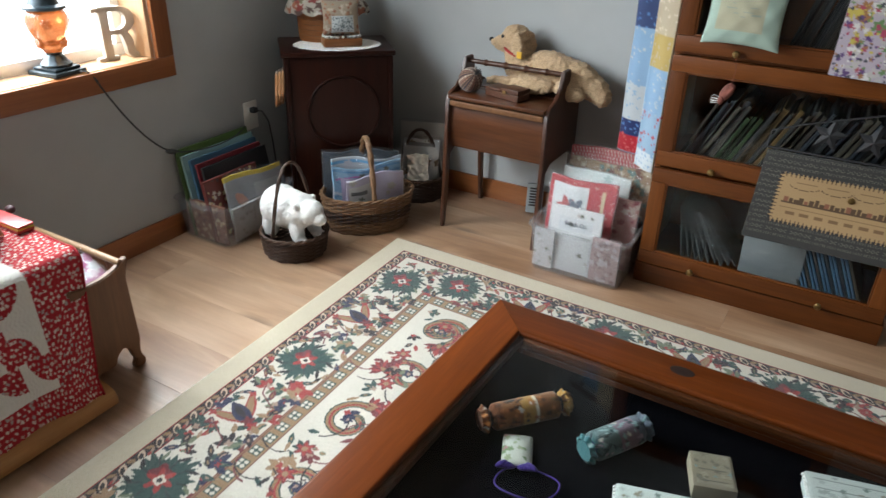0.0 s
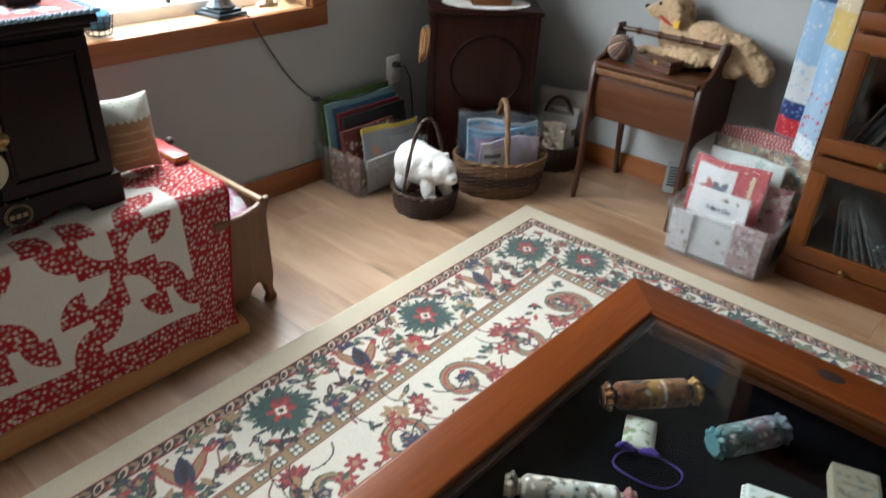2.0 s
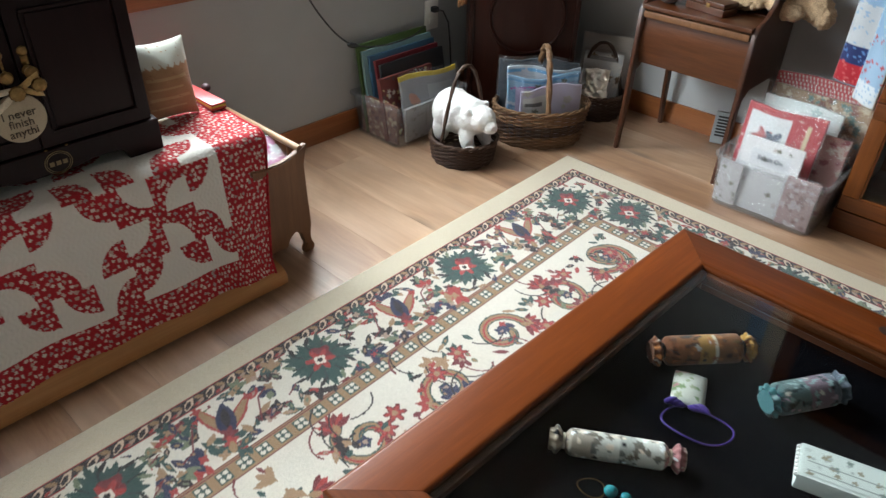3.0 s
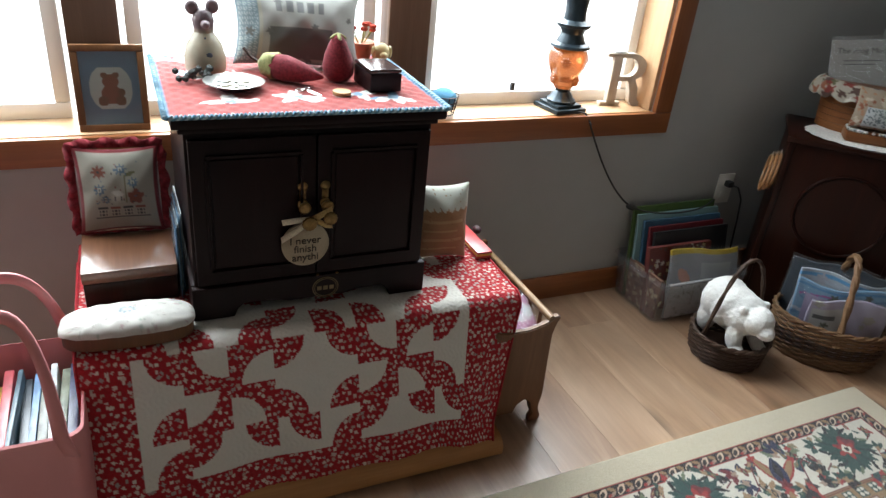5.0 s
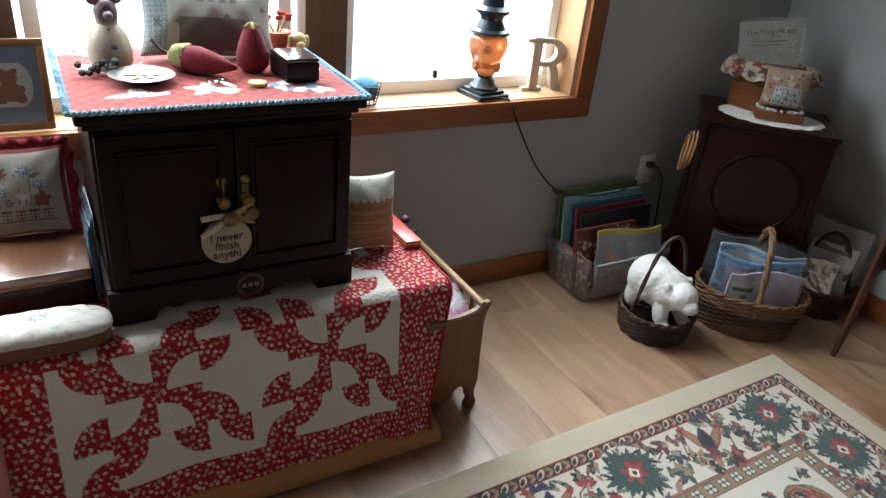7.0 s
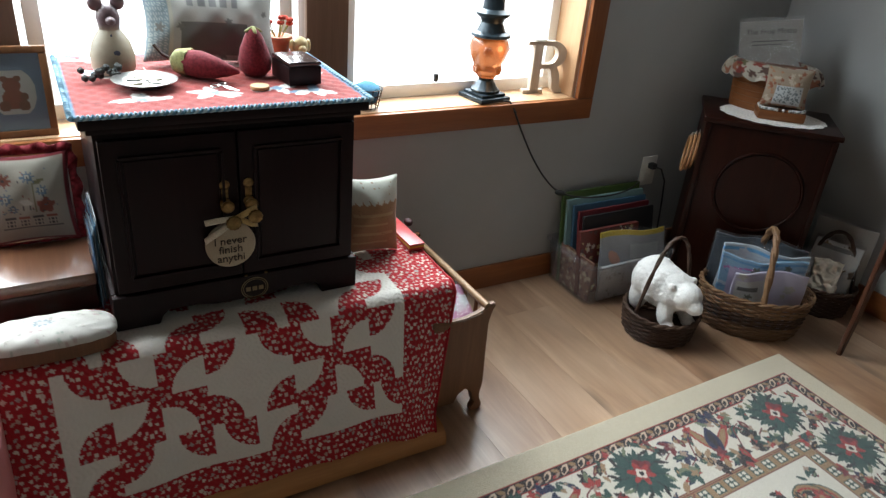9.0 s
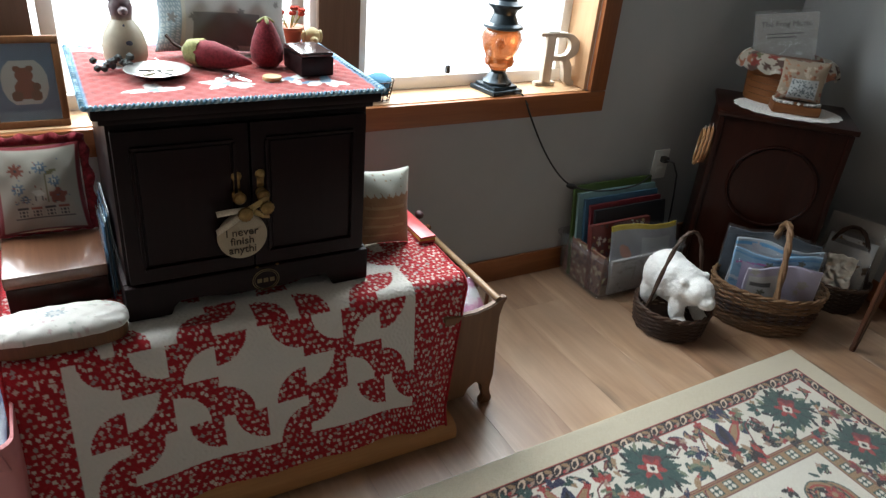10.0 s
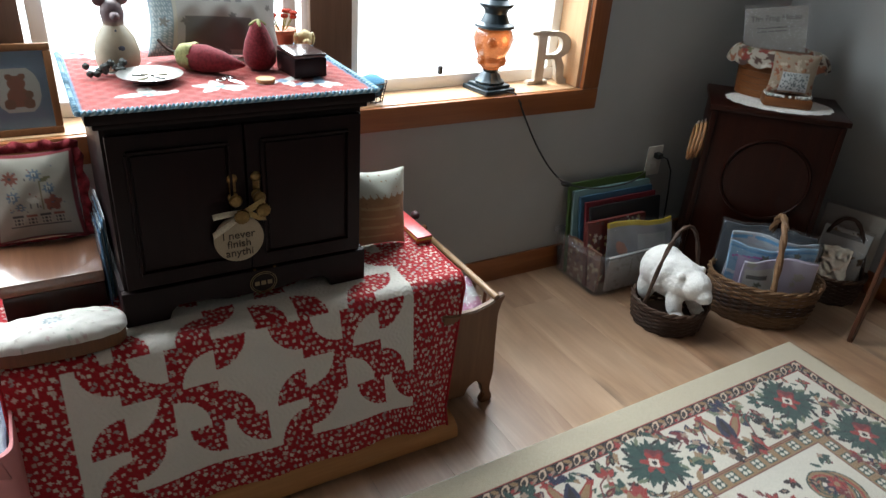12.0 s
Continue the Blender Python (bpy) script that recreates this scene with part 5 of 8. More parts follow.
def hung_quilts():
    """Two folded quilts hanging down beside the bookcase."""
    def strip(name, x0, x1, y0, y1, z0, z1, bands, label, seed):
        W, H = math.hypot(x1 - x0, y1 - y0), z1 - z0
        cv = Canvas(W, H, 0.005, bands[0][1])
        pos = 0
        for f, c, blots in bands:
            cv.rect(0, pos * H, W, (pos + f) * H, c)
            rng = random.Random(seed + int(pos * 100))
            for _ in range(26):
                cv.polar(rng.uniform(0, W), rng.uniform(pos, pos + f) * H, rng.uniform(0.002, 0.005), blots, 4, 0.3, rng.random() * 6)
            pos += f

        def place(x, y):
            u = x / W
            sw = 0.005 * np.sin(u * 6 + seed) * (0.4 + y / H) + 0.003 * np.sin(y * 22 + u)
            return x0 + (x1 - x0) * u + 0.0 * y, y0 + (y1 - y0) * u + sw, z1 - y
        ob = cv.sheet(name, place, M_DYE)
        md = ob.modifiers.new("thickness", "SOLIDIFY")
        md.thickness, md.offset = 0.012, 0
        tagged(ob, label, "quilt")
    B, LB, WT, Y, CR = (0.09, 0.19, 0.38), (0.22, 0.34, 0.48), (0.42, 0.44, 0.45), (0.40, 0.29, 0.10), (0.42, 0.35, 0.25)
    strip("hung_quilt", 0.925, 1.025, 4.475, 4.43, 0.40, 1.45, [(0.20, LB, B), (0.13, WT, LB), (0.16, B, LB), (0.10, (0.04, 0.06, 0.14), B), (0.18, LB, WT), (0.12, WT, LB), (0.05, (0.02, 0.03, 0.10), B), (0.06, (0.36, 0.02, 0.03), (0.5, 0.1, 0.1))],
          "pale blue patchwork quilt hanging folded beside the bookcase", 3)
    strip("hung_quilt", 1.015, 1.092, 4.385, 4.33, 0.385, 1.45, [(0.30, CR, Y), (0.12, (0.42, 0.06, 0.05), CR), (0.16, CR, (0.6, 0.5, 0.38)), (0.10, Y, CR), (0.14, LB, WT), (0.12, (0.24, 0.35, 0.46), (0.38, 0.05, 0.05)), (0.06, (0.50, 0.54, 0.56), LB)],
          "cream, yellow and blue quilt hanging folded beside the bookcase", 7)
    bm = BM()
    tube(bm, [(0.88, 4.45, 1.462), (1.10, 4.36, 1.462)], 0.011, 10)
    tube(bm, [(0.92, 4.44, 1.462), (0.92, WALL_Y, 1.462)], 0.008, 8)
    solid("quilt_rail", bm, M_WALNUT, "wooden rail fixed to the wall, holding quilts", "rail")


hung_quilts()


# ---- clear totes ----
def tote(name, m, w, d, h, label, flare=0.012):
    th = thing(name, m, label, "storage tote", "clear totes")
    bm = BM()
    t = 0.003
    def ring(e, z, inset=0.0):
        a, b = w / 2 + e - inset, d / 2 + e - inset
        c = 0.022
        pts = []
        for sx, sy, a0 in ((1, 1, 0), (-1, 1, 90), (-1, -1, 180), (1, -1, 270)):
            for k in range(4):
                an = radians(a0 + 30 * k)
                pts.append(bm.verts.new((sx * (a - c) + c * math.cos(an), sy * (b - c) + c * math.sin(an), z)))
        return pts
    rs = [ring(-0.002, 0.0), ring(0.0, 0.004), ring(flare, h - 0.012), ring(flare + 0.009, h - 0.010), ring(flare + 0.009, h), ring(flare, h, t), ring(0.0, 0.006, t)]
    for a, b in zip(rs, rs[1:]):
        for i in range(16):
            j = (i + 1) % 16
            bm.faces.new((a[i], a[j], b[j], b[i]))
    bm.faces.new(rs[0][::-1])
    bm.faces.new(rs[-1])
    part("tub", bm, M_PLASTIC, th)
    for s in (-1, 1):
        bm = BM()
        box(bm, -0.05, 0.05, s * (d / 2 + flare + 0.009), s * (d / 2 + flare + 0.016), h - 0.016, h - 0.004, 0.003)
        part("grip", bm, M_PLASTIC, th)
    return th


tote("clear_tote", pose(-0.372, 3.834, 0), 0.235, 0.350, 0.165, "clear plastic tote packed with folders and fabric")
tote("clear_tote", pose(0.915, 4.31, 0, 0, 0, 1), 0.325, 0.31, 0.185, "clear plastic tote packed with kits in sleeves")


def corner_tote_load():
    """Folders and zip bags that lean in the tote under the window."""
    rows = [  # x, y, lean, width along y, height, colour, name, label
        (-0.475, 0.36, 0.335, (0.055, 0.10, 0.02), "green folder leaning in a clear tote"),
        (-0.452, 0.36, 0.315, (0.19, 0.31, 0.31), "pale teal folder leaning in a clear tote"),
        (-0.428, 0.34, 0.300, (0.03, 0.09, 0.15), "dark blue folder leaning in a clear tote"),
        (-0.406, 0.33, 0.285, (0.14, 0.012, 0.018), "dark red folder leaning in a clear tote"),
        (-0.382, 0.33, 0.275, (0.014, 0.014, 0.016), "black folder leaning in a clear tote"),
    ]
    for k, (x, w, h, c, label) in enumerate(rows):
        packet("folder", pose(x + 0.045, 3.845 + 0.006 * k, 0.010, -8 - k, 0, 90), w, h, 0.012, c, label, "folder", None, k, False, "folders in the tote")
    packet("calico_bundle", pose(-0.315, 3.80, 0.011, -10, 0, 90), 0.27, 0.235, 0.018, (0.14, 0.025, 0.02), "folded red print fabric in a clear tote", "fabric", prints((0.5, 0.4, 0.2), (0.55, 0.5, 0.42), (0.1, 0.05, 0.05), n=120, size=0.007), 3, False)
    def zipbag(cv, rng):
        cv.rect(0, 0, cv.w, 0.020, (0.56, 0.40, 0.03))
        cv.polar(0.06, 0.10, 0.035, (0.62, 0.30, 0.22), 0, 0, 0, 0.55, 0.9)
        cv.rect(cv.w * 0.45, 0.05, cv.w * 0.9, 0.16, (0.44, 0.45, 0.46))
    packet("zip_pouch", pose(-0.268, 3.872, 0.011, -12, 0, 84), 0.285, 0.235, 0.012, (0.33, 0.34, 0.36), "clear zip pouch with a yellow zip, in a tote", "pouch", zipbag, 4, True, floppy=0.6)
    packet("white_packet", pose(-0.262, 3.86, 0.009, -2, 0, 90), 0.30, 0.13, 0.01, (0.45, 0.44, 0.44), "pale fabric packet in a clear tote", "packet", prints((0.3, 0.28, 0.27), n=50, size=0.006), 5, False)
    packet("print_packet", pose(-0.372, 3.672, 0.008, 0, 0, 0), 0.20, 0.15, 0.01, (0.20, 0.09, 0.06), "dark red print fabric against the tote's end", "fabric", prints((0.4, 0.3, 0.2), (0.1, 0.03, 0.03), n=90, size=0.008), 6, False)


corner_tote_load()


def kit_tote_load():
    x, RED_ = 0.915, (0.42, 0.035, 0.045)
    def dots(cv, rng):
        for i in range(int(cv.w / 0.012)):
            for j in range(int(cv.h / 0.012)):
                cv.polar(0.006 + 0.012 * i + 0.006 * (j % 2), 0.006 + 0.012 * j, 0.0028, (0.62, 0.56, 0.5))
    packet("kit_packet", pose(x + 0.005, 4.425, 0.009, -3), 0.32, 0.385, 0.02, RED_, "red dotted fabric kit in a clear sleeve, in a tote", "packet", dots, 1, True, "kits in the tote", floppy=0.45)
    packet("kit_packet", pose(x + 0.012, 4.385, 0.010, -4), 0.315, 0.345, 0.02, (0.30, 0.20, 0.12), "brown print kit in a clear sleeve, in a tote", "packet", prints((0.1, 0.18, 0.16), (0.5, 0.42, 0.3), (0.16, 0.06, 0.04), n=260, size=0.010), 2, True, "kits in the tote", floppy=0.45)
    packet("kit_packet", pose(x - 0.02, 4.335, 0.010, -5), 0.25, 0.325, 0.018, (0.60, 0.66, 0.64), "white and mint kit in a clear sleeve, in a tote", "packet", prints((0.4, 0.5, 0.48), (0.7, 0.7, 0.68), n=30, size=0.015, stripes=(0.03, (0.66, 0.68, 0.66))), 3, True, "kits in the tote", floppy=0.45)
    packet("kit_packet", pose(x + 0.045, 4.29, 0.010, -5), 0.23, 0.275, 0.018, (0.48, 0.25, 0.24), "rose print kit in a clear sleeve, in a tote", "packet", prints((0.6, 0.5, 0.45), (0.3, 0.08, 0.1), n=60, size=0.010), 4, True, "kits in the tote", floppy=0.45)
    def redkit(cv, rng):
        cv.C[:] = RED_
        floral(cv, rng, 120, 0.0035, [(0.6, 0.4, 0.36), (0.25, 0.02, 0.02)])
        cv.rect(0.015, 0.02, cv.w * 0.60, cv.h, (0.62, 0.64, 0.64))
        for c, px, py, r in (((0.4, 0.05, 0.05), 0.07, 0.10, 0.028), ((0.08, 0.10, 0.14), 0.105, 0.105, 0.03), ((0.05, 0.07, 0.10), 0.09, 0.12, 0.022), ((0.3, 0.06, 0.06), 0.055, 0.125, 0.018)):
            cv.polar(px, py, r, c, 5, 0.3, px * 50)
        cv.rect(cv.w * 0.80, 0.03, cv.w * 0.84, cv.h * 0.6, (0.55, 0.45, 0.28))
    packet("kit_packet", pose(x - 0.035, 4.235, 0.011, -6), 0.245, 0.325, 0.02, RED_, "red kit with a white picture panel, in a tote", "packet", redkit, 5, True, "kits in the tote", floppy=0.45)
    def stitch(cv, rng):
        cv.rect(0.03, 0.035, cv.w - 0.03, 0.085, (0.58, 0.60, 0.62))
        floral(cv, rng, 9, 0.008, [(0.14, 0.14, 0.10), (0.5, 0.45, 0.42)])
    packet("kit_packet", pose(x - 0.02, 4.178, 0.009, -3), 0.185, 0.245, 0.008, (0.66, 0.66, 0.66), "white kit leaflet in a clear sleeve, in a tote", "packet", stitch, 6, True, "kits in the tote")
    lf = [o for o in scene.objects if o.get("label", "") == "white kit leaflet in a clear sleeve, in a tote"][-1]
    title = letters("Stitch On", 0.021)
    bmesh.ops.transform(title, matrix=Matrix.Translation((0.0, -0.0026, 0.186)), verts=title.verts[:])
    part("title", title, paint("stitch_ink", (0.05, 0.06, 0.08), 0.6), lf)
    packet("kit_packet", pose(x + 0.10, 4.172, 0.008, 0), 0.10, 0.165, 0.008, (0.46, 0.30, 0.30), "pink floral fabric piece inside the tote", "packet", prints((0.6, 0.5, 0.5), (0.3, 0.16, 0.16), n=40, size=0.009), 7, True, "kits in the tote")
    packet("kit_packet", pose(x - 0.125, 4.170, 0.008, 0), 0.075, 0.15, 0.006, (0.58, 0.55, 0.55), "white floral fabric piece inside the tote", "packet", prints((0.2, 0.2, 0.14), (0.5, 0.45, 0.45), n=16, size=0.007), 8, True, "kits in the tote")


kit_tote_load()


# ---- baskets ----
def basket(name, m, a, b, h, label, bands, handle, flare=1.12, row=0.0075, stakes=26, thick=0.0042):
    """Woven over-and-under round uprights. bands: material for each share of the height."""
    th = thing(name, m, label, "basket", "baskets")
    rows = int(h / row)
    n = stakes * 4
    def edge(t, ang, off=0.0):
        f = 1 + (flare - 1) * t ** 0.7
        return ((a * f + off) * math.cos(ang), (b * f + off) * math.sin(ang))
    bm = BM()
    lathe(bm, [(0.0001, 0.002), (a * 0.99, 0.002), (a * 0.99, 0.008), (0.0001, 0.008)], 32, None, b / a)
    part("base", bm, bands[0][1], th)
    pos = 0.0
    for share, mt in bands:
        bm = BM()
        for k in range(rows):
            t = (k + 0.5) / rows
            if not pos <= t < pos + share:
                continue
            tube(bm, [(*edge(t, 2 * math.pi * i / n, 0.0028 * math.sin(2 * math.pi * i / n * stakes / 2 + math.pi * k)), row * (k + 0.5)) for i in range(n)], thick, 5, True)
        pos += share
        part("weave", bm, mt, th)
    bm = BM()
    for i in range(stakes):
        g = 2 * math.pi * i / stakes
        tube(bm, [(*edge(t, g), t * h) for t in (0, 0.5, 1.0)], 0.003, 5)
    part("stakes", bm, bands[0][1], th)
    for k in (0, 1):
        bm = BM()
        tube(bm, [(*edge(1.0, 2 * math.pi * i / n, 0.004 * math.cos(i * 0.7 + k * math.pi)), h + 0.004 * math.sin(i * 0.7 + k * math.pi)) for i in range(n)], 0.0052, 6, True)
        part("rim_strand", bm, bands[-1][1], th)
    ang, rise, rad, mt = handle
    p, q = edge(1.0, ang, -0.004), edge(1.0, ang + math.pi, -0.004)
    pts = arch((*p, h - 0.05), (*q, h - 0.05), rise + 0.05, 26, 2.3)
    for k in (0, 1):
        bm = BM()
        tube(bm, [v + Vector((rad * 0.5 * math.cos(i * 1.1 + k * math.pi), rad * 0.5 * math.sin(i * 1.1 + k * math.pi), 0)) for i, v in enumerate(pts)], rad, 7)
        part("handle_strand", bm, mt, th)
    return th


basket("round_basket", pose(-0.050, 3.795, 0.0), 0.108, 0.108, 0.085, "small dark wicker basket with a hoop handle", [(1.0, M_WICKER)], (radians(266), 0.262, 0.0052, M_WICKER))
BIG = radians(52)
basket("oval_basket", pose(0.040, 4.135, 0.0, 0, 0, 50), 0.158, 0.112, 0.145, "oval two-tone wicker basket holding project bags", [(0.38, M_WICKER2), (0.28, M_WICKER), (0.34, M_WICKER2)], (radians(90), 0.215, 0.0085, M_WICKER2), 1.16, 0.0085, 30)
basket("small_basket", pose(0.060, 4.500, 0.0), 0.096, 0.096, 0.10, "small dark wicker basket holding a packet", [(1.0, M_WICKER)], (radians(31), 0.20, 0.0062, M_WICKER), 1.12)


def plush(name, m, blobs, material, label, voxel, fuzz, category="soft toy"):
    bm = BM()
    for c, r, rot in blobs:
        ball(bm, c, r, 3, pose(0, 0, 0, *rot))
    ob = solid(name, bm, material, label, category, m=m)
    rm = ob.modifiers.new("join", "REMESH")
    rm.mode, rm.voxel_size, rm.use_smooth_shade = "VOXEL", voxel, True
    sm = ob.modifiers.new("smooth", "SMOOTH")
    sm.iterations = 3
    tex = bpy.data.textures.new("fur", "CLOUDS")
    tex.noise_scale, tex.noise_depth = 0.012, 2
    ds = ob.modifiers.new("fur", "DISPLACE")
    ds.texture, ds.strength, ds.mid_level, ds.texture_coords = tex, fuzz, 0.5, "LOCAL"
    return ob


def bear():
    N = (0, 0, 0)
    blobs = [((-0.012, 0, 0.115), (0.104, 0.086, 0.080), (0, 6, 0)), ((-0.058, 0, 0.122), (0.072, 0.088, 0.084), N), ((0.046, 0, 0.118), (0.066, 0.076, 0.072), N),
             ((0.098, -0.006, 0.128), (0.054, 0.055, 0.050), (0, 12, 0)), ((0.142, -0.010, 0.108), (0.030, 0.030, 0.026), N), ((0.163, -0.010, 0.104), (0.012, 0.014, 0.012), N),
             ((0.070, -0.056, 0.160), (0.014, 0.011, 0.019), (20, 0, 0)), ((0.074, 0.046, 0.164), (0.013, 0.012, 0.018), N),
             ((0.060, -0.048, 0.050), (0.030, 0.028, 0.054), (0, -14, 0)), ((0.070, 0.044, 0.050), (0.030, 0.028, 0.054), (0, -14, 0)),
             ((0.086, -0.050, 0.010), (0.030, 0.026, 0.018), N), ((0.094, 0.044, 0.010), (0.030, 0.026, 0.018), N),
             ((-0.07, -0.050, 0.055), (0.036, 0.030, 0.058), N), ((-0.07, 0.050, 0.055), (0.036, 0.030, 0.058), N), ((-0.128, 0, 0.140), (0.016, 0.014, 0.014), N)]
    plush("toy_bear", pose(-0.058, 3.798, 0.058, 0, 0, 2) @ Matrix.Scale(0.92, 4), blobs, M_PLUSH, "white plush polar bear standing in a wicker basket", 0.0055, 0.006)


bear()


def basket_fill():
    def bag(cv, rng):
        cv.C[:] = (0.20, 0.38, 0.55)
        cv.rect(0, 0.008, cv.w, 0.016, (0.09, 0.27, 0.50))
        cv.line([(cv.w * 0.04, 0.05), (cv.w * 0.30, 0.033), (cv.w * 0.60, 0.036), (cv.w * 0.96, 0.05)], 0.006, (0.42, 0.10, 0.36))
        for _ in range(24):
            cv.leaf(rng.uniform(0, cv.w), rng.uniform(0.03, cv.h), rng.uniform(0.02, 0.05), 0.006, rng.uniform(-0.5, 0.5), rng.choice(((0.50, 0.56, 0.64), (0.12, 0.26, 0.44), (0.40, 0.33, 0.52))))
        cv.rect(0.03, 0.04, cv.w * 0.5, cv.h, (0.46, 0.38, 0.56))
        cv.rect(cv.w * 0.62, 0.05, cv.w * 0.95, cv.h, (0.60, 0.60, 0.62))
        floral(cv, rng, 10, 0.012, [(0.10, 0.11, 0.08), (0.55, 0.50, 0.60)])
        cv.rect(cv.w * 0.3, 0.07, cv.w * 0.55, cv.h, (0.62, 0.63, 0.64))
        cv.rect(cv.w * 0.36, 0.08, cv.w * 0.48, 0.11, (0.16, 0.17, 0.16))
    def pale(cv, rng):
        cv.rect(0, 0.012, cv.w, 0.024, (0.12, 0.38, 0.66))
        floral(cv, rng, 8, 0.02, [(0.5, 0.5, 0.55), (0.4, 0.5, 0.6)])
    def scraps(cv, rng):
        cv.rect(0.01, 0.03, cv.w * 0.45, cv.h, (0.55, 0.54, 0.52))
        cv.rect(0.02, 0.055, cv.w * 0.35, 0.07, (0.1, 0.1, 0.1))
        floral(cv, rng, 14, 0.012, [(0.10, 0.11, 0.07), (0.2, 0.14, 0.08), (0.4, 0.38, 0.34)])
    base = pose(0.040, 4.135, 0.012, 0, 0, 50)
    specs = [((-0.005, 0.05), 0.31, 0.275, (0.035, 0.05, 0.07), None, "dark zip project bag standing in a basket"),
             ((0.01, 0.02), 0.285, 0.262, (0.48, 0.54, 0.60), pale, "clear zip project bag with a blue zip, in a basket"),
             ((0.0, -0.015), 0.275, 0.245, (0.34, 0.50, 0.66), bag, "blue zip project bag standing in a basket"),
             ((0.02, -0.05), 0.235, 0.215, (0.44, 0.40, 0.52), scraps, "lilac zip project bag with labels, in a basket")]
    for k, ((x, y), w, h, c, f, label) in enumerate(specs):
        packet("project_bag", base @ pose(x, y, 0, -4 + k, 0, 2 * k - 2), w, h, 0.012, c, label, "project bag", f, k + 3, True, "bags in the basket", floppy=1.0)
    def leaflet(cv, rng):
        cv.C[:] = (0.52, 0.53, 0.53)
        floral(cv, rng, 26, 0.016, [(0.10, 0.055, 0.02), (0.22, 0.13, 0.05), (0.62, 0.60, 0.55)])
        cv.rect(0.02, 0.015, cv.w - 0.02, 0.03, (0.2, 0.2, 0.2))
    packet("pattern_leaflet", pose(0.082, 4.455, 0.05, -14, 3, 30), 0.155, 0.215, 0.006, (0.52, 0.53, 0.53), "pattern leaflet in a shiny clear sleeve, in a basket", "leaflet", leaflet, 12, True)
    packet("backing_card", pose(0.050, 4.535, 0.03, -5, 0, 20), 0.20, 0.285, 0.005, (0.45, 0.42, 0.37), "tan backing card in a clear sleeve, in a basket", "card", None, 13, True)
    # crinkled metallic sheet added over the leaflet's picture, standing in for its glare
    bm = BM()
    bmesh.ops.create_grid(bm, x_segments=26, y_segments=34, size=0.5, matrix=pose(0.090, 4.432, 0.150, 76, 0, 30) @ Matrix.Diagonal((0.092, 0.125, 1, 1)))
    rough_up(bm, 0.007, 55, 3)
    foil = paint("glare_foil", (0.86, 0.81, 0.72), 0.30, 0.2, 45, 120, 0.5, metal=1.0)
    ob = solid("crumpled_wrap", bm, foil, "crinkled silvery sheet added for the leaflet's bright glare, in a basket", "wrapping")
    md = ob.modifiers.new("thickness", "SOLIDIFY")
    md.thickness = 0.001


basket_fill()


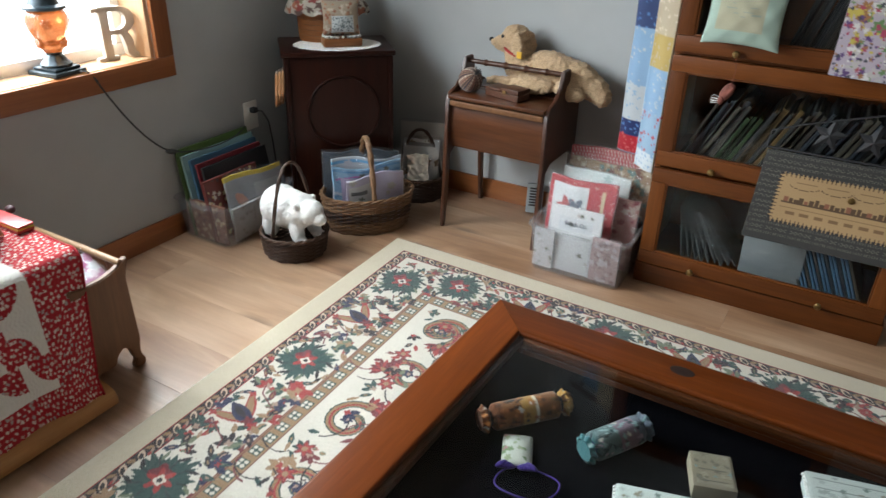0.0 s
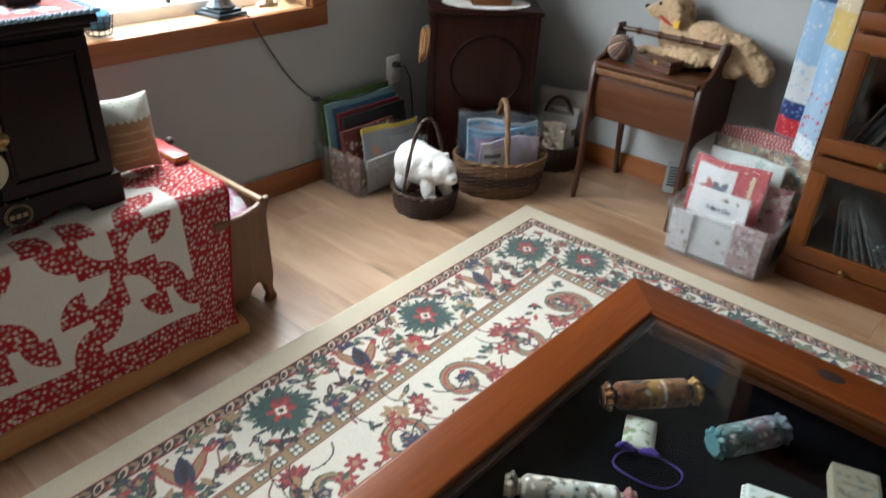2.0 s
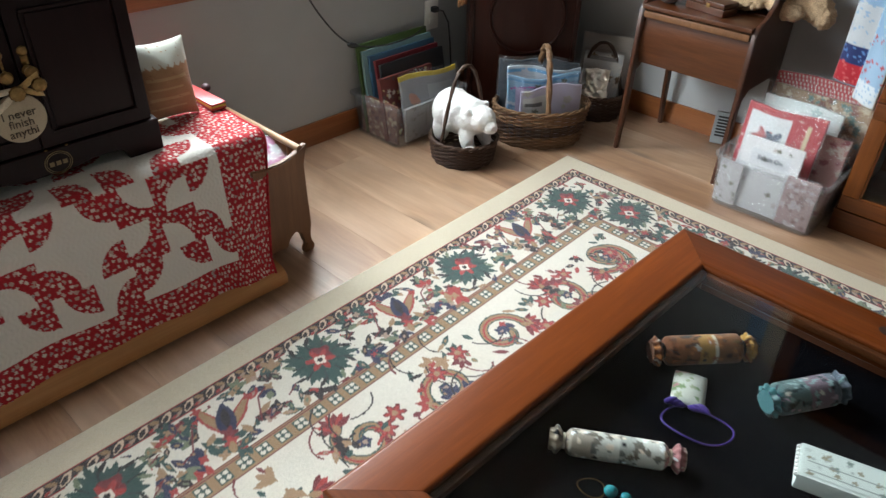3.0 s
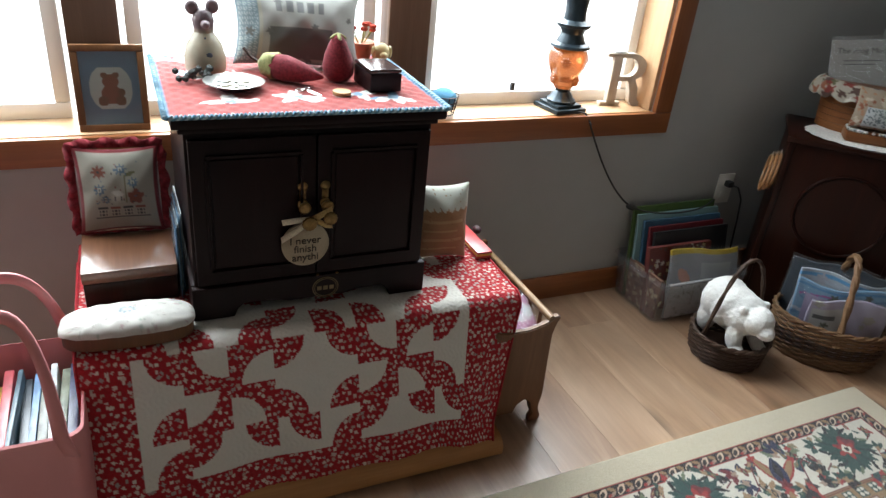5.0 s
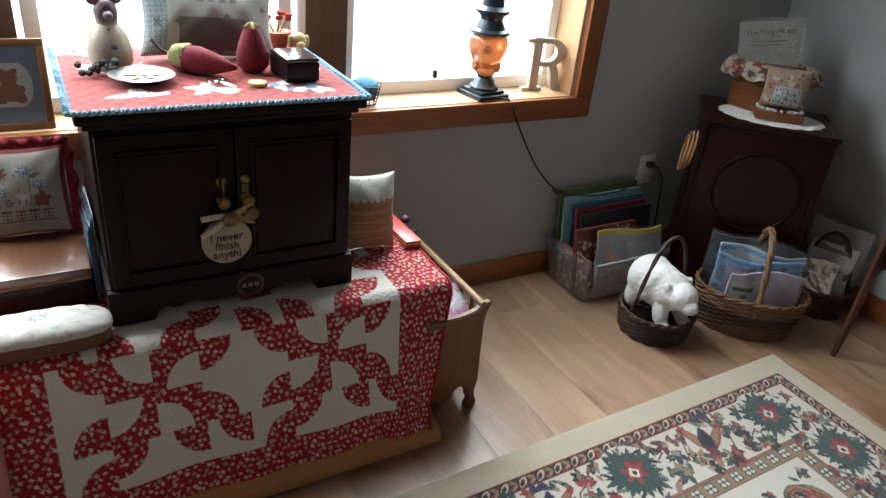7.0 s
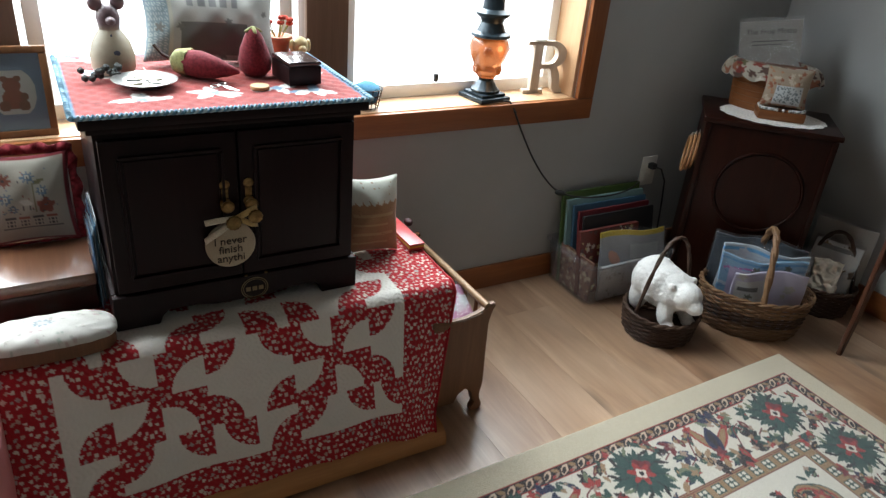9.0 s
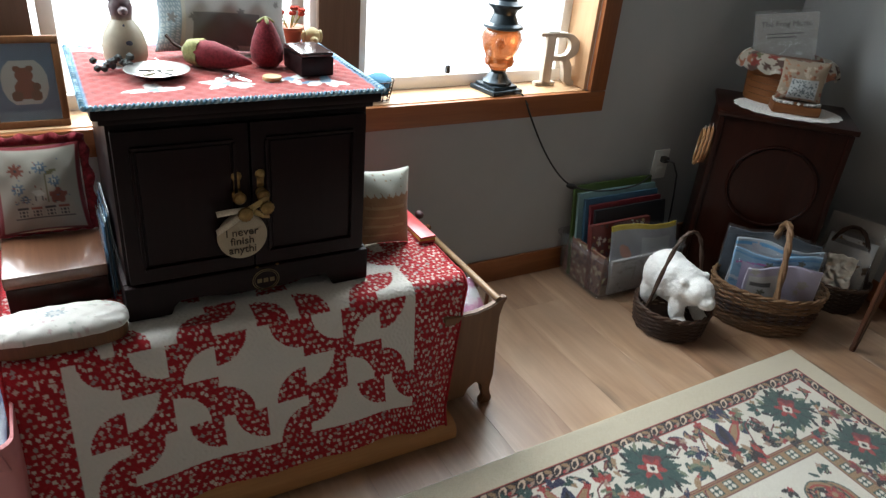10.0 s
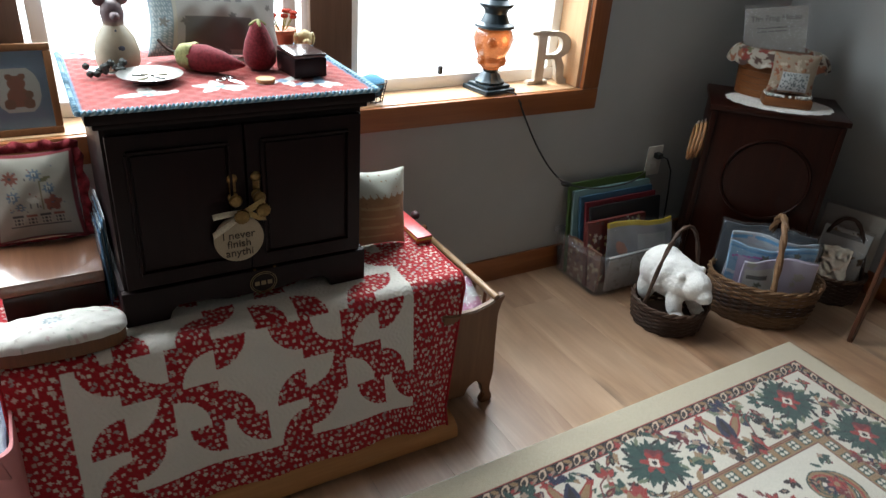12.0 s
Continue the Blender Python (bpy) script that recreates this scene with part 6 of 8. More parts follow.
# ---- sewing cabinet with a carrying bar ----
def sewing_cabinet():
    th = thing("sewing_cabinet", pose(0.505, 4.45, 0), "walnut sewing cabinet with lift lids and carrying bar", "sewing cabinet")
    W = 0.192
    for s in (-1, 1):
        out = [(-0.178, 0), (-0.160, 0), (-0.138, 0.16), (-0.130, 0.30), (-0.09, 0.325), (0.09, 0.325), (0.130, 0.30), (0.138, 0.16), (0.160, 0), (0.178, 0), (0.168, 0.16), (0.162, 0.34), (0.158, 0.52), (0.140, 0.545),
               (0.085, 0.56), (0.045, 0.60), (0.028, 0.655), (-0.028, 0.655), (-0.045, 0.60), (-0.085, 0.56), (-0.140, 0.545), (-0.158, 0.52), (-0.162, 0.34), (-0.168, 0.16)]
        bm = BM()
        a = s * W
        m = pose(0, 0, 0, 0, 0, 90)
        prism(bm, out, min(-a, -a - s * 0.016), max(-a, -a - s * 0.016), m)
        bmesh.ops.bevel(bm, geom=bm.edges[:], offset=0.003, segments=2, affect="EDGES")
        part("end_panel", bm, M_WALNUTV, th)
    for s in (-1, 1):
        bm = BM()
        n = 8
        for k in range(n):
            t0, t1 = k / n, (k + 1) / n
            z0, z1 = 0.335 + 0.19 * t0, 0.335 + 0.19 * t1
            y0, y1 = 0.128 + 0.014 * math.sin(math.pi * t0), 0.128 + 0.014 * math.sin(math.pi * t1)
            vs = [bm.verts.new(p) for p in ((-W, s * y0, z0), (W, s * y0, z0), (W, s * y1, z1), (-W, s * y1, z1))]
            bm.faces.new(vs)
        bmesh.ops.remove_doubles(bm, verts=bm.verts[:], dist=1e-5)
        bmesh.ops.solidify(bm, geom=bm.faces[:], thickness=0.008)
        part("front_panel", bm, M_WALNUT, th)
        bm = BM()
        box(bm, -W - 0.001, W + 0.001, *sorted((s * 0.022, s * 0.166)), 0.527, 0.541, 0.004)
        lid = part("lid", bm, M_WALNUT, th)
        bm = BM()
        box(bm, -W + 0.004, W - 0.004, *sorted((s * 0.140, s * 0.160)), 0.498, 0.520, 0.004)
        part("moulding", bm, M_OAK, lid)
    bm = BM()
    box(bm, -W, W, -0.0215, 0.0215, 0.520, 0.538, 0.002)
    part("centre_strip", bm, M_WALNUT, th)
    bm = BM()
    box(bm, -W, W, -0.125, 0.125, 0.330, 0.338)
    part("bottom", bm, M_WALNUT, th)
    bm = BM()
    prof = []
    for k in range(41):
        x = -W - 0.014 + (2 * W + 0.028) * k / 40
        u = abs(k - 20) / 20
        r = 0.0105 - 0.002 * u
        if k % 8 in (0,):
            r += 0.004
        if k in (0, 40):
            r = 0.013
        prof.append((r, x))
    lathe(bm, prof, 14, Matrix.Translation((0, 0, 0.637)) @ pose(0, 0, 0, 0, 90, 0))
    part("carrying_bar", bm, M_WALNUTV, th, "turned carrying bar")
    for s in (-1, 1):
        for y in (-0.169, 0.169):
            bm = BM()
            lathe(bm, [(0.009, 0), (0.010, 0.012), (0.0085, 0.02)], 10, Matrix.Translation((s * (W + 0.008), y, 0)))
            part("foot", bm, M_WALNUTV, th)


sewing_cabinet()


def on_sewing_cabinet():
    # small hinged box
    th = thing("trinket_box", pose(0.525, 4.375, 0.542, 0, 0, -14), "dark wooden box with two lids, on the sewing cabinet", "box")
    bm = BM()
    box(bm, -0.092, 0.062, -0.036, 0.036, 0, 0.024, 0.003)
    part("body", bm, M_WALNUTV, th)
    for lid0, lid1, rise in ((-0.093, -0.021, 0.0), (-0.019, 0.063, 0.008)):
        bm = BM()
        box(bm, lid0, lid1, -0.037, 0.037, 0.0255, 0.034 + rise, 0.004)
        part("lid", bm, M_WALNUTV, th)
    bm = BM()
    box(bm, -0.008, 0.008, -0.039, -0.0365, 0.020, 0.034, 0.001)
    part("clasp", bm, M_BRASS, th)
    # striped pieced ball with a tuft
    cv = Canvas(0.26, 0.13, 0.003, (0.22, 0.13, 0.09))
    for k in range(26):
        c = [(0.03, 0.03, 0.045), (0.42, 0.34, 0.27), (0.14, 0.05, 0.04), (0.05, 0.035, 0.03)][k % 4]
        cv.rect(k * 0.01, 0, k * 0.01 + 0.005, 0.13, c)
    for k in range(13):
        cv.rect(0, k * 0.01, 0.26, k * 0.01 + 0.003, (0.10, 0.055, 0.045))
    r = 0.046
    ob = cv.sheet("pieced_ball", lambda x, y: (r * np.cos(x / 0.26 * 2 * np.pi) * np.sin(y / 0.13 * np.pi), r * np.sin(x / 0.26 * 2 * np.pi) * np.sin(y / 0.13 * np.pi), r * np.cos(y / 0.13 * np.pi)), M_DYE)
    ob.matrix_basis = pose(0.362, 4.365, 0.541 + r, 30, 40, 10)
    tagged(ob, "brown striped fabric ball on the sewing cabinet", "pincushion")
    bm = BM()
    rg = random.Random(4)
    for k in range(16):
        a = rg.uniform(0, 6.28)
        tube(bm, [(0, 0, r - 0.003), (0.008 * math.cos(a), 0.008 * math.sin(a), r + 0.010), (0.020 * math.cos(a), 0.020 * math.sin(a), r + 0.014)], 0.0012, 4)
    part("tuft", bm, M_BLACKM, ob, "dark thread tuft")
    # plush dog lying along the back of the cabinet
    N = (0, 0, 0)
    blobs = [((0.0, 0, 0.062), (0.10, 0.062, 0.062), (0, 6, 0)), ((0.10, 0, 0.082), (0.11, 0.062, 0.056), (0, 8, 0)), ((0.195, 0.005, 0.064), (0.085, 0.056, 0.052), (0, 20, 0)), ((0.258, 0.005, 0.034), (0.052, 0.046, 0.044), (0, 30, 0)), ((0.290, 0.0, 0.012), (0.032, 0.036, 0.036), N),
             ((-0.048, 0, 0.108), (0.050, 0.050, 0.055), (0, -20, 0)), ((-0.062, 0, 0.166), (0.053, 0.052, 0.048), N), ((-0.118, -0.004, 0.146), (0.044, 0.028, 0.023), (0, -8, 0)), ((-0.095, 0, 0.134), (0.044, 0.034, 0.022), N),
             ((-0.026, -0.048, 0.148), (0.025, 0.015, 0.045), (0, -14, 0)), ((-0.030, 0.048, 0.148), (0.025, 0.015, 0.045), (0, -14, 0)),
             ((-0.06, -0.075, 0.022), (0.075, 0.026, 0.021), N), ((0.05, -0.068, 0.030), (0.09, 0.038, 0.032), N), ((0.19, -0.055, 0.025), (0.06, 0.032, 0.030), (0, 12, 0))]
    dog = plush("toy_dog", pose(0.520, 4.545, 0.546, 0, 0, -4) @ Matrix.Scale(1.06, 4), blobs, M_GOLD, "golden plush puppy lying on the sewing cabinet", 0.0055, 0.015)
    for c, r_, mt, nm in (((-0.160, -0.007, 0.152), (0.009, 0.011, 0.008), M_RUBBER, "nose"), ((-0.092, -0.047, 0.176), (0.006, 0.004, 0.0065), M_RUBBER, "eye"), ((-0.100, 0.044, 0.176), (0.006, 0.004, 0.0065), M_RUBBER, "eye")):
        bm = BM()
        ball(bm, c, r_, 2)
        part(nm, bm, mt, dog)
    bm = BM()
    tube(bm, [(-0.048 + 0.052 * math.cos(a), 0.050 * math.sin(a), 0.120 - 0.018 * math.cos(a)) for a in (2 * math.pi * i / 24 for i in range(24))], 0.005, 6, True)
    part("collar", bm, cloth("red_collar", (0.30, 0.03, 0.03)), dog, "red ribbon collar")
    bm = BM()
    box(bm, -0.020, 0.000, -0.069, -0.067, 0.112, 0.136, 0.001)
    part("ear_tag", bm, paint("yellow_tag", (0.65, 0.36, 0.03), 0.4), dog, "yellow ear tag")


on_sewing_cabinet()


def small_heater():
    th = thing("plug_in_monitor", pose(0.572, 4.590, 0.0, -10, 0, 18), "small white box with a dark grille leaning at the baseboard", "device")
    bm = BM()
    box(bm, -0.034, 0.034, 0, 0.022, 0.004, 0.128, 0.004)
    part("body", bm, paint("grey_case", (0.33, 0.36, 0.37), 0.4), th)
    for k in range(7):
        bm = BM()
        box(bm, -0.022, 0.022, -0.0025, 0.0005, 0.034 + 0.012 * k, 0.041 + 0.012 * k, 0.001)
        part("grille_bar", bm, M_RUBBER, th)


small_heater()


# ---- radio cabinet ----
RAD = pose(-0.262, 4.034, 0, 0, 0, 44)
RH, RW, RDP = 0.661, 0.424, 0.300


def radio():
    th = thing("speaker_cabinet", RAD, "dark mahogany speaker cabinet with a round grille ring", "cabinet")
    bm = BM()
    box(bm, 0.006, RW - 0.006, 0.006, RDP, 0.03, RH - 0.02, 0.004)
    part("body", bm, M_MAHOG, th)
    bm = BM()
    box(bm, -0.006, RW + 0.006, -0.006, RDP + 0.002, RH - 0.0195, RH, 0.006)
    part("top_board", bm, M_MAHOG, th)
    bm = BM()
    box(bm, -0.002, RW + 0.002, -0.002, RDP, 0.0, 0.0295, 0.004)
    part("plinth", bm, M_MAHOG, th)
    bm = BM()
    c = (RW * 0.53, 0.004, 0.425)
    tube(bm, [(c[0] + 0.140 * math.cos(a), c[1], c[2] + 0.140 * math.sin(a)) for a in (2 * math.pi * i / 64 for i in range(64))], 0.0055, 8, True)
    part("grille_ring", bm, M_MAHOG, th, "turned ring moulding")
    bm = BM()
    lathe(bm, [(0.0001, 0.0), (0.133, 0.0), (0.133, 0.003), (0.0001, 0.003)], 48, Matrix.Translation((c[0], 0.0055, c[2])) @ pose(0, 0, 0, 90))
    part("grille_panel", bm, M_MAHOG, th)
    for x in (0.004, RW - 0.022):
        bm = BM()
        box(bm, x, x + 0.018, 0.000, 0.0065, 0.032, RH - 0.021, 0.003)
        part("corner_strip", bm, M_MAHOG, th)
    # embroidery hoops hung on its side
    hoop_w = wood("hoop_wood", (0.28, 0.12, 0.05), (0.48, 0.25, 0.11), 0.35, 2, 1.0, 0.4)
    for k in range(3):
        bm = BM()
        tube(bm, [(0, 0.062 * math.cos(a), 0.062 * math.sin(a)) for a in (2 * math.pi * i / 40 for i in range(40))], 0.0052, 6, True)
        hp = solid("embroidery_hoop", bm, hoop_w, "wooden embroidery hoop hung on the cabinet's side", "hoop", m=RAD @ pose(-0.006 - 0.012 * k, 0.072, 0.515 - 0.006 * k, 0, 4, 0), group="hoops")
        bm = BM()
        box(bm, -0.004, 0.004, -0.006, 0.006, 0.060, 0.078, 0.0015)
        part("clamp_screw", bm, paint("steel", (0.6, 0.6, 0.6), 0.25, metal=1.0), hp, "bright metal clamp screw")


radio()


def on_radio():
    top = RH
    # crocheted mat with a scalloped edge
    bm = BM()
    rings = [(0.0001, 0.0), (0.5, 0.0), (0.85, 0.0003), (1.0, 0.0)]
    lathe(bm, [(r, z) for r, z in rings], 72, Matrix.Diagonal((0.168, 0.118, 1, 1)), 1.0, lambda a, z: 1.0 + 0.028 * abs(math.sin(9 * a)))
    ob = solid("doily", bm, M_LACE, "white crocheted mat on the cabinet top", "doily", m=pose(-0.190, 4.275, top + 0.002, 0, 0, 44))
    md = ob.modifiers.new("thickness", "SOLIDIFY")
    md.thickness, md.offset = 0.002, 1
    # splint basket with a floral liner
    honey = wood("honey_splint", (0.13, 0.042, 0.012), (0.26, 0.10, 0.032), 0.45, 0, 2.0)
    th = thing("lined_basket", pose(-0.268, 4.318, top + 0.0045, 0, 0, 30), "honey splint basket with a floral cloth liner", "basket", "baskets")
    a, b, h = 0.128, 0.078, 0.145
    for k in range(7):
        bm = BM()
        z0 = 0.004 + k * h / 7
        lathe(bm, [(a * (0.90 + 0.012 * k), z0), (a * (0.912 + 0.012 * k), z0 + h / 14), (a * (0.90 + 0.012 * (k + 1)), z0 + h / 7 - 0.001)], 40, None, b / a, lambda an, z, k=k: 1 + 0.012 * math.sin(20 * an + math.pi * k))
        part("splint_band", bm, honey, th)
    bm = BM()
    lathe(bm, [(0.0001, 0), (a * 0.9, 0), (a * 0.9, 0.004), (0.0001, 0.004)], 32, None, b / a)
    part("base", bm, honey, th)
    cv = Canvas(0.7, 0.075, 0.004, (0.40, 0.36, 0.30))
    floral(cv, random.Random(6), 70, 0.014, [(0.22, 0.05, 0.04), (0.10, 0.06, 0.05), (0.30, 0.12, 0.07), (0.14, 0.14, 0.08), (0.6, 0.55, 0.48)])

    def skirt(x, y):
        an = x / 0.7 * 2 * np.pi
        d = y / 0.075
        r = 1.0 + 0.30 * np.sin(np.clip(d * 1.4, 0, 1.6)) * 0.9 + 0.06 * np.sin(an * 15) * d
        return a * r * np.cos(an), b * r * np.sin(an) * 1.05, h + 0.018 - 0.055 * d ** 1.6 + 0.006 * np.sin(an * 15 + 1) * d
    ob = cv.sheet("cloth_liner", skirt, M_DYE)
    ob.parent = th
    ob["label"] = "floral cloth liner"
    # leaflet in a sleeve, standing in the basket
    lf = packet("motto_leaflet", pose(-0.285, 4.350, top + 0.03, -8, -10, 49), 0.200, 0.265, 0.006, (0.32, 0.31, 0.29), "leaflet headed The Frog Motto in a clear sleeve", "leaflet", None, 17, True)
    part("title", letters("The Frog Motto", 0.025), paint("title_ink", (0.03, 0.03, 0.03), 0.6), lf)
    lf.children[-1].location = (0.0, -0.0025, 0.230)
    for k in range(2):
        bm = BM()
        box(bm, -0.06, 0.055 - 0.02 * k, -0.0022, -0.0014, 0.197 - 0.012 * k, 0.200 - 0.012 * k)
        part("text_line", bm, paint("text_ink", (0.08, 0.08, 0.08), 0.6), lf)
    # little tray with a stuffed house cushion
    th = thing("cushion_tray", pose(-0.158, 4.262, top + 0.0045, 0, 0, 48), "small honey wood tray with a stitched cushion", "tray")
    out = [(0.074, 0.038), (-0.074, 0.038), (-0.074, -0.038), (0.074, -0.038)]
    bm = BM()
    box(bm, -0.076, 0.076, -0.040, 0.040, 0, 0.034, 0.010)
    part("tray_body", bm, honey, th)
    bm = BM()
    for k in range(72):
        an = 2 * math.pi * k / 72
        ball(bm, (0.070 * math.copysign(abs(math.cos(an)) ** 0.5, math.cos(an)), 0.036 * math.copysign(abs(math.sin(an)) ** 0.5, math.sin(an)), 0.038), 0.006, 1)
    part("lace_trim", bm, cloth("speckled_lace", (0.42, 0.42, 0.40), 0.6, 90), th, "speckled lace trim")

    def face(cv, rng):
        floral(cv, rng, 60, 0.006, [(0.38, 0.20, 0.12), (0.50, 0.42, 0.33), (0.26, 0.10, 0.06)])
        cv.rect(cv.w * 0.22, cv.h * 0.42, cv.w * 0.84, cv.h * 0.92, (0.50, 0.54, 0.55))
        for _ in range(90):
            cv.polar(rng.uniform(0.25, 0.8) * cv.w, rng.uniform(0.46, 0.88) * cv.h, 0.0028, (0.16, 0.19, 0.20))
    cu = cushion("stitched_cushion", pose(-0.158, 4.262, top + 0.0405, -4, 0, 48), 0.148, 0.135, 0.055, (0.34, 0.27, 0.20), "tan floral cushion with a speckled label, in a tray", None, 8, face)


on_radio()


# ---- outlet, lamp and cord ----
def outlet():
    th = thing("wall_outlet", pose(WALL_X, 4.088, 0.308), "ivory wall outlet with a black plug", "outlet")
    bm = BM()
    box(bm, 0, 0.006, -0.037, 0.037, 0, 0.116, 0.002)
    part("cover_plate", bm, M_PLATE, th)
    for z in (0.034, 0.082):
        bm = BM()
        box(bm, 0.006, 0.0085, -0.016, 0.016, z - 0.014, z + 0.014, 0.001)
        part("socket", bm, M_PLATE, th)
    bm = BM()
    box(bm, 0.0085, 0.034, -0.012, 0.014, 0.072, 0.094, 0.005)
    plug = part("plug", bm, M_RUBBER, th, "black plug")
    bm = BM()
    tube(bm, [(0.032, 0.004, 0.083), (0.05, 0.02, 0.078), (0.056, 0.045, 0.03), (0.05, 0.065, -0.06), (0.045, 0.08, -0.16), (0.04, 0.09, -0.25), (0.04, 0.09, -0.303)], 0.0034, 7)
    part("cord", bm, M_RUBBER, plug)


outlet()


def lamp():
    LX, LY, Z = -0.572, 3.345, SILL + 0.0045
    dark = paint("verdigris_bronze", (0.022, 0.034, 0.042), 0.35, 0.3, 30, metal=0.5)
    th = thing("table_lamp", pose(LX, LY, Z, 0, 0, 8), "lit lamp with an amber glass font and dark bronze mounts", "lamp")
    bm = BM()
    box(bm, -0.06, 0.06, -0.06, 0.06, 0, 0.014, 0.004)
    box(bm, -0.048, 0.048, -0.048, 0.048, 0.014, 0.024, 0.004)
    part("base_plate", bm, dark, th)
    bm = BM()
    lathe(bm, [(0.044, 0.024), (0.046, 0.032), (0.036, 0.040), (0.030, 0.052), (0.022, 0.060), (0.026, 0.068)], 28, None, 1.0, lambda a, z: 1 + 0.05 * math.cos(10 * a))
    part("pedestal", bm, dark, th)
    glow = Mat("lit_amber_glass", 0.2)
    glow.color(glow.ramp(glow.noise(40), (0.3, (0.30, 0.09, 0.03)), (0.7, (0.52, 0.20, 0.08))))
    glow.set(Transmission_Weight=0.6, Emission_Color=(1.0, 0.34, 0.08, 1), Emission_Strength=0.10)
    bm = BM()
    prof = [(0.026, 0.068), (0.035, 0.080), (0.033, 0.092), (0.044, 0.110), (0.055, 0.135), (0.060, 0.160), (0.056, 0.182), (0.048, 0.192)]
    lathe(bm, prof, 32, None, 1.0, lambda a, z: 1 + 0.04 * math.cos(6 * a))
    part("amber_font", bm, glow.m, th, "glowing amber glass")
    for k in range(6):
        an = math.pi / 3 * k + 0.3
        bm = BM()
        zc, rc = (0.158, 0.060) if k % 2 else (0.098, 0.040)
        for j in range(7):
            aa = 2 * math.pi * j / 6
            q = (0, 0) if j == 6 else (0.010 * math.cos(aa), 0.010 * math.sin(aa))
            ball(bm, (rc * math.cos(an) - q[0] * math.sin(an), rc * math.sin(an) + q[0] * math.cos(an), zc + q[1]), 0.0075, 2)
        part("glass_blossom", bm, glow.m, th)
    bm = BM()
    lathe(bm, [(0.046, 0.192), (0.062, 0.196), (0.060, 0.204), (0.045, 0.210), (0.040, 0.222), (0.034, 0.236), (0.038, 0.248), (0.052, 0.258), (0.054, 0.266), (0.040, 0.272), (0.034, 0.276), (0.032, 0.300), (0.036, 0.345), (0.040, 0.352), (0.034, 0.358)], 32)
    part("collar", bm, dark, th, "dark bronze collar")
    bm = BM()
    lathe(bm, [(0.031, 0.358), (0.031, 0.455), (0.024, 0.462), (0.0001, 0.460)], 28)
    part("chimney", bm, glow.m, th, "amber glass chimney")
    bm = BM()
    pts = [(0.055, 0.02, 0.006), (0.075, 0.045, 0.004), (0.092, 0.062, -0.03)]
    tube(bm, pts, 0.003, 7)
    part("cord_end", bm, M_RUBBER, th)
    bulb = new("lamp_bulb", bpy.data.lights.new("lamp_bulb", "POINT"))
    bulb.data.energy, bulb.data.color, bulb.data.shadow_soft_size = 0.25, (1.0, 0.5, 0.2), 0.02
    bulb.matrix_basis = pose(LX + 0.085, LY + 0.01, Z + 0.17)
    # the cord runs down the wall to the folders
    bm = BM()
    way = [(-0.490, 3.412, 0.655), (-0.489, 3.44, 0.60), (-0.489, 3.50, 0.50), (-0.487, 3.56, 0.42), (-0.475, 3.615, 0.362), (-0.445, 3.66, 0.345), (-0.425, 3.72, 0.338), (-0.41, 3.80, 0.338), (-0.41, 3.90, 0.345), (-0.45, 3.99, 0.352), (-0.49, 4.03, 0.335), (-0.500, 4.04, 0.20)]
    fine = []
    for a, b in zip(way, way[1:]):
        fine += [Vector(a).lerp(Vector(b), i / 4) for i in range(4)]
    fine.append(Vector(way[-1]))
    for _ in range(3):
        fine = [fine[0]] + [(fine[i - 1] + fine[i] * 2 + fine[i + 1]) / 4 for i in range(1, len(fine) - 1)] + [fine[-1]]
    tube(bm, fine, 0.003, 7)
    cord = solid("lamp_cord", bm, M_RUBBER, "black lamp cord running down the wall to the tote", "cord")
    bm = BM()
    ball(bm, (-0.462, 3.635, 0.352), (0.012, 0.030, 0.010), 3, pose(0, 0, 0, -18, 0, 10))
    part("inline_switch", bm, M_RUBBER, cord, "inline rocker switch")


lamp()


def letter_r():
    grey = wood("limed_wood", (0.38, 0.32, 0.25), (0.56, 0.50, 0.42), 0.55, 2, 1.5)
    bm = BM()
    T = 0.011
    box(bm, -T, T, -0.046, -0.020, 0.0, 0.172, 0.0015)
    for z0, z1 in ((0.0, 0.013), (0.159, 0.172)):
        box(bm, -T, T, -0.066, -0.005, z0, z1, 0.0015)
    n = 20
    for k in range(n):          # the bowl
        a0, a1 = -math.pi / 2 + math.pi * k / n, -math.pi / 2 + math.pi * (k + 1) / n
        q = []
        for a, ro, ri in ((a0, 1, 0), (a1, 1, 0)):
            q.append([(0.006 + 0.050 * math.cos(a), 0.127 + 0.045 * math.sin(a)), (0.003 + 0.026 * math.cos(a), 0.127 + 0.030 * math.sin(a))])
        prism(bm, [q[0][0], q[1][0], q[1][1], q[0][1]], -T, T, pose(0, 0, 0, 0, 0, 90))
    box(bm, -T, T, -0.021, 0.008, 0.157, 0.172)
    box(bm, -T, T, -0.021, 0.008, 0.082, 0.097)
    leg = [(0.004, 0.09), (0.030, 0.088), (0.042, 0.06), (0.045, 0.025), (0.052, 0.014), (0.060, 0.018), (0.062, 0.030), (0.068, 0.030), (0.068, 0.012), (0.056, 0.0), (0.036, 0.0), (0.022, 0.014), (0.018, 0.05), (0.012, 0.074)]
    prism(bm, leg, -T, T, pose(0, 0, 0, 0, 0, 90))
    solid("letter_r", bm, grey, "limed wood letter R standing on the sill", "letter", m=pose(-0.588, 3.588, SILL + 0.0045, 0, 0, -6) @ Matrix.Diagonal((1, 1.22, 1.0, 1)))


letter_r()


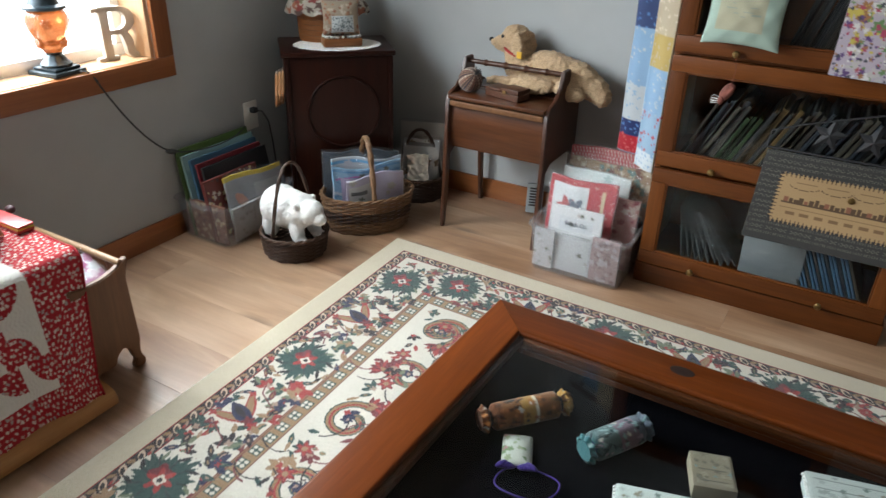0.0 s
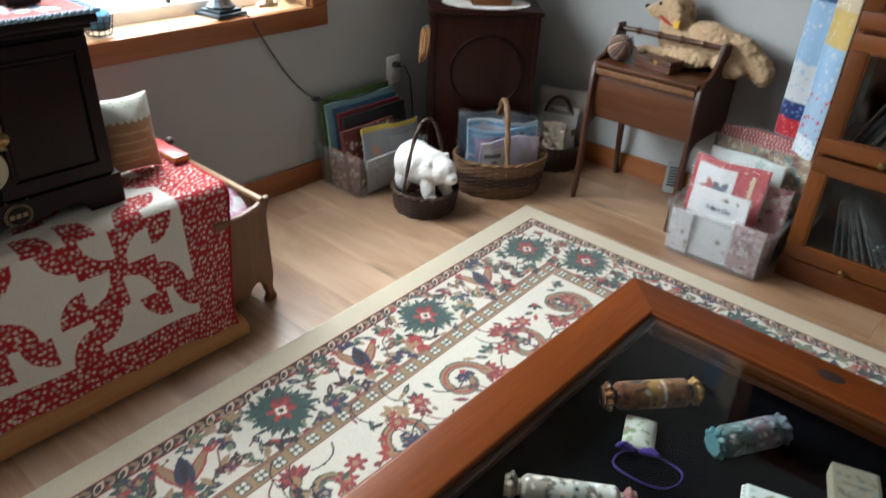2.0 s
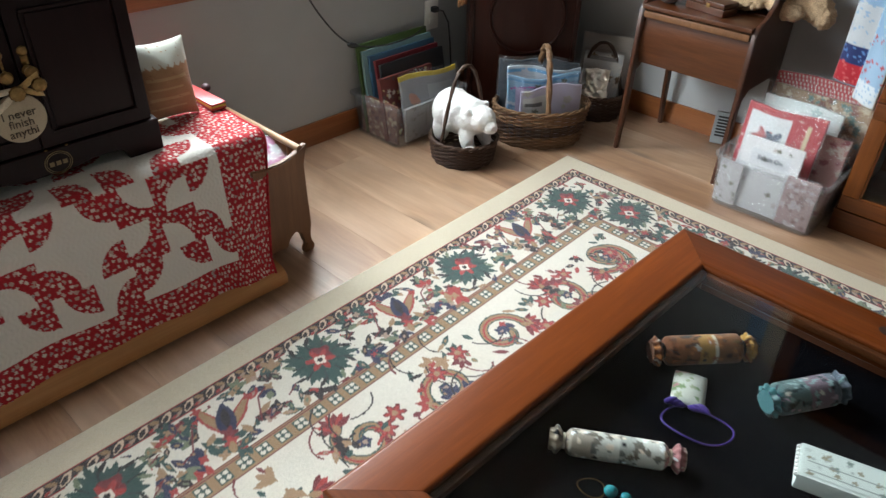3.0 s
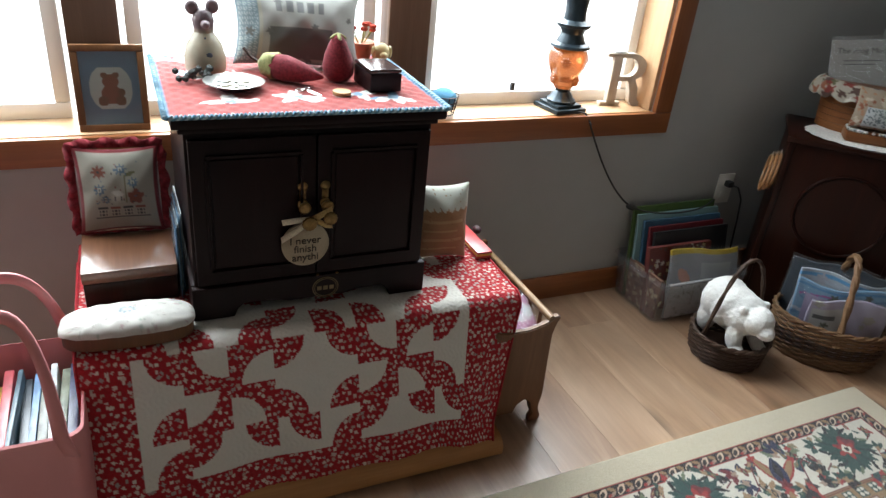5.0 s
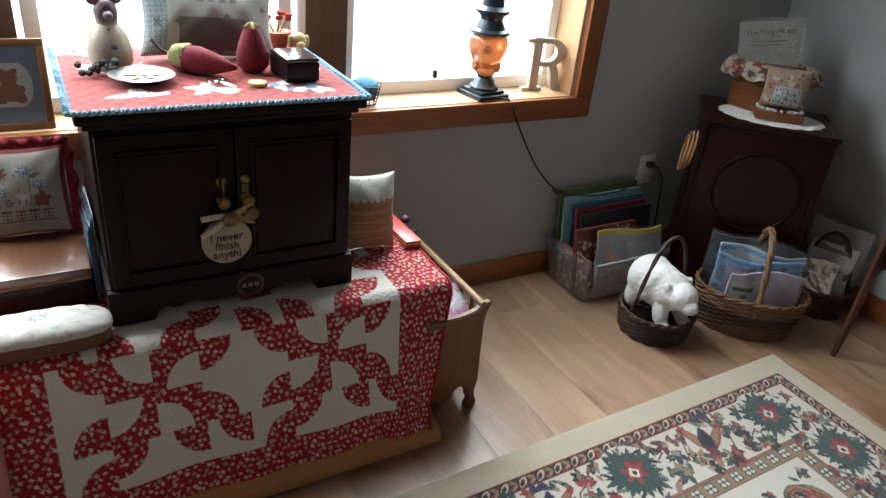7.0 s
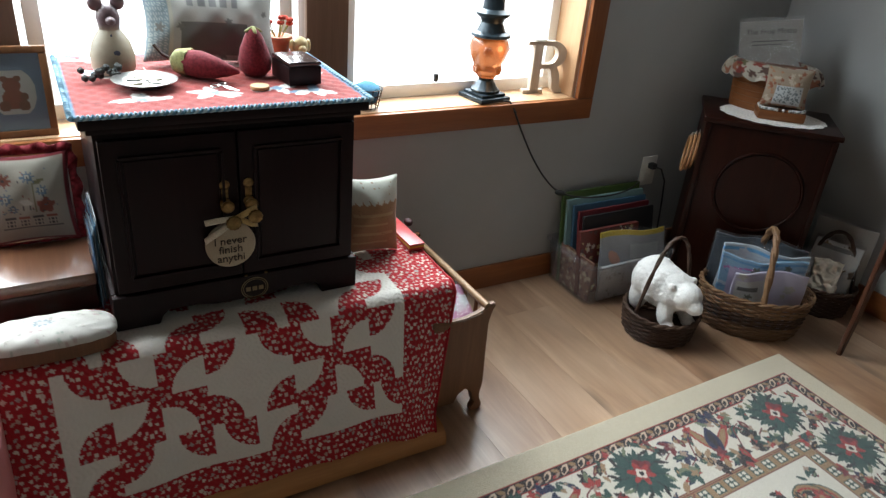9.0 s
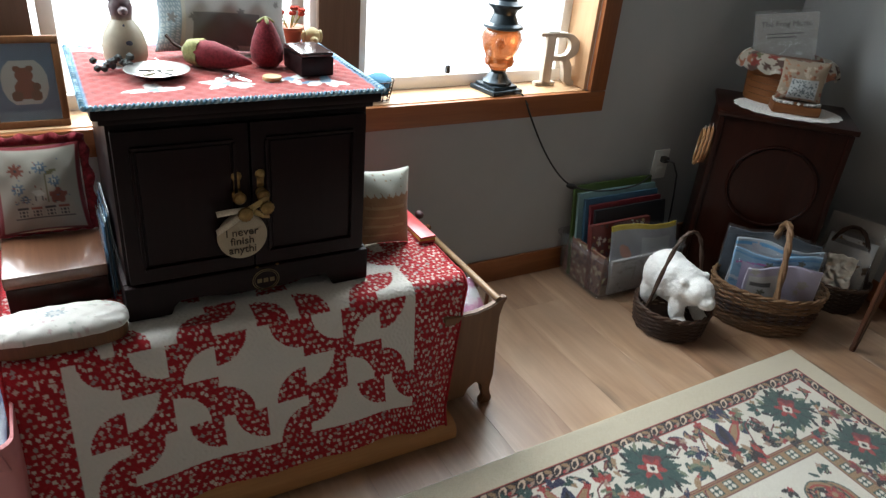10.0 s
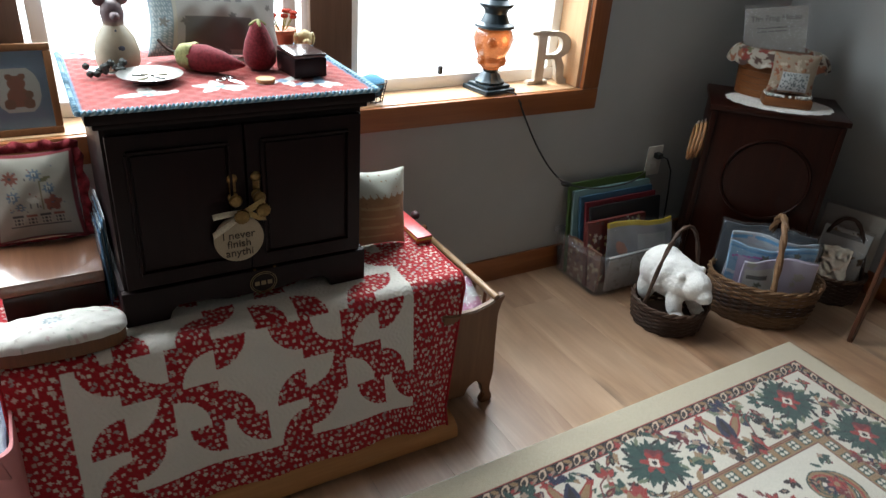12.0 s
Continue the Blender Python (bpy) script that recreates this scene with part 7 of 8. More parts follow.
def sill_things():
    # dark candlestick behind the cabinet
    bm = BM()
    lathe(bm, [(0.04, 0), (0.042, 0.012), (0.016, 0.03), (0.012, 0.12), (0.018, 0.2), (0.012, 0.28), (0.016, 0.36), (0.030, 0.42), (0.028, 0.50), (0.0001, 0.50)], 22)
    solid("candlestick", bm, paint("dark_teal_metal", (0.018, 0.03, 0.036), 0.4, metal=0.3), "dark turned candlestick on the sill", "candlestick", m=pose(-0.575, 2.425, SILL + 0.0045))
    # wire basket with blue cloth
    th = thing("wire_basket", pose(-0.560, 2.93, SILL + 0.0045), "small wire basket holding blue yarn, on the sill", "basket")
    for k in range(4):
        bm = BM()
        r, z = 0.034 + 0.004 * k, 0.006 + 0.018 * k
        tube(bm, [(r * math.cos(a), r * math.sin(a), z) for a in (2 * math.pi * i / 24 for i in range(24))], 0.0016, 5, True)
        part("wire_ring", bm, M_WICKER, th)
    bm = BM()
    for i in range(14):
        a = 2 * math.pi * i / 14
        tube(bm, [(0.034 * math.cos(a), 0.034 * math.sin(a), 0.003), (0.046 * math.cos(a), 0.046 * math.sin(a), 0.062)], 0.0013, 5)
    part("uprights", bm, M_WICKER, th)
    bm = BM()
    ball(bm, (0, 0, 0.045), (0.040, 0.040, 0.034), 3)
    rough_up(bm, 0.006, 40)
    part("yarn", bm, cloth("blue_yarn", (0.08, 0.22, 0.34)), th, "blue yarn")
    # framed picture, its bear a plain shape
    th = thing("picture_frame", pose(-0.530, 2.052, SILL + 0.0045, -4, 0, 90), "brown frame, blue mat, oval picture, leaning on the sill", "picture frame")
    W, H, b = 0.158, 0.205, 0.016
    for q in ((-W / 2, W / 2, 0, b), (-W / 2, W / 2, H - b, H), (-W / 2, -W / 2 + b, b + 0.0004, H - b - 0.0004), (W / 2 - b, W / 2, b + 0.0004, H - b - 0.0004)):
        bm = BM()
        box(bm, q[0], q[1], -0.004, 0.012, q[2], q[3], 0.003)
        part("frame_bar", bm, M_OAK, th)
    cv = Canvas(W - 2 * b, H - 2 * b, 0.002, (0.21, 0.27, 0.36))
    cx, cy = cv.w / 2, cv.h / 2
    cv.polar(cx, cy, 0.047, (0.62, 0.60, 0.55), 0, 0, 0, 1.25)
    for dx, dy, r in ((0, -0.016, 0.018), (0, 0.015, 0.023), (-0.019, 0.030, 0.012), (0.019, 0.030, 0.012), (-0.013, -0.031, 0.007), (0.013, -0.031, 0.007), (0.022, 0.010, 0.009)):
        cv.polar(cx + dx, cy + dy, r, (0.34 - 4 * abs(dx), 0.12, 0.07))
    ob = cv.sheet("mat_and_picture", lambda x, y: (x - cv.w / 2, 0.003 + 0 * x, H - b - y), M_PRINT)
    ob.parent = th
    bm = BM()
    box(bm, -W / 2 + b, W / 2 - b, 0.0, 0.0012, b, H - b)
    part("glass", bm, M_CASEGLASS, th)
    bm = BM()
    box(bm, -W / 2 + 0.004, W / 2 - 0.004, 0.0045, 0.0075, 0.004, H - 0.004)
    part("backing", bm, M_WALNUT, th)


sill_things()


# ---- things on the quilt ----
Q = 0.4105


def on_chest():
    th = thing("writing_box", pose(-0.278, 2.05, Q), "old brown wooden box with a worn shiny lid", "box")
    bm = BM()
    box(bm, -0.122, 0.122, -0.094, 0.094, 0, 0.058, 0.004)
    part("body", bm, M_MAHOG, th)
    bm = BM()
    box(bm, -0.125, 0.125, -0.096, 0.096, 0.0595, 0.088, 0.005)
    part("lid", bm, wood("worn_walnut", (0.085, 0.035, 0.018), (0.19, 0.085, 0.045), 0.28, 0, 0.8, 0.4), th, "worn shiny lid")

    def sampler(cv, rng):
        edge = (cv.X < 0.010) | (cv.X > cv.w - 0.010) | (cv.Y < 0.006) | (cv.Y > cv.h - 0.006)
        dark, slate, rust, moss = (0.06, 0.055, 0.055), (0.09, 0.13, 0.17), (0.20, 0.07, 0.05), (0.13, 0.12, 0.06)
        for x, y, r, c in ((0.050, 0.052, 0.013, rust), (0.098, 0.046, 0.011, slate), (0.048, 0.094, 0.011, slate), (0.124, 0.080, 0.010, slate), (0.060, 0.118, 0.008, slate)):
            cv.polar(x, y, r, c, 8, 0.32, 0.3)          # eight-pointed stars with pale hearts
            cv.rect(x - r * 0.42, y - r * 0.42, x + r * 0.42, y + r * 0.42, (0.36, 0.34, 0.29) if c == slate else rust)
            cv.polar(x, y, r * 0.22, dark)
        cv.leaf(0.088, 0.104, 0.014, 0.008, 0.3, (0.40, 0.38, 0.33))      # a small sheep
        for dx in (0.080, 0.093):
            cv.rect(dx, 0.110, dx + 0.003, 0.122, dark)
        cv.rect(0.106, 0.062, 0.108, 0.128, moss)
        cv.leaf(0.118, 0.058, 0.016, 0.005, -0.4, moss)
        cv.polar(0.128, 0.114, 0.017, rust, 5, 0.18, 1.0)
        for k in range(4):                               # a row of houses with windows
            x0, x1 = 0.040 + 0.028 * k, 0.064 + 0.028 * k
            cv.rect(x0, 0.142, x1, 0.162, (0.33, 0.30, 0.25))
            cv.rect(x0, 0.136, x1, 0.143, rust if k % 2 else dark)
            for i in range(3):
                for j in range(2):
                    cv.rect(x0 + 0.003 + 0.007 * i, 0.145 + 0.009 * j, x0 + 0.0065 + 0.007 * i, 0.151 + 0.009 * j, dark)
        cv.rect(0.036, 0.1625, 0.156, 0.1645, dark)
        for _ in range(30):
            cv.polar(rng.uniform(0.03, 0.155), rng.uniform(0.03, 0.13), 0.0018, rng.choice((dark, slate, rust)))
        cv.C[edge] = (0.17, 0.018, 0.024)
    cushion("sampler_cushion", pose(-0.330, 2.045, Q + 0.090, -14, 0, 88), 0.182, 0.200, 0.075, (0.30, 0.28, 0.235), "stitched sampler cushion with a red print border and frill", cloth("red_frill", (0.19, 0.018, 0.025), 0.3, 120), 4, sampler)

    # blue leaflets wedged beside the cabinet
    for k in range(4):
        packet("blue_leaflet", pose(-0.13 - 0.012 * k, 2.150 + 0.0045 * k, Q + 0.001, 0, -9 + 1.5 * k, 0) @ pose(-0.125, 0, 0), 0.20, 0.165 + 0.006 * k, 0.002, ((0.13, 0.26, 0.42), (0.40, 0.46, 0.50), (0.16, 0.33, 0.50), (0.50, 0.54, 0.56))[k],
               "thin blue leaflet wedged beside the cabinet", "leaflet", None, k, True, "leaflets by the cabinet")

    # oval box with a padded floral lid
    th = thing("oval_box", pose(-0.040, 2.038, Q, 0, 0, 88), "oval wooden box with a padded white floral lid", "box")
    bm = BM()
    lathe(bm, [(0.0001, 0), (0.122, 0), (0.124, 0.003), (0.124, 0.030), (0.0001, 0.030)], 56, None, 0.42, lambda a, z: (abs(math.cos(a)) ** 3.2 + abs(math.sin(a)) ** 3.2) ** (-1 / 3.2))
    part("bentwood_body", bm, M_OAK, th)
    cv = Canvas(0.26, 0.12, 0.0024, (0.60, 0.585, 0.54))
    rng = random.Random(14)
    floral(cv, rng, 70, 0.0035, [(0.46, 0.44, 0.40), (0.50, 0.40, 0.38), (0.42, 0.46, 0.40)])
    cv.polar(0.13, 0.055, 0.019, (0.30, 0.36, 0.38), 10, 0.2, 0, 0.6)
    cv.polar(0.13, 0.055, 0.012, (0.52, 0.52, 0.50), 8, 0.2, 0, 0.6)

    def pad(x, y):
        u, v = (x - 0.13) / 0.13, (y - 0.06) / 0.06
        # square sheet pressed into an oval
        m = np.maximum(np.abs(u), np.abs(v)) + 1e-9
        n = np.power(np.power(np.abs(u), 3.2) + np.power(np.abs(v), 3.2), 1 / 3.2) + 1e-9
        k = m / n
        d = np.clip(m, 0, 1)
        return u * k * 0.128, -v * k * 0.055, 0.031 + 0.026 * np.sqrt(np.clip(1 - d ** 3.5, 0, 1)) + 0.0012 * np.sin(u * 17) * np.sin(v * 9)
    ob = cv.sheet("padded_lid", pad, M_DYE)
    ob.parent = th
    ob["label"] = "padded white floral lid"

    # small tan cushion beside the cabinet
    def tan(cv, rng):
        cv.C[:] = (0.33, 0.19, 0.10)
        cv.rect(0, 0, cv.w, cv.h * 0.26, (0.52, 0.53, 0.46))
        for k in range(9):
            cv.polar(cv.w * k / 8, cv.h * 0.26, 0.009, (0.52, 0.53, 0.46))
        for k in range(4):
            cv.rect(cv.w * 0.14, cv.h * (0.42 + 0.13 * k), cv.w * (0.86 - 0.1 * (k % 2)), cv.h * (0.455 + 0.13 * k), (0.42, 0.28, 0.15))
        floral(cv, rng, 60, 0.002, [(0.26, 0.14, 0.07), (0.38, 0.23, 0.12)])
    cushion("tan_cushion", pose(-0.190, 2.787, Q, -8, 0, 84), 0.155, 0.205, 0.105, (0.33, 0.19, 0.10), "tan stitched cushion with a pale green top", None, 6, tan)

    # magazines under it
    for k, c in enumerate(((0.42, 0.04, 0.03), (0.52, 0.36, 0.03), (0.45, 0.05, 0.05))):
        bm = BM()
        box(bm, -0.105, 0.105, -0.022, 0.022, 0, 0.0055, 0.001)
        solid("magazine", bm, paint("magazine_cover", c, 0.35, 0.1), "thin red or yellow magazine lying on the quilt", "magazine", m=pose(-0.262, 2.914 - 0.003 * k, Q + 0.0008 + 0.0064 * k, 0, 0, -3 + 2 * k), group="magazines on the quilt")
    # small dark clip on the rail end
    bm = BM()
    ball(bm, (0, 0, 0.012), (0.016, 0.012, 0.012), 2)
    solid("pin_ball", bm, paint("dark_plum", (0.05, 0.015, 0.02), 0.5), "small dark plum ball on the quilt's corner", "pincushion", m=pose(-0.30, 2.955, 0.409))


on_chest()


def door_tag():
    th = thing("door_ornament", pose(-0.040, 2.418, 0.578), "round stitched ornament with ribbon bow, hung on cabinet knobs", "ornament")
    bm = BM()
    lathe(bm, [(0.0001, -0.006), (0.047, -0.006), (0.051, -0.003), (0.051, 0.003), (0.047, 0.006), (0.0001, 0.0065)], 40, pose(0.004, -0.018, 0, 0, 90, 0))
    disc = part("disc", bm, cloth("linen", (0.42, 0.35, 0.25), 0.12), th, "tan linen disc")
    ink = paint("brown_thread", (0.06, 0.045, 0.03), 0.8)
    for k, words in enumerate(("I never", "finish", "anythi")):
        bm = letters(words, 0.024)
        bmesh.ops.transform(bm, matrix=pose(0.0125, -0.020, 0.012 - 0.020 * k, 0, 0, 90), verts=bm.verts[:])
        part("stitched_words", bm, ink, disc)
    rib = cloth("gold_ribbon", (0.46, 0.32, 0.13), 0.15, 300, 0.5, 0.2)
    pale = cloth("cream_ribbon", (0.58, 0.52, 0.40), 0.12, 300, 0.5, 0.2)

    def band(pts, w, mt, nm):
        bm = BM()
        a = [bm.verts.new((p[0], p[1], p[2] + w / 2)) for p in pts]
        b = [bm.verts.new((p[0] + 0.002, p[1] + 0.002, p[2] - w / 2)) for p in pts]
        for i in range(len(pts) - 1):
            bm.faces.new((a[i], a[i + 1], b[i + 1], b[i]))
        ob = part(nm, bm, mt, th)
        md = ob.modifiers.new("thickness", "SOLIDIFY")
        md.thickness = 0.0012
    band([(0.014, -0.01, 0.062), (0.018, -0.045, 0.064), (0.014, -0.070, 0.060)], 0.012, pale, "ribbon_tail")
    band([(0.014, -0.01, 0.060), (0.018, -0.040, 0.040), (0.012, -0.072, 0.018)], 0.013, pale, "ribbon_tail")
    band([(0.014, -0.01, 0.060), (0.024, 0.015, 0.078), (0.018, 0.035, 0.084)], 0.013, rib, "bow_loop")
    band([(0.014, -0.005, 0.062), (0.024, 0.018, 0.052), (0.014, 0.036, 0.044)], 0.014, rib, "bow_loop")
    for y, z, r in ((-0.014, 0.058, 0.016), (0.030, 0.066, 0.015)):
        bm = BM()
        lathe(bm, [(0.0001, 0.008), (r * 0.5, 0.007), (r * 0.9, 0.004), (r, 0.0), (r * 0.9, -0.002), (0.0001, -0.003)], 24, pose(0.026, y, z, 0, 90, 0), 1.0, lambda a, q: 1 + 0.05 * math.cos(12 * a))
        part("button", bm, M_BRASS, th, "embossed brass button")


door_tag()


def on_cabinet():
    T = CAB_TOP + 0.0075
    # pewter plate with small findings
    pew = paint("pewter", (0.42, 0.42, 0.40), 0.28, 0.15, 40, metal=1.0)
    th = thing("pewter_plate", pose(-0.215, 2.292, T), "pewter plate with a glass lid and small findings", "plate")
    bm = BM()
    lathe(bm, [(0.0001, 0.0), (0.036, 0.0), (0.040, 0.003), (0.061, 0.013), (0.063, 0.015), (0.060, 0.0155), (0.038, 0.006), (0.0001, 0.004)], 40)
    part("dish", bm, pew, th)
    for k in range(7):
        bm = BM()
        a = k * 0.9
        box(bm, -0.012, 0.012, -0.004, 0.004, 0, 0.004, 0.001, pose(0.022 * math.cos(a), 0.022 * math.sin(a), 0.0065 + 0.001 * (k % 3), 8 * (k % 3), 0, 50 * k))
        part("finding", bm, pew if k % 2 else M_CREAM, th)
    bm = BM()
    lathe(bm, [(0.005, 0.008), (0.003, 0.016), (0.008, 0.026), (0.005, 0.034), (0.0001, 0.036)], 14)
    part("knob", bm, M_CASEGLASS, th)

    # mouse figure, one plain shape
    N = (0, 0, 0)
    bm = BM()
    lathe(bm, [(0.0001, 0), (0.038, 0.0), (0.043, 0.012), (0.044, 0.035), (0.037, 0.062), (0.026, 0.080), (0.020, 0.088), (0.021, 0.098), (0.023, 0.112), (0.019, 0.128), (0.010, 0.136), (0.0001, 0.138)], 28)
    ball(bm, (-0.002, -0.021, 0.138), (0.009, 0.014, 0.015), 3)
    ball(bm, (-0.002, 0.021, 0.140), (0.009, 0.014, 0.015), 3)
    ball(bm, (0.024, 0.0, 0.108), (0.014, 0.010, 0.009), 2)
    gl = Mat("two_tone_glaze", 0.45)
    sep = gl.n("ShaderNodeSeparateXYZ", Vector=gl.co)
    low = gl.ramp(gl.noise(16), (0.3, (0.30, 0.26, 0.19)), (0.7, (0.46, 0.41, 0.30)))
    high = gl.ramp(gl.noise(40), (0.3, (0.10, 0.065, 0.075)), (0.7, (0.20, 0.14, 0.145)))
    gl.color(gl.mix(gl.ramp(sep.outputs[2], (0.086, (0, 0, 0)), (0.100, (1, 1, 1))), low, high))
    body = solid("mouse_figure", bm, gl.m, "cream mouse-shaped ceramic figure on the runner", "figurine", m=pose(-0.335, 2.250, T, 0, 0, 4))
    bm = BM()
    for k in range(14):
        a = k * 0.7
        ball(bm, (0.030 + 0.012 * math.cos(a), 0.035 + 0.012 * math.sin(a) if k % 2 else -0.005 + 0.02 * math.sin(a), 0.008 + 0.006 * (k % 4)), 0.008, 1)
    solid("pine_cone_sprig", bm, paint("dark_cones", (0.03, 0.035, 0.03), 0.7, 0.4, 40), "cluster of small dark cones on the runner", "sprig", m=pose(-0.300, 2.205, T))
    for z, yy in ((0.074, 0), (0.045, 0.004), (0.02, 0.004)):
        bm = BM()
        ball(bm, (-0.335 + 0.036 - (0.014 if z > 0.06 else 0), 2.250 + yy, T + z), (0.006, 0.010, 0.009), 2)
        solid("blue_button", bm, paint("slate_glaze", (0.05, 0.06, 0.09), 0.4), "slate blue glazed heart on a figure", "decoration", group="hearts on the figure")

    # long sampler cushion
    def grey(cv, rng):
        cv.rect(0, 0, 0.056, cv.h, (0.20, 0.27, 0.30))
        for i in range(4):
            for j in range(19):
                cv.polar(0.008 + i * 0.011, 0.006 + j * 0.011, 0.0042, (0.42, 0.48, 0.48), 0, 0)
                cv.polar(0.008 + i * 0.011, 0.006 + j * 0.011, 0.0022, (0.20, 0.27, 0.30), 0, 0)
        cv.rect(0.050, 0, 0.058, cv.h, (0.42, 0.40, 0.33))
        cv.rect(0.075, cv.h * 0.52, cv.w - 0.07, cv.h * 0.95, (0.14, 0.14, 0.13))
        for k in range(5):
            cv.rect(0.09 + 0.026 * k, 0.024, 0.106 + 0.026 * k, 0.052, (0.17, 0.17, 0.17))
        floral(cv, rng, 10, 0.008, [(0.16, 0.16, 0.15)])
    cushion("long_cushion", pose(-0.372, 2.462, T, -20, 3, 88), 0.300, 0.172, 0.095, (0.36, 0.36, 0.33), "grey stitched sampler cushion with a blue lace edge", None, 7, grey)

    # felt aubergine and pear
    plum = cloth("plum_felt", (0.16, 0.018, 0.025), 0.25, 200, 0.85, 0.5)
    leaf = cloth("olive_felt", (0.26, 0.26, 0.11), 0.2, 200)
    th = thing("felt_aubergine", pose(-0.250, 2.420, T + 0.026, 0, 4, -4) @ Matrix.Scale(1.22, 4), "plum felt aubergine with an olive cap, on the runner", "pincushion")
    bm = BM()
    lathe(bm, [(0.0001, -0.06), (0.010, -0.056), (0.022, -0.035), (0.024, -0.01), (0.018, 0.02), (0.010, 0.045), (0.003, 0.062), (0.0001, 0.064)], 20, pose(0, 0, 0, 0, 90, 52))
    part("fruit", bm, plum, th)
    bm = BM()
    lathe(bm, [(0.006, -0.066), (0.020, -0.055), (0.0245, -0.036), (0.0235, -0.030)], 20, pose(0, 0, 0, 0, 90, 52), 1.0, lambda a, z: 1 + (0.10 * math.cos(5 * a) if z > -0.05 else 0))
    cap = part("leaf_cap", bm, leaf, th, "olive felt cap")
    bm = BM()
    tube(bm, [pose(0, 0, 0, 0, 90, 52) @ Vector(p) for p in ((0, 0, -0.062), (-0.006, 0, -0.082), (-0.020, 0, -0.098))], 0.003, 6)
    part("stem", bm, M_WICKER, cap)
    th = thing("felt_pear", pose(-0.258, 2.527, T) @ Matrix.Scale(1.08, 4), "plum felt pear pincushion on the runner", "pincushion")
    bm = BM()
    lathe(bm, [(0.0001, 0), (0.020, 0.0), (0.031, 0.012), (0.033, 0.030), (0.028, 0.052), (0.019, 0.074), (0.010, 0.090), (0.0001, 0.095)], 24, pose(0, 0, 0, 0, -5, 0))
    part("fruit", bm, plum, th)
    bm = BM()
    for k in range(4):
        ball(bm, (0.008 * math.cos(k * 1.57) - 0.006, 0.008 * math.sin(k * 1.57), 0.090), (0.012, 0.004, 0.003), 2, pose(0, 0, 0, 0, 30, 90 * k))
    part("leaf_cap", bm, leaf, th)

    # black box with a pale lid
    th = thing("small_black_box", pose(-0.205, 2.602, T, 0, 0, 4), "small black lacquered box with a glossy lid", "box")
    bm = BM()
    box(bm, -0.05, 0.05, -0.037, 0.037, 0, 0.040, 0.003)
    part("body", bm, M_DARK, th)
    bm = BM()
    box(bm, -0.050, 0.050, -0.037, 0.037, 0.041, 0.050, 0.004)
    part("lid", bm, paint("lacquered_lid", (0.035, 0.022, 0.020), 0.16), th, "dark glossy lid")

    # loose bits: thimble, scissors, wooden disc
    th = thing("embroidery_scissors", pose(-0.165, 2.435, T + 0.001, 0, 0, 30), "small steel embroidery scissors on the runner", "scissors")
    steel = paint("bright_steel", (0.6, 0.6, 0.6), 0.25, metal=1.0)
    for s in (-1, 1):
        bm = BM()
        tube(bm, [(0.0, 0.0, 0.003), (0.012, s * 0.003, 0.003), (0.042, s * 0.001, 0.003)], [0.003, 0.0026, 0.0008], 6)
        tube(bm, [(-0.014 + 0.009 * math.cos(a), s * 0.010 + 0.008 * math.sin(a), 0.003) for a in (2 * math.pi * i / 16 for i in range(16))], 0.0018, 6, True)
        part("blade_and_bow", bm, steel, th)
    bm = BM()
    lathe(bm, [(0.0001, 0), (0.019, 0), (0.020, 0.003), (0.019, 0.007), (0.0001, 0.008)], 26)
    solid("wooden_disc", bm, wood("tan_wood", (0.42, 0.26, 0.11), (0.56, 0.38, 0.18), 0.5, 0), "small tan wooden thread disc on the runner", "thread winder", m=pose(-0.150, 2.505, T))

    # pot of red blossoms and a dog-head figure at the back
    th = thing("flower_pot", pose(-0.455, 2.640, T), "small terracotta trough with red felt blossoms", "flower pot")
    bm = BM()
    lathe(bm, [(0.0001, 0), (0.024, 0), (0.032, 0.035), (0.036, 0.035), (0.036, 0.043), (0.030, 0.043), (0.0001, 0.038)], 22)
    part("pot", bm, paint("terracotta", (0.36, 0.11, 0.05), 0.7, 0.2), th)
    rg = random.Random(3)
    for k in range(7):
        a = rg.uniform(0, 6.28)
        e = (0.024 * math.cos(a), 0.030 * math.sin(a), 0.075 + rg.uniform(-0.012, 0.02))
        bm = BM()
        tube(bm, [(0.3 * e[0], 0.3 * e[1], 0.04), e], 0.0016, 5)
        stem = part("stem", bm, leaf, th)
        bm = BM()
        for j in range(5):
            ball(bm, (e[0] + 0.005 * math.cos(j * 1.26), e[1] + 0.005 * math.sin(j * 1.26), e[2]), 0.0055, 1)
        part("blossom", bm, cloth("red_felt", (0.34, 0.04, 0.02)), stem)
    bm = BM()
    ball(bm, (0, 0, 0.026), (0.020, 0.021, 0.022), 3)
    ball(bm, (0.018, 0, 0.020), (0.012, 0.011, 0.010), 2)
    ball(bm, (0.002, -0.021, 0.026), (0.009, 0.006, 0.016), 2)
    ball(bm, (0.002, 0.021, 0.026), (0.009, 0.006, 0.016), 2)
    ball(bm, (-0.01, 0, 0.006), (0.018, 0.016, 0.008), 2)
    solid("puppy_figure", bm, paint("tan_resin", (0.42, 0.32, 0.14), 0.5, 0.25, 30), "small tan puppy-head resin figure on the runner", "figurine", m=pose(-0.415, 2.682, T))


on_cabinet()


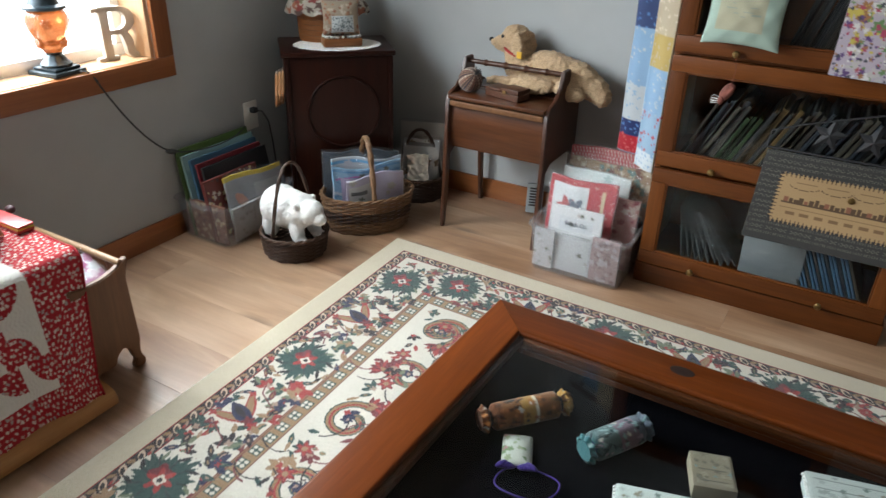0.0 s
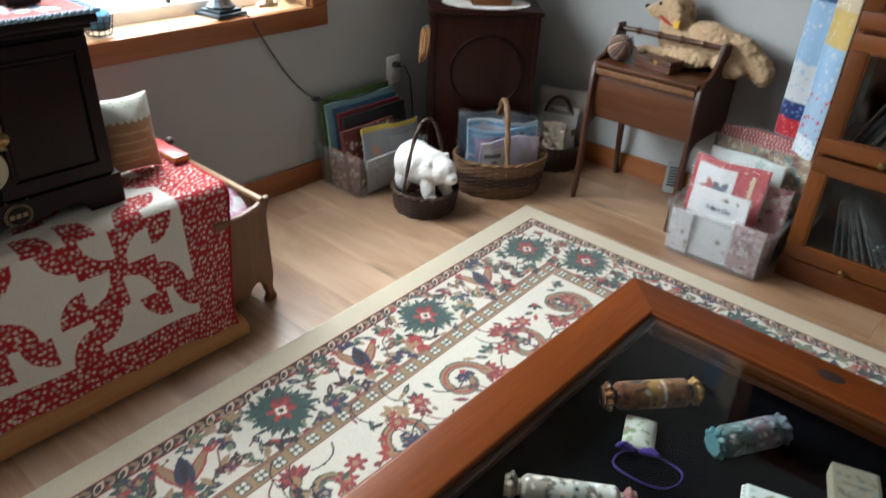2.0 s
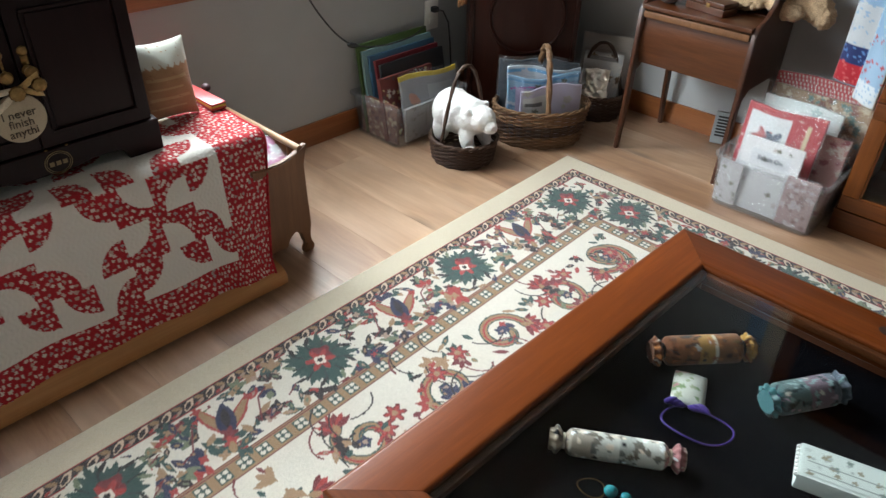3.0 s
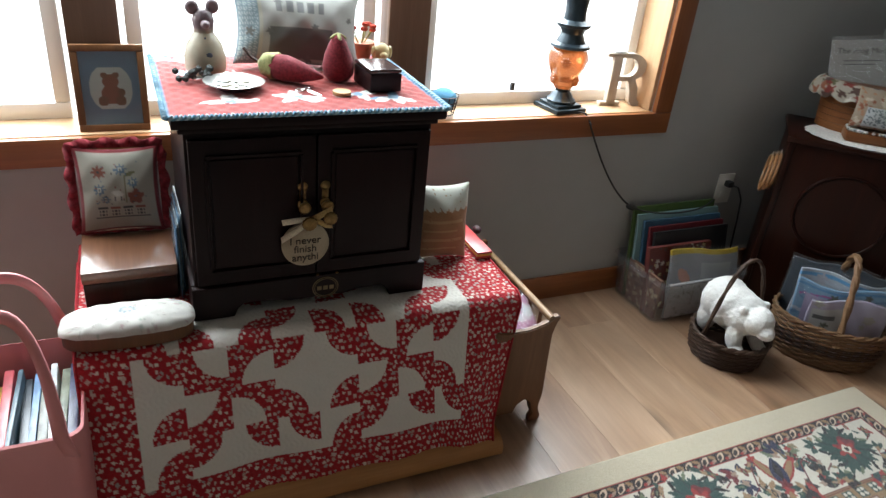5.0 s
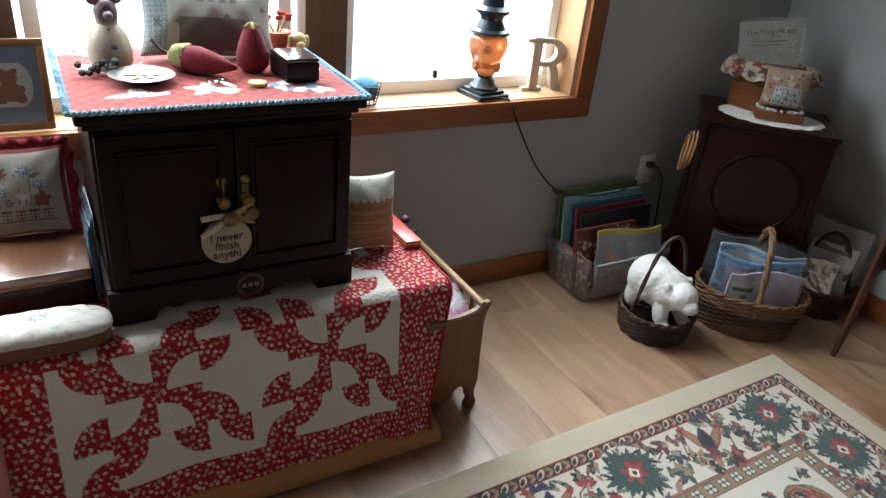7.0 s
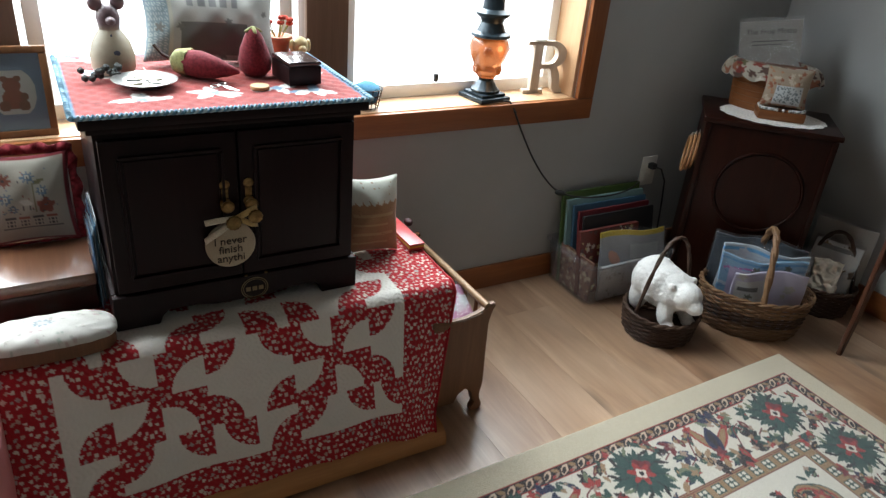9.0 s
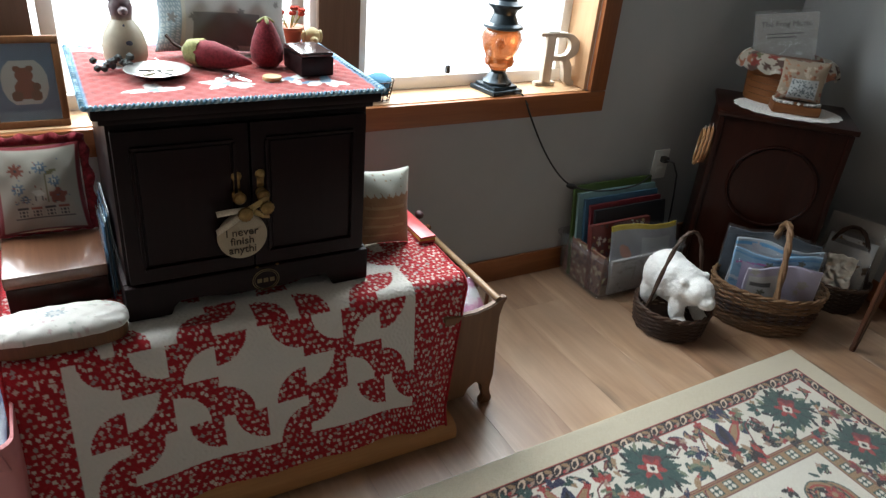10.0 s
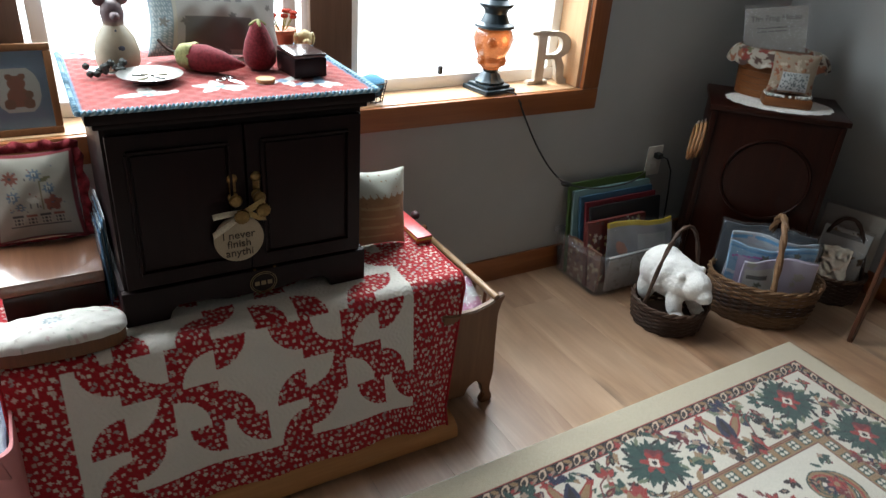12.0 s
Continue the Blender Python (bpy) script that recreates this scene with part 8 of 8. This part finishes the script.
# ---- cradle-shaped magazine holder at the end of the chest ----
def cradle():
    th = thing("doll_cradle", pose(0.046, 2.93, 0), "oak doll cradle with scrolled ends, beside the chest", "cradle")
    out = [(-0.075, 0.055), (-0.06, 0.045), (0.01, 0.045), (0.02, 0.07), (0.042, 0.085), (0.058, 0.070), (0.064, 0.045), (0.072, 0.030), (0.062, 0.014), (0.066, 0.0), (0.096, 0.0), (0.102, 0.014), (0.092, 0.036), (0.090, 0.055), (0.096, 0.09),
           (0.092, 0.20), (0.090, 0.285), (0.098, 0.318), (0.108, 0.336), (0.100, 0.343), (0.084, 0.335), (0.060, 0.322), (0.02, 0.312), (-0.04, 0.312), (-0.075, 0.318)]
    for x in (0.0, -0.42):
        bm = BM()
        prism(bm, out, -x - 0.009, -x + 0.009, pose(0, 0, 0, 0, 0, 90))
        bmesh.ops.bevel(bm, geom=bm.edges[:], offset=0.003, segments=2, affect="EDGES")
        part("end_panel", bm, M_OAK, th)
    bm = BM()
    tube(bm, [(0.004, 0.083, 0.332), (-0.424, 0.083, 0.332)], 0.0095, 12)
    part("rail", bm, M_OAKX, th, "worn oak rail")
    for k in range(7):
        x = -0.05 - 0.055 * k
        bm = BM()
        tube(bm, [(x, 0.082, 0.10), (x, 0.083, 0.215), (x, 0.083, 0.327)], [0.005, 0.0075, 0.005], 8)
        part("spindle", bm, M_OAK, th)
    bm = BM()
    box(bm, -0.411, -0.0095, 0.074, 0.090, 0.075, 0.105, 0.003)
    part("lower_rail", bm, M_OAK, th)
    bm = BM()
    box(bm, -0.411, -0.0095, -0.07, 0.0735, 0.078, 0.088)
    part("bottom_board", bm, M_OAK, th)
    def pk(cv, rng):
        floral(cv, rng, 24, 0.014, [(0.42, 0.05, 0.20), (0.62, 0.5, 0.55), (0.30, 0.10, 0.20), (0.6, 0.6, 0.6)])
    packet("pink_packet", pose(0.026, 2.955, 0.268, -64, 0, 86), 0.10, 0.13, 0.012, (0.50, 0.20, 0.32), "pink and white packet lying on fabric in the cradle", "packet", pk, 2, True)
    bm = BM()
    ball(bm, (0, 0, 0.085), (0.19, 0.056, 0.098), 3)
    rough_up(bm, 0.02, 14)
    solid("fabric_bundle", bm, cloth("plum_print", (0.10, 0.05, 0.06), 0.4, 80), "dark folded fabric lying in the cradle", "fabric", m=pose(-0.17, 2.95, 0.089))


cradle()


# ---- pink tote bag of magazines ----
def pink_tote():
    th = thing("pink_tote", pose(0.0, 1.787, 0), "pink leatherette tote bag full of magazines, on the floor", "tote bag")
    A, B, h = 0.165, 0.158, 0.352
    def ring(bm, a, b, z, c=0.03):
        pts = []
        for sx, sy, a0 in ((1, 1, 0), (-1, 1, 90), (-1, -1, 180), (1, -1, 270)):
            for k in range(5):
                an = radians(a0 + 22.5 * k)
                dip = -0.05 * max(0.0, 1 - (abs(sx * (a - c)) / a)) if z > 0.3 else 0
                pts.append(bm.verts.new((sx * (a - c) + c * math.cos(an), sy * (b - c) + c * math.sin(an), z + dip)))
        return pts
    bm = BM()
    rs = [ring(bm, A - 0.01, B - 0.02, 0.0), ring(bm, A, B - 0.008, 0.02), ring(bm, A + 0.004, B, h * 0.6), ring(bm, A, B, h), ring(bm, A - 0.005, B - 0.005, h + 0.003), ring(bm, A - 0.006, B - 0.008, h * 0.6), ring(bm, A - 0.012, B - 0.02, 0.012)]
    for p, q in zip(rs, rs[1:]):
        for i in range(20):
            j = (i + 1) % 20
            bm.faces.new((p[i], p[j], q[j], q[i]))
    bm.faces.new(rs[0][::-1])
    bm.faces.new(rs[-1])
    part("bag", bm, M_PINK, th)
    for s in (-1, 1):
        bm = BM()
        pts = arch((s * (A + 0.004), 0.135, h - 0.05), (s * (A + 0.004), -0.135, h - 0.05), 0.255, 22, 2.2)
        pts = [p + Vector((-s * 0.10 * max(0, (p.z - h) / 0.2), 0.04 * max(0, (p.z - h) / 0.2), 0)) for p in pts]
        w = 0.0125
        a = [bm.verts.new(p + Vector((s * 0.003, 0, 0)) + (p - Vector((s * A, 0, h - 0.02))).normalized() * w) for p in pts]
        b = [bm.verts.new(p - Vector((s * 0.003, 0, 0)) - (p - Vector((s * A, 0, h - 0.02))).normalized() * w) for p in pts]
        for i in range(len(pts) - 1):
            bm.faces.new((a[i], a[i + 1], b[i + 1], b[i]))
        ob = part("handle", bm, M_PINK, th, "pink strap handle")
        md = ob.modifiers.new("thickness", "SOLIDIFY")
        md.thickness, md.offset = 0.006, 0
    rng = random.Random(17)
    tones = [(0.35, 0.04, 0.05), (0.05, 0.09, 0.12), (0.03, 0.04, 0.05), (0.10, 0.18, 0.30), (0.12, 0.13, 0.10), (0.50, 0.52, 0.54), (0.20, 0.22, 0.16), (0.05, 0.06, 0.12), (0.5, 0.33, 0.05)]
    y = -0.13
    k = 0
    while y < 0.125:
        t = rng.uniform(0.009, 0.018)
        bm = BM()
        hh = rng.uniform(0.255, 0.295)
        box(bm, -0.12, 0.135, 0, t, 0, hh, 0.002)
        mg = solid("magazine", bm, paint("magazine_spine", tones[k % 9], 0.35, 0.5, 26), "upright magazine in a pink tote bag", "magazine", m=pose(0.0, 1.787 + y, 0.014, 0, 0, rng.uniform(-2, 2)), group="magazines in the tote")
        bm = BM()
        for j in range(6):
            z = hh - 0.02 - 0.035 * j
            box(bm, 0.1352, 0.1360, t * 0.25, t * 0.75, z - 0.022 * rng.random() - 0.004, z)
        part("spine_print", bm, paint("spine_ink", rng.choice(((0.5, 0.5, 0.48), (0.4, 0.3, 0.08), (0.3, 0.35, 0.4))), 0.5), mg)
        y += t + 0.002
        k += 1


pink_tote()


# ---- floor boards ----
def floor_boards():
    floor = bpy.data.objects["floor"]
    rng = random.Random(31)
    W, L, gap = 0.185, 1.3, 0.0004
    def board(length, k):
        bm = BM()
        box(bm, 0, length - gap, 0, W - gap, -0.0118, 0.0)
        es = [e for e in bm.edges if all(v.co.z > -0.001 for v in e.verts)]
        bmesh.ops.bevel(bm, geom=es, offset=0.0003, segments=1, affect="EDGES")
        me = bpy.data.meshes.new("plank")
        bmesh.ops.recalc_face_normals(bm, faces=bm.faces[:])
        bm.to_mesh(me)
        bm.free()
        me.materials.append(M_PLANK)
        return me
    full = board(L, 0)
    y, row = SOUTH, 0
    while y < WALL_Y:
        x = WALL_X - rng.uniform(0.05, 1.15)
        while x < EAST:
            a, b = max(x, WALL_X + 0.001), min(x + L, EAST - 0.001)
            if b - a > 0.03:
                me = full if b - a > L - 0.001 else board(b - a, 1)
                ob = new("plank", me)
                ob.parent = floor
                ob.location = (a, y, 0)
            x += L
        y += W
        row += 1


floor_boards()
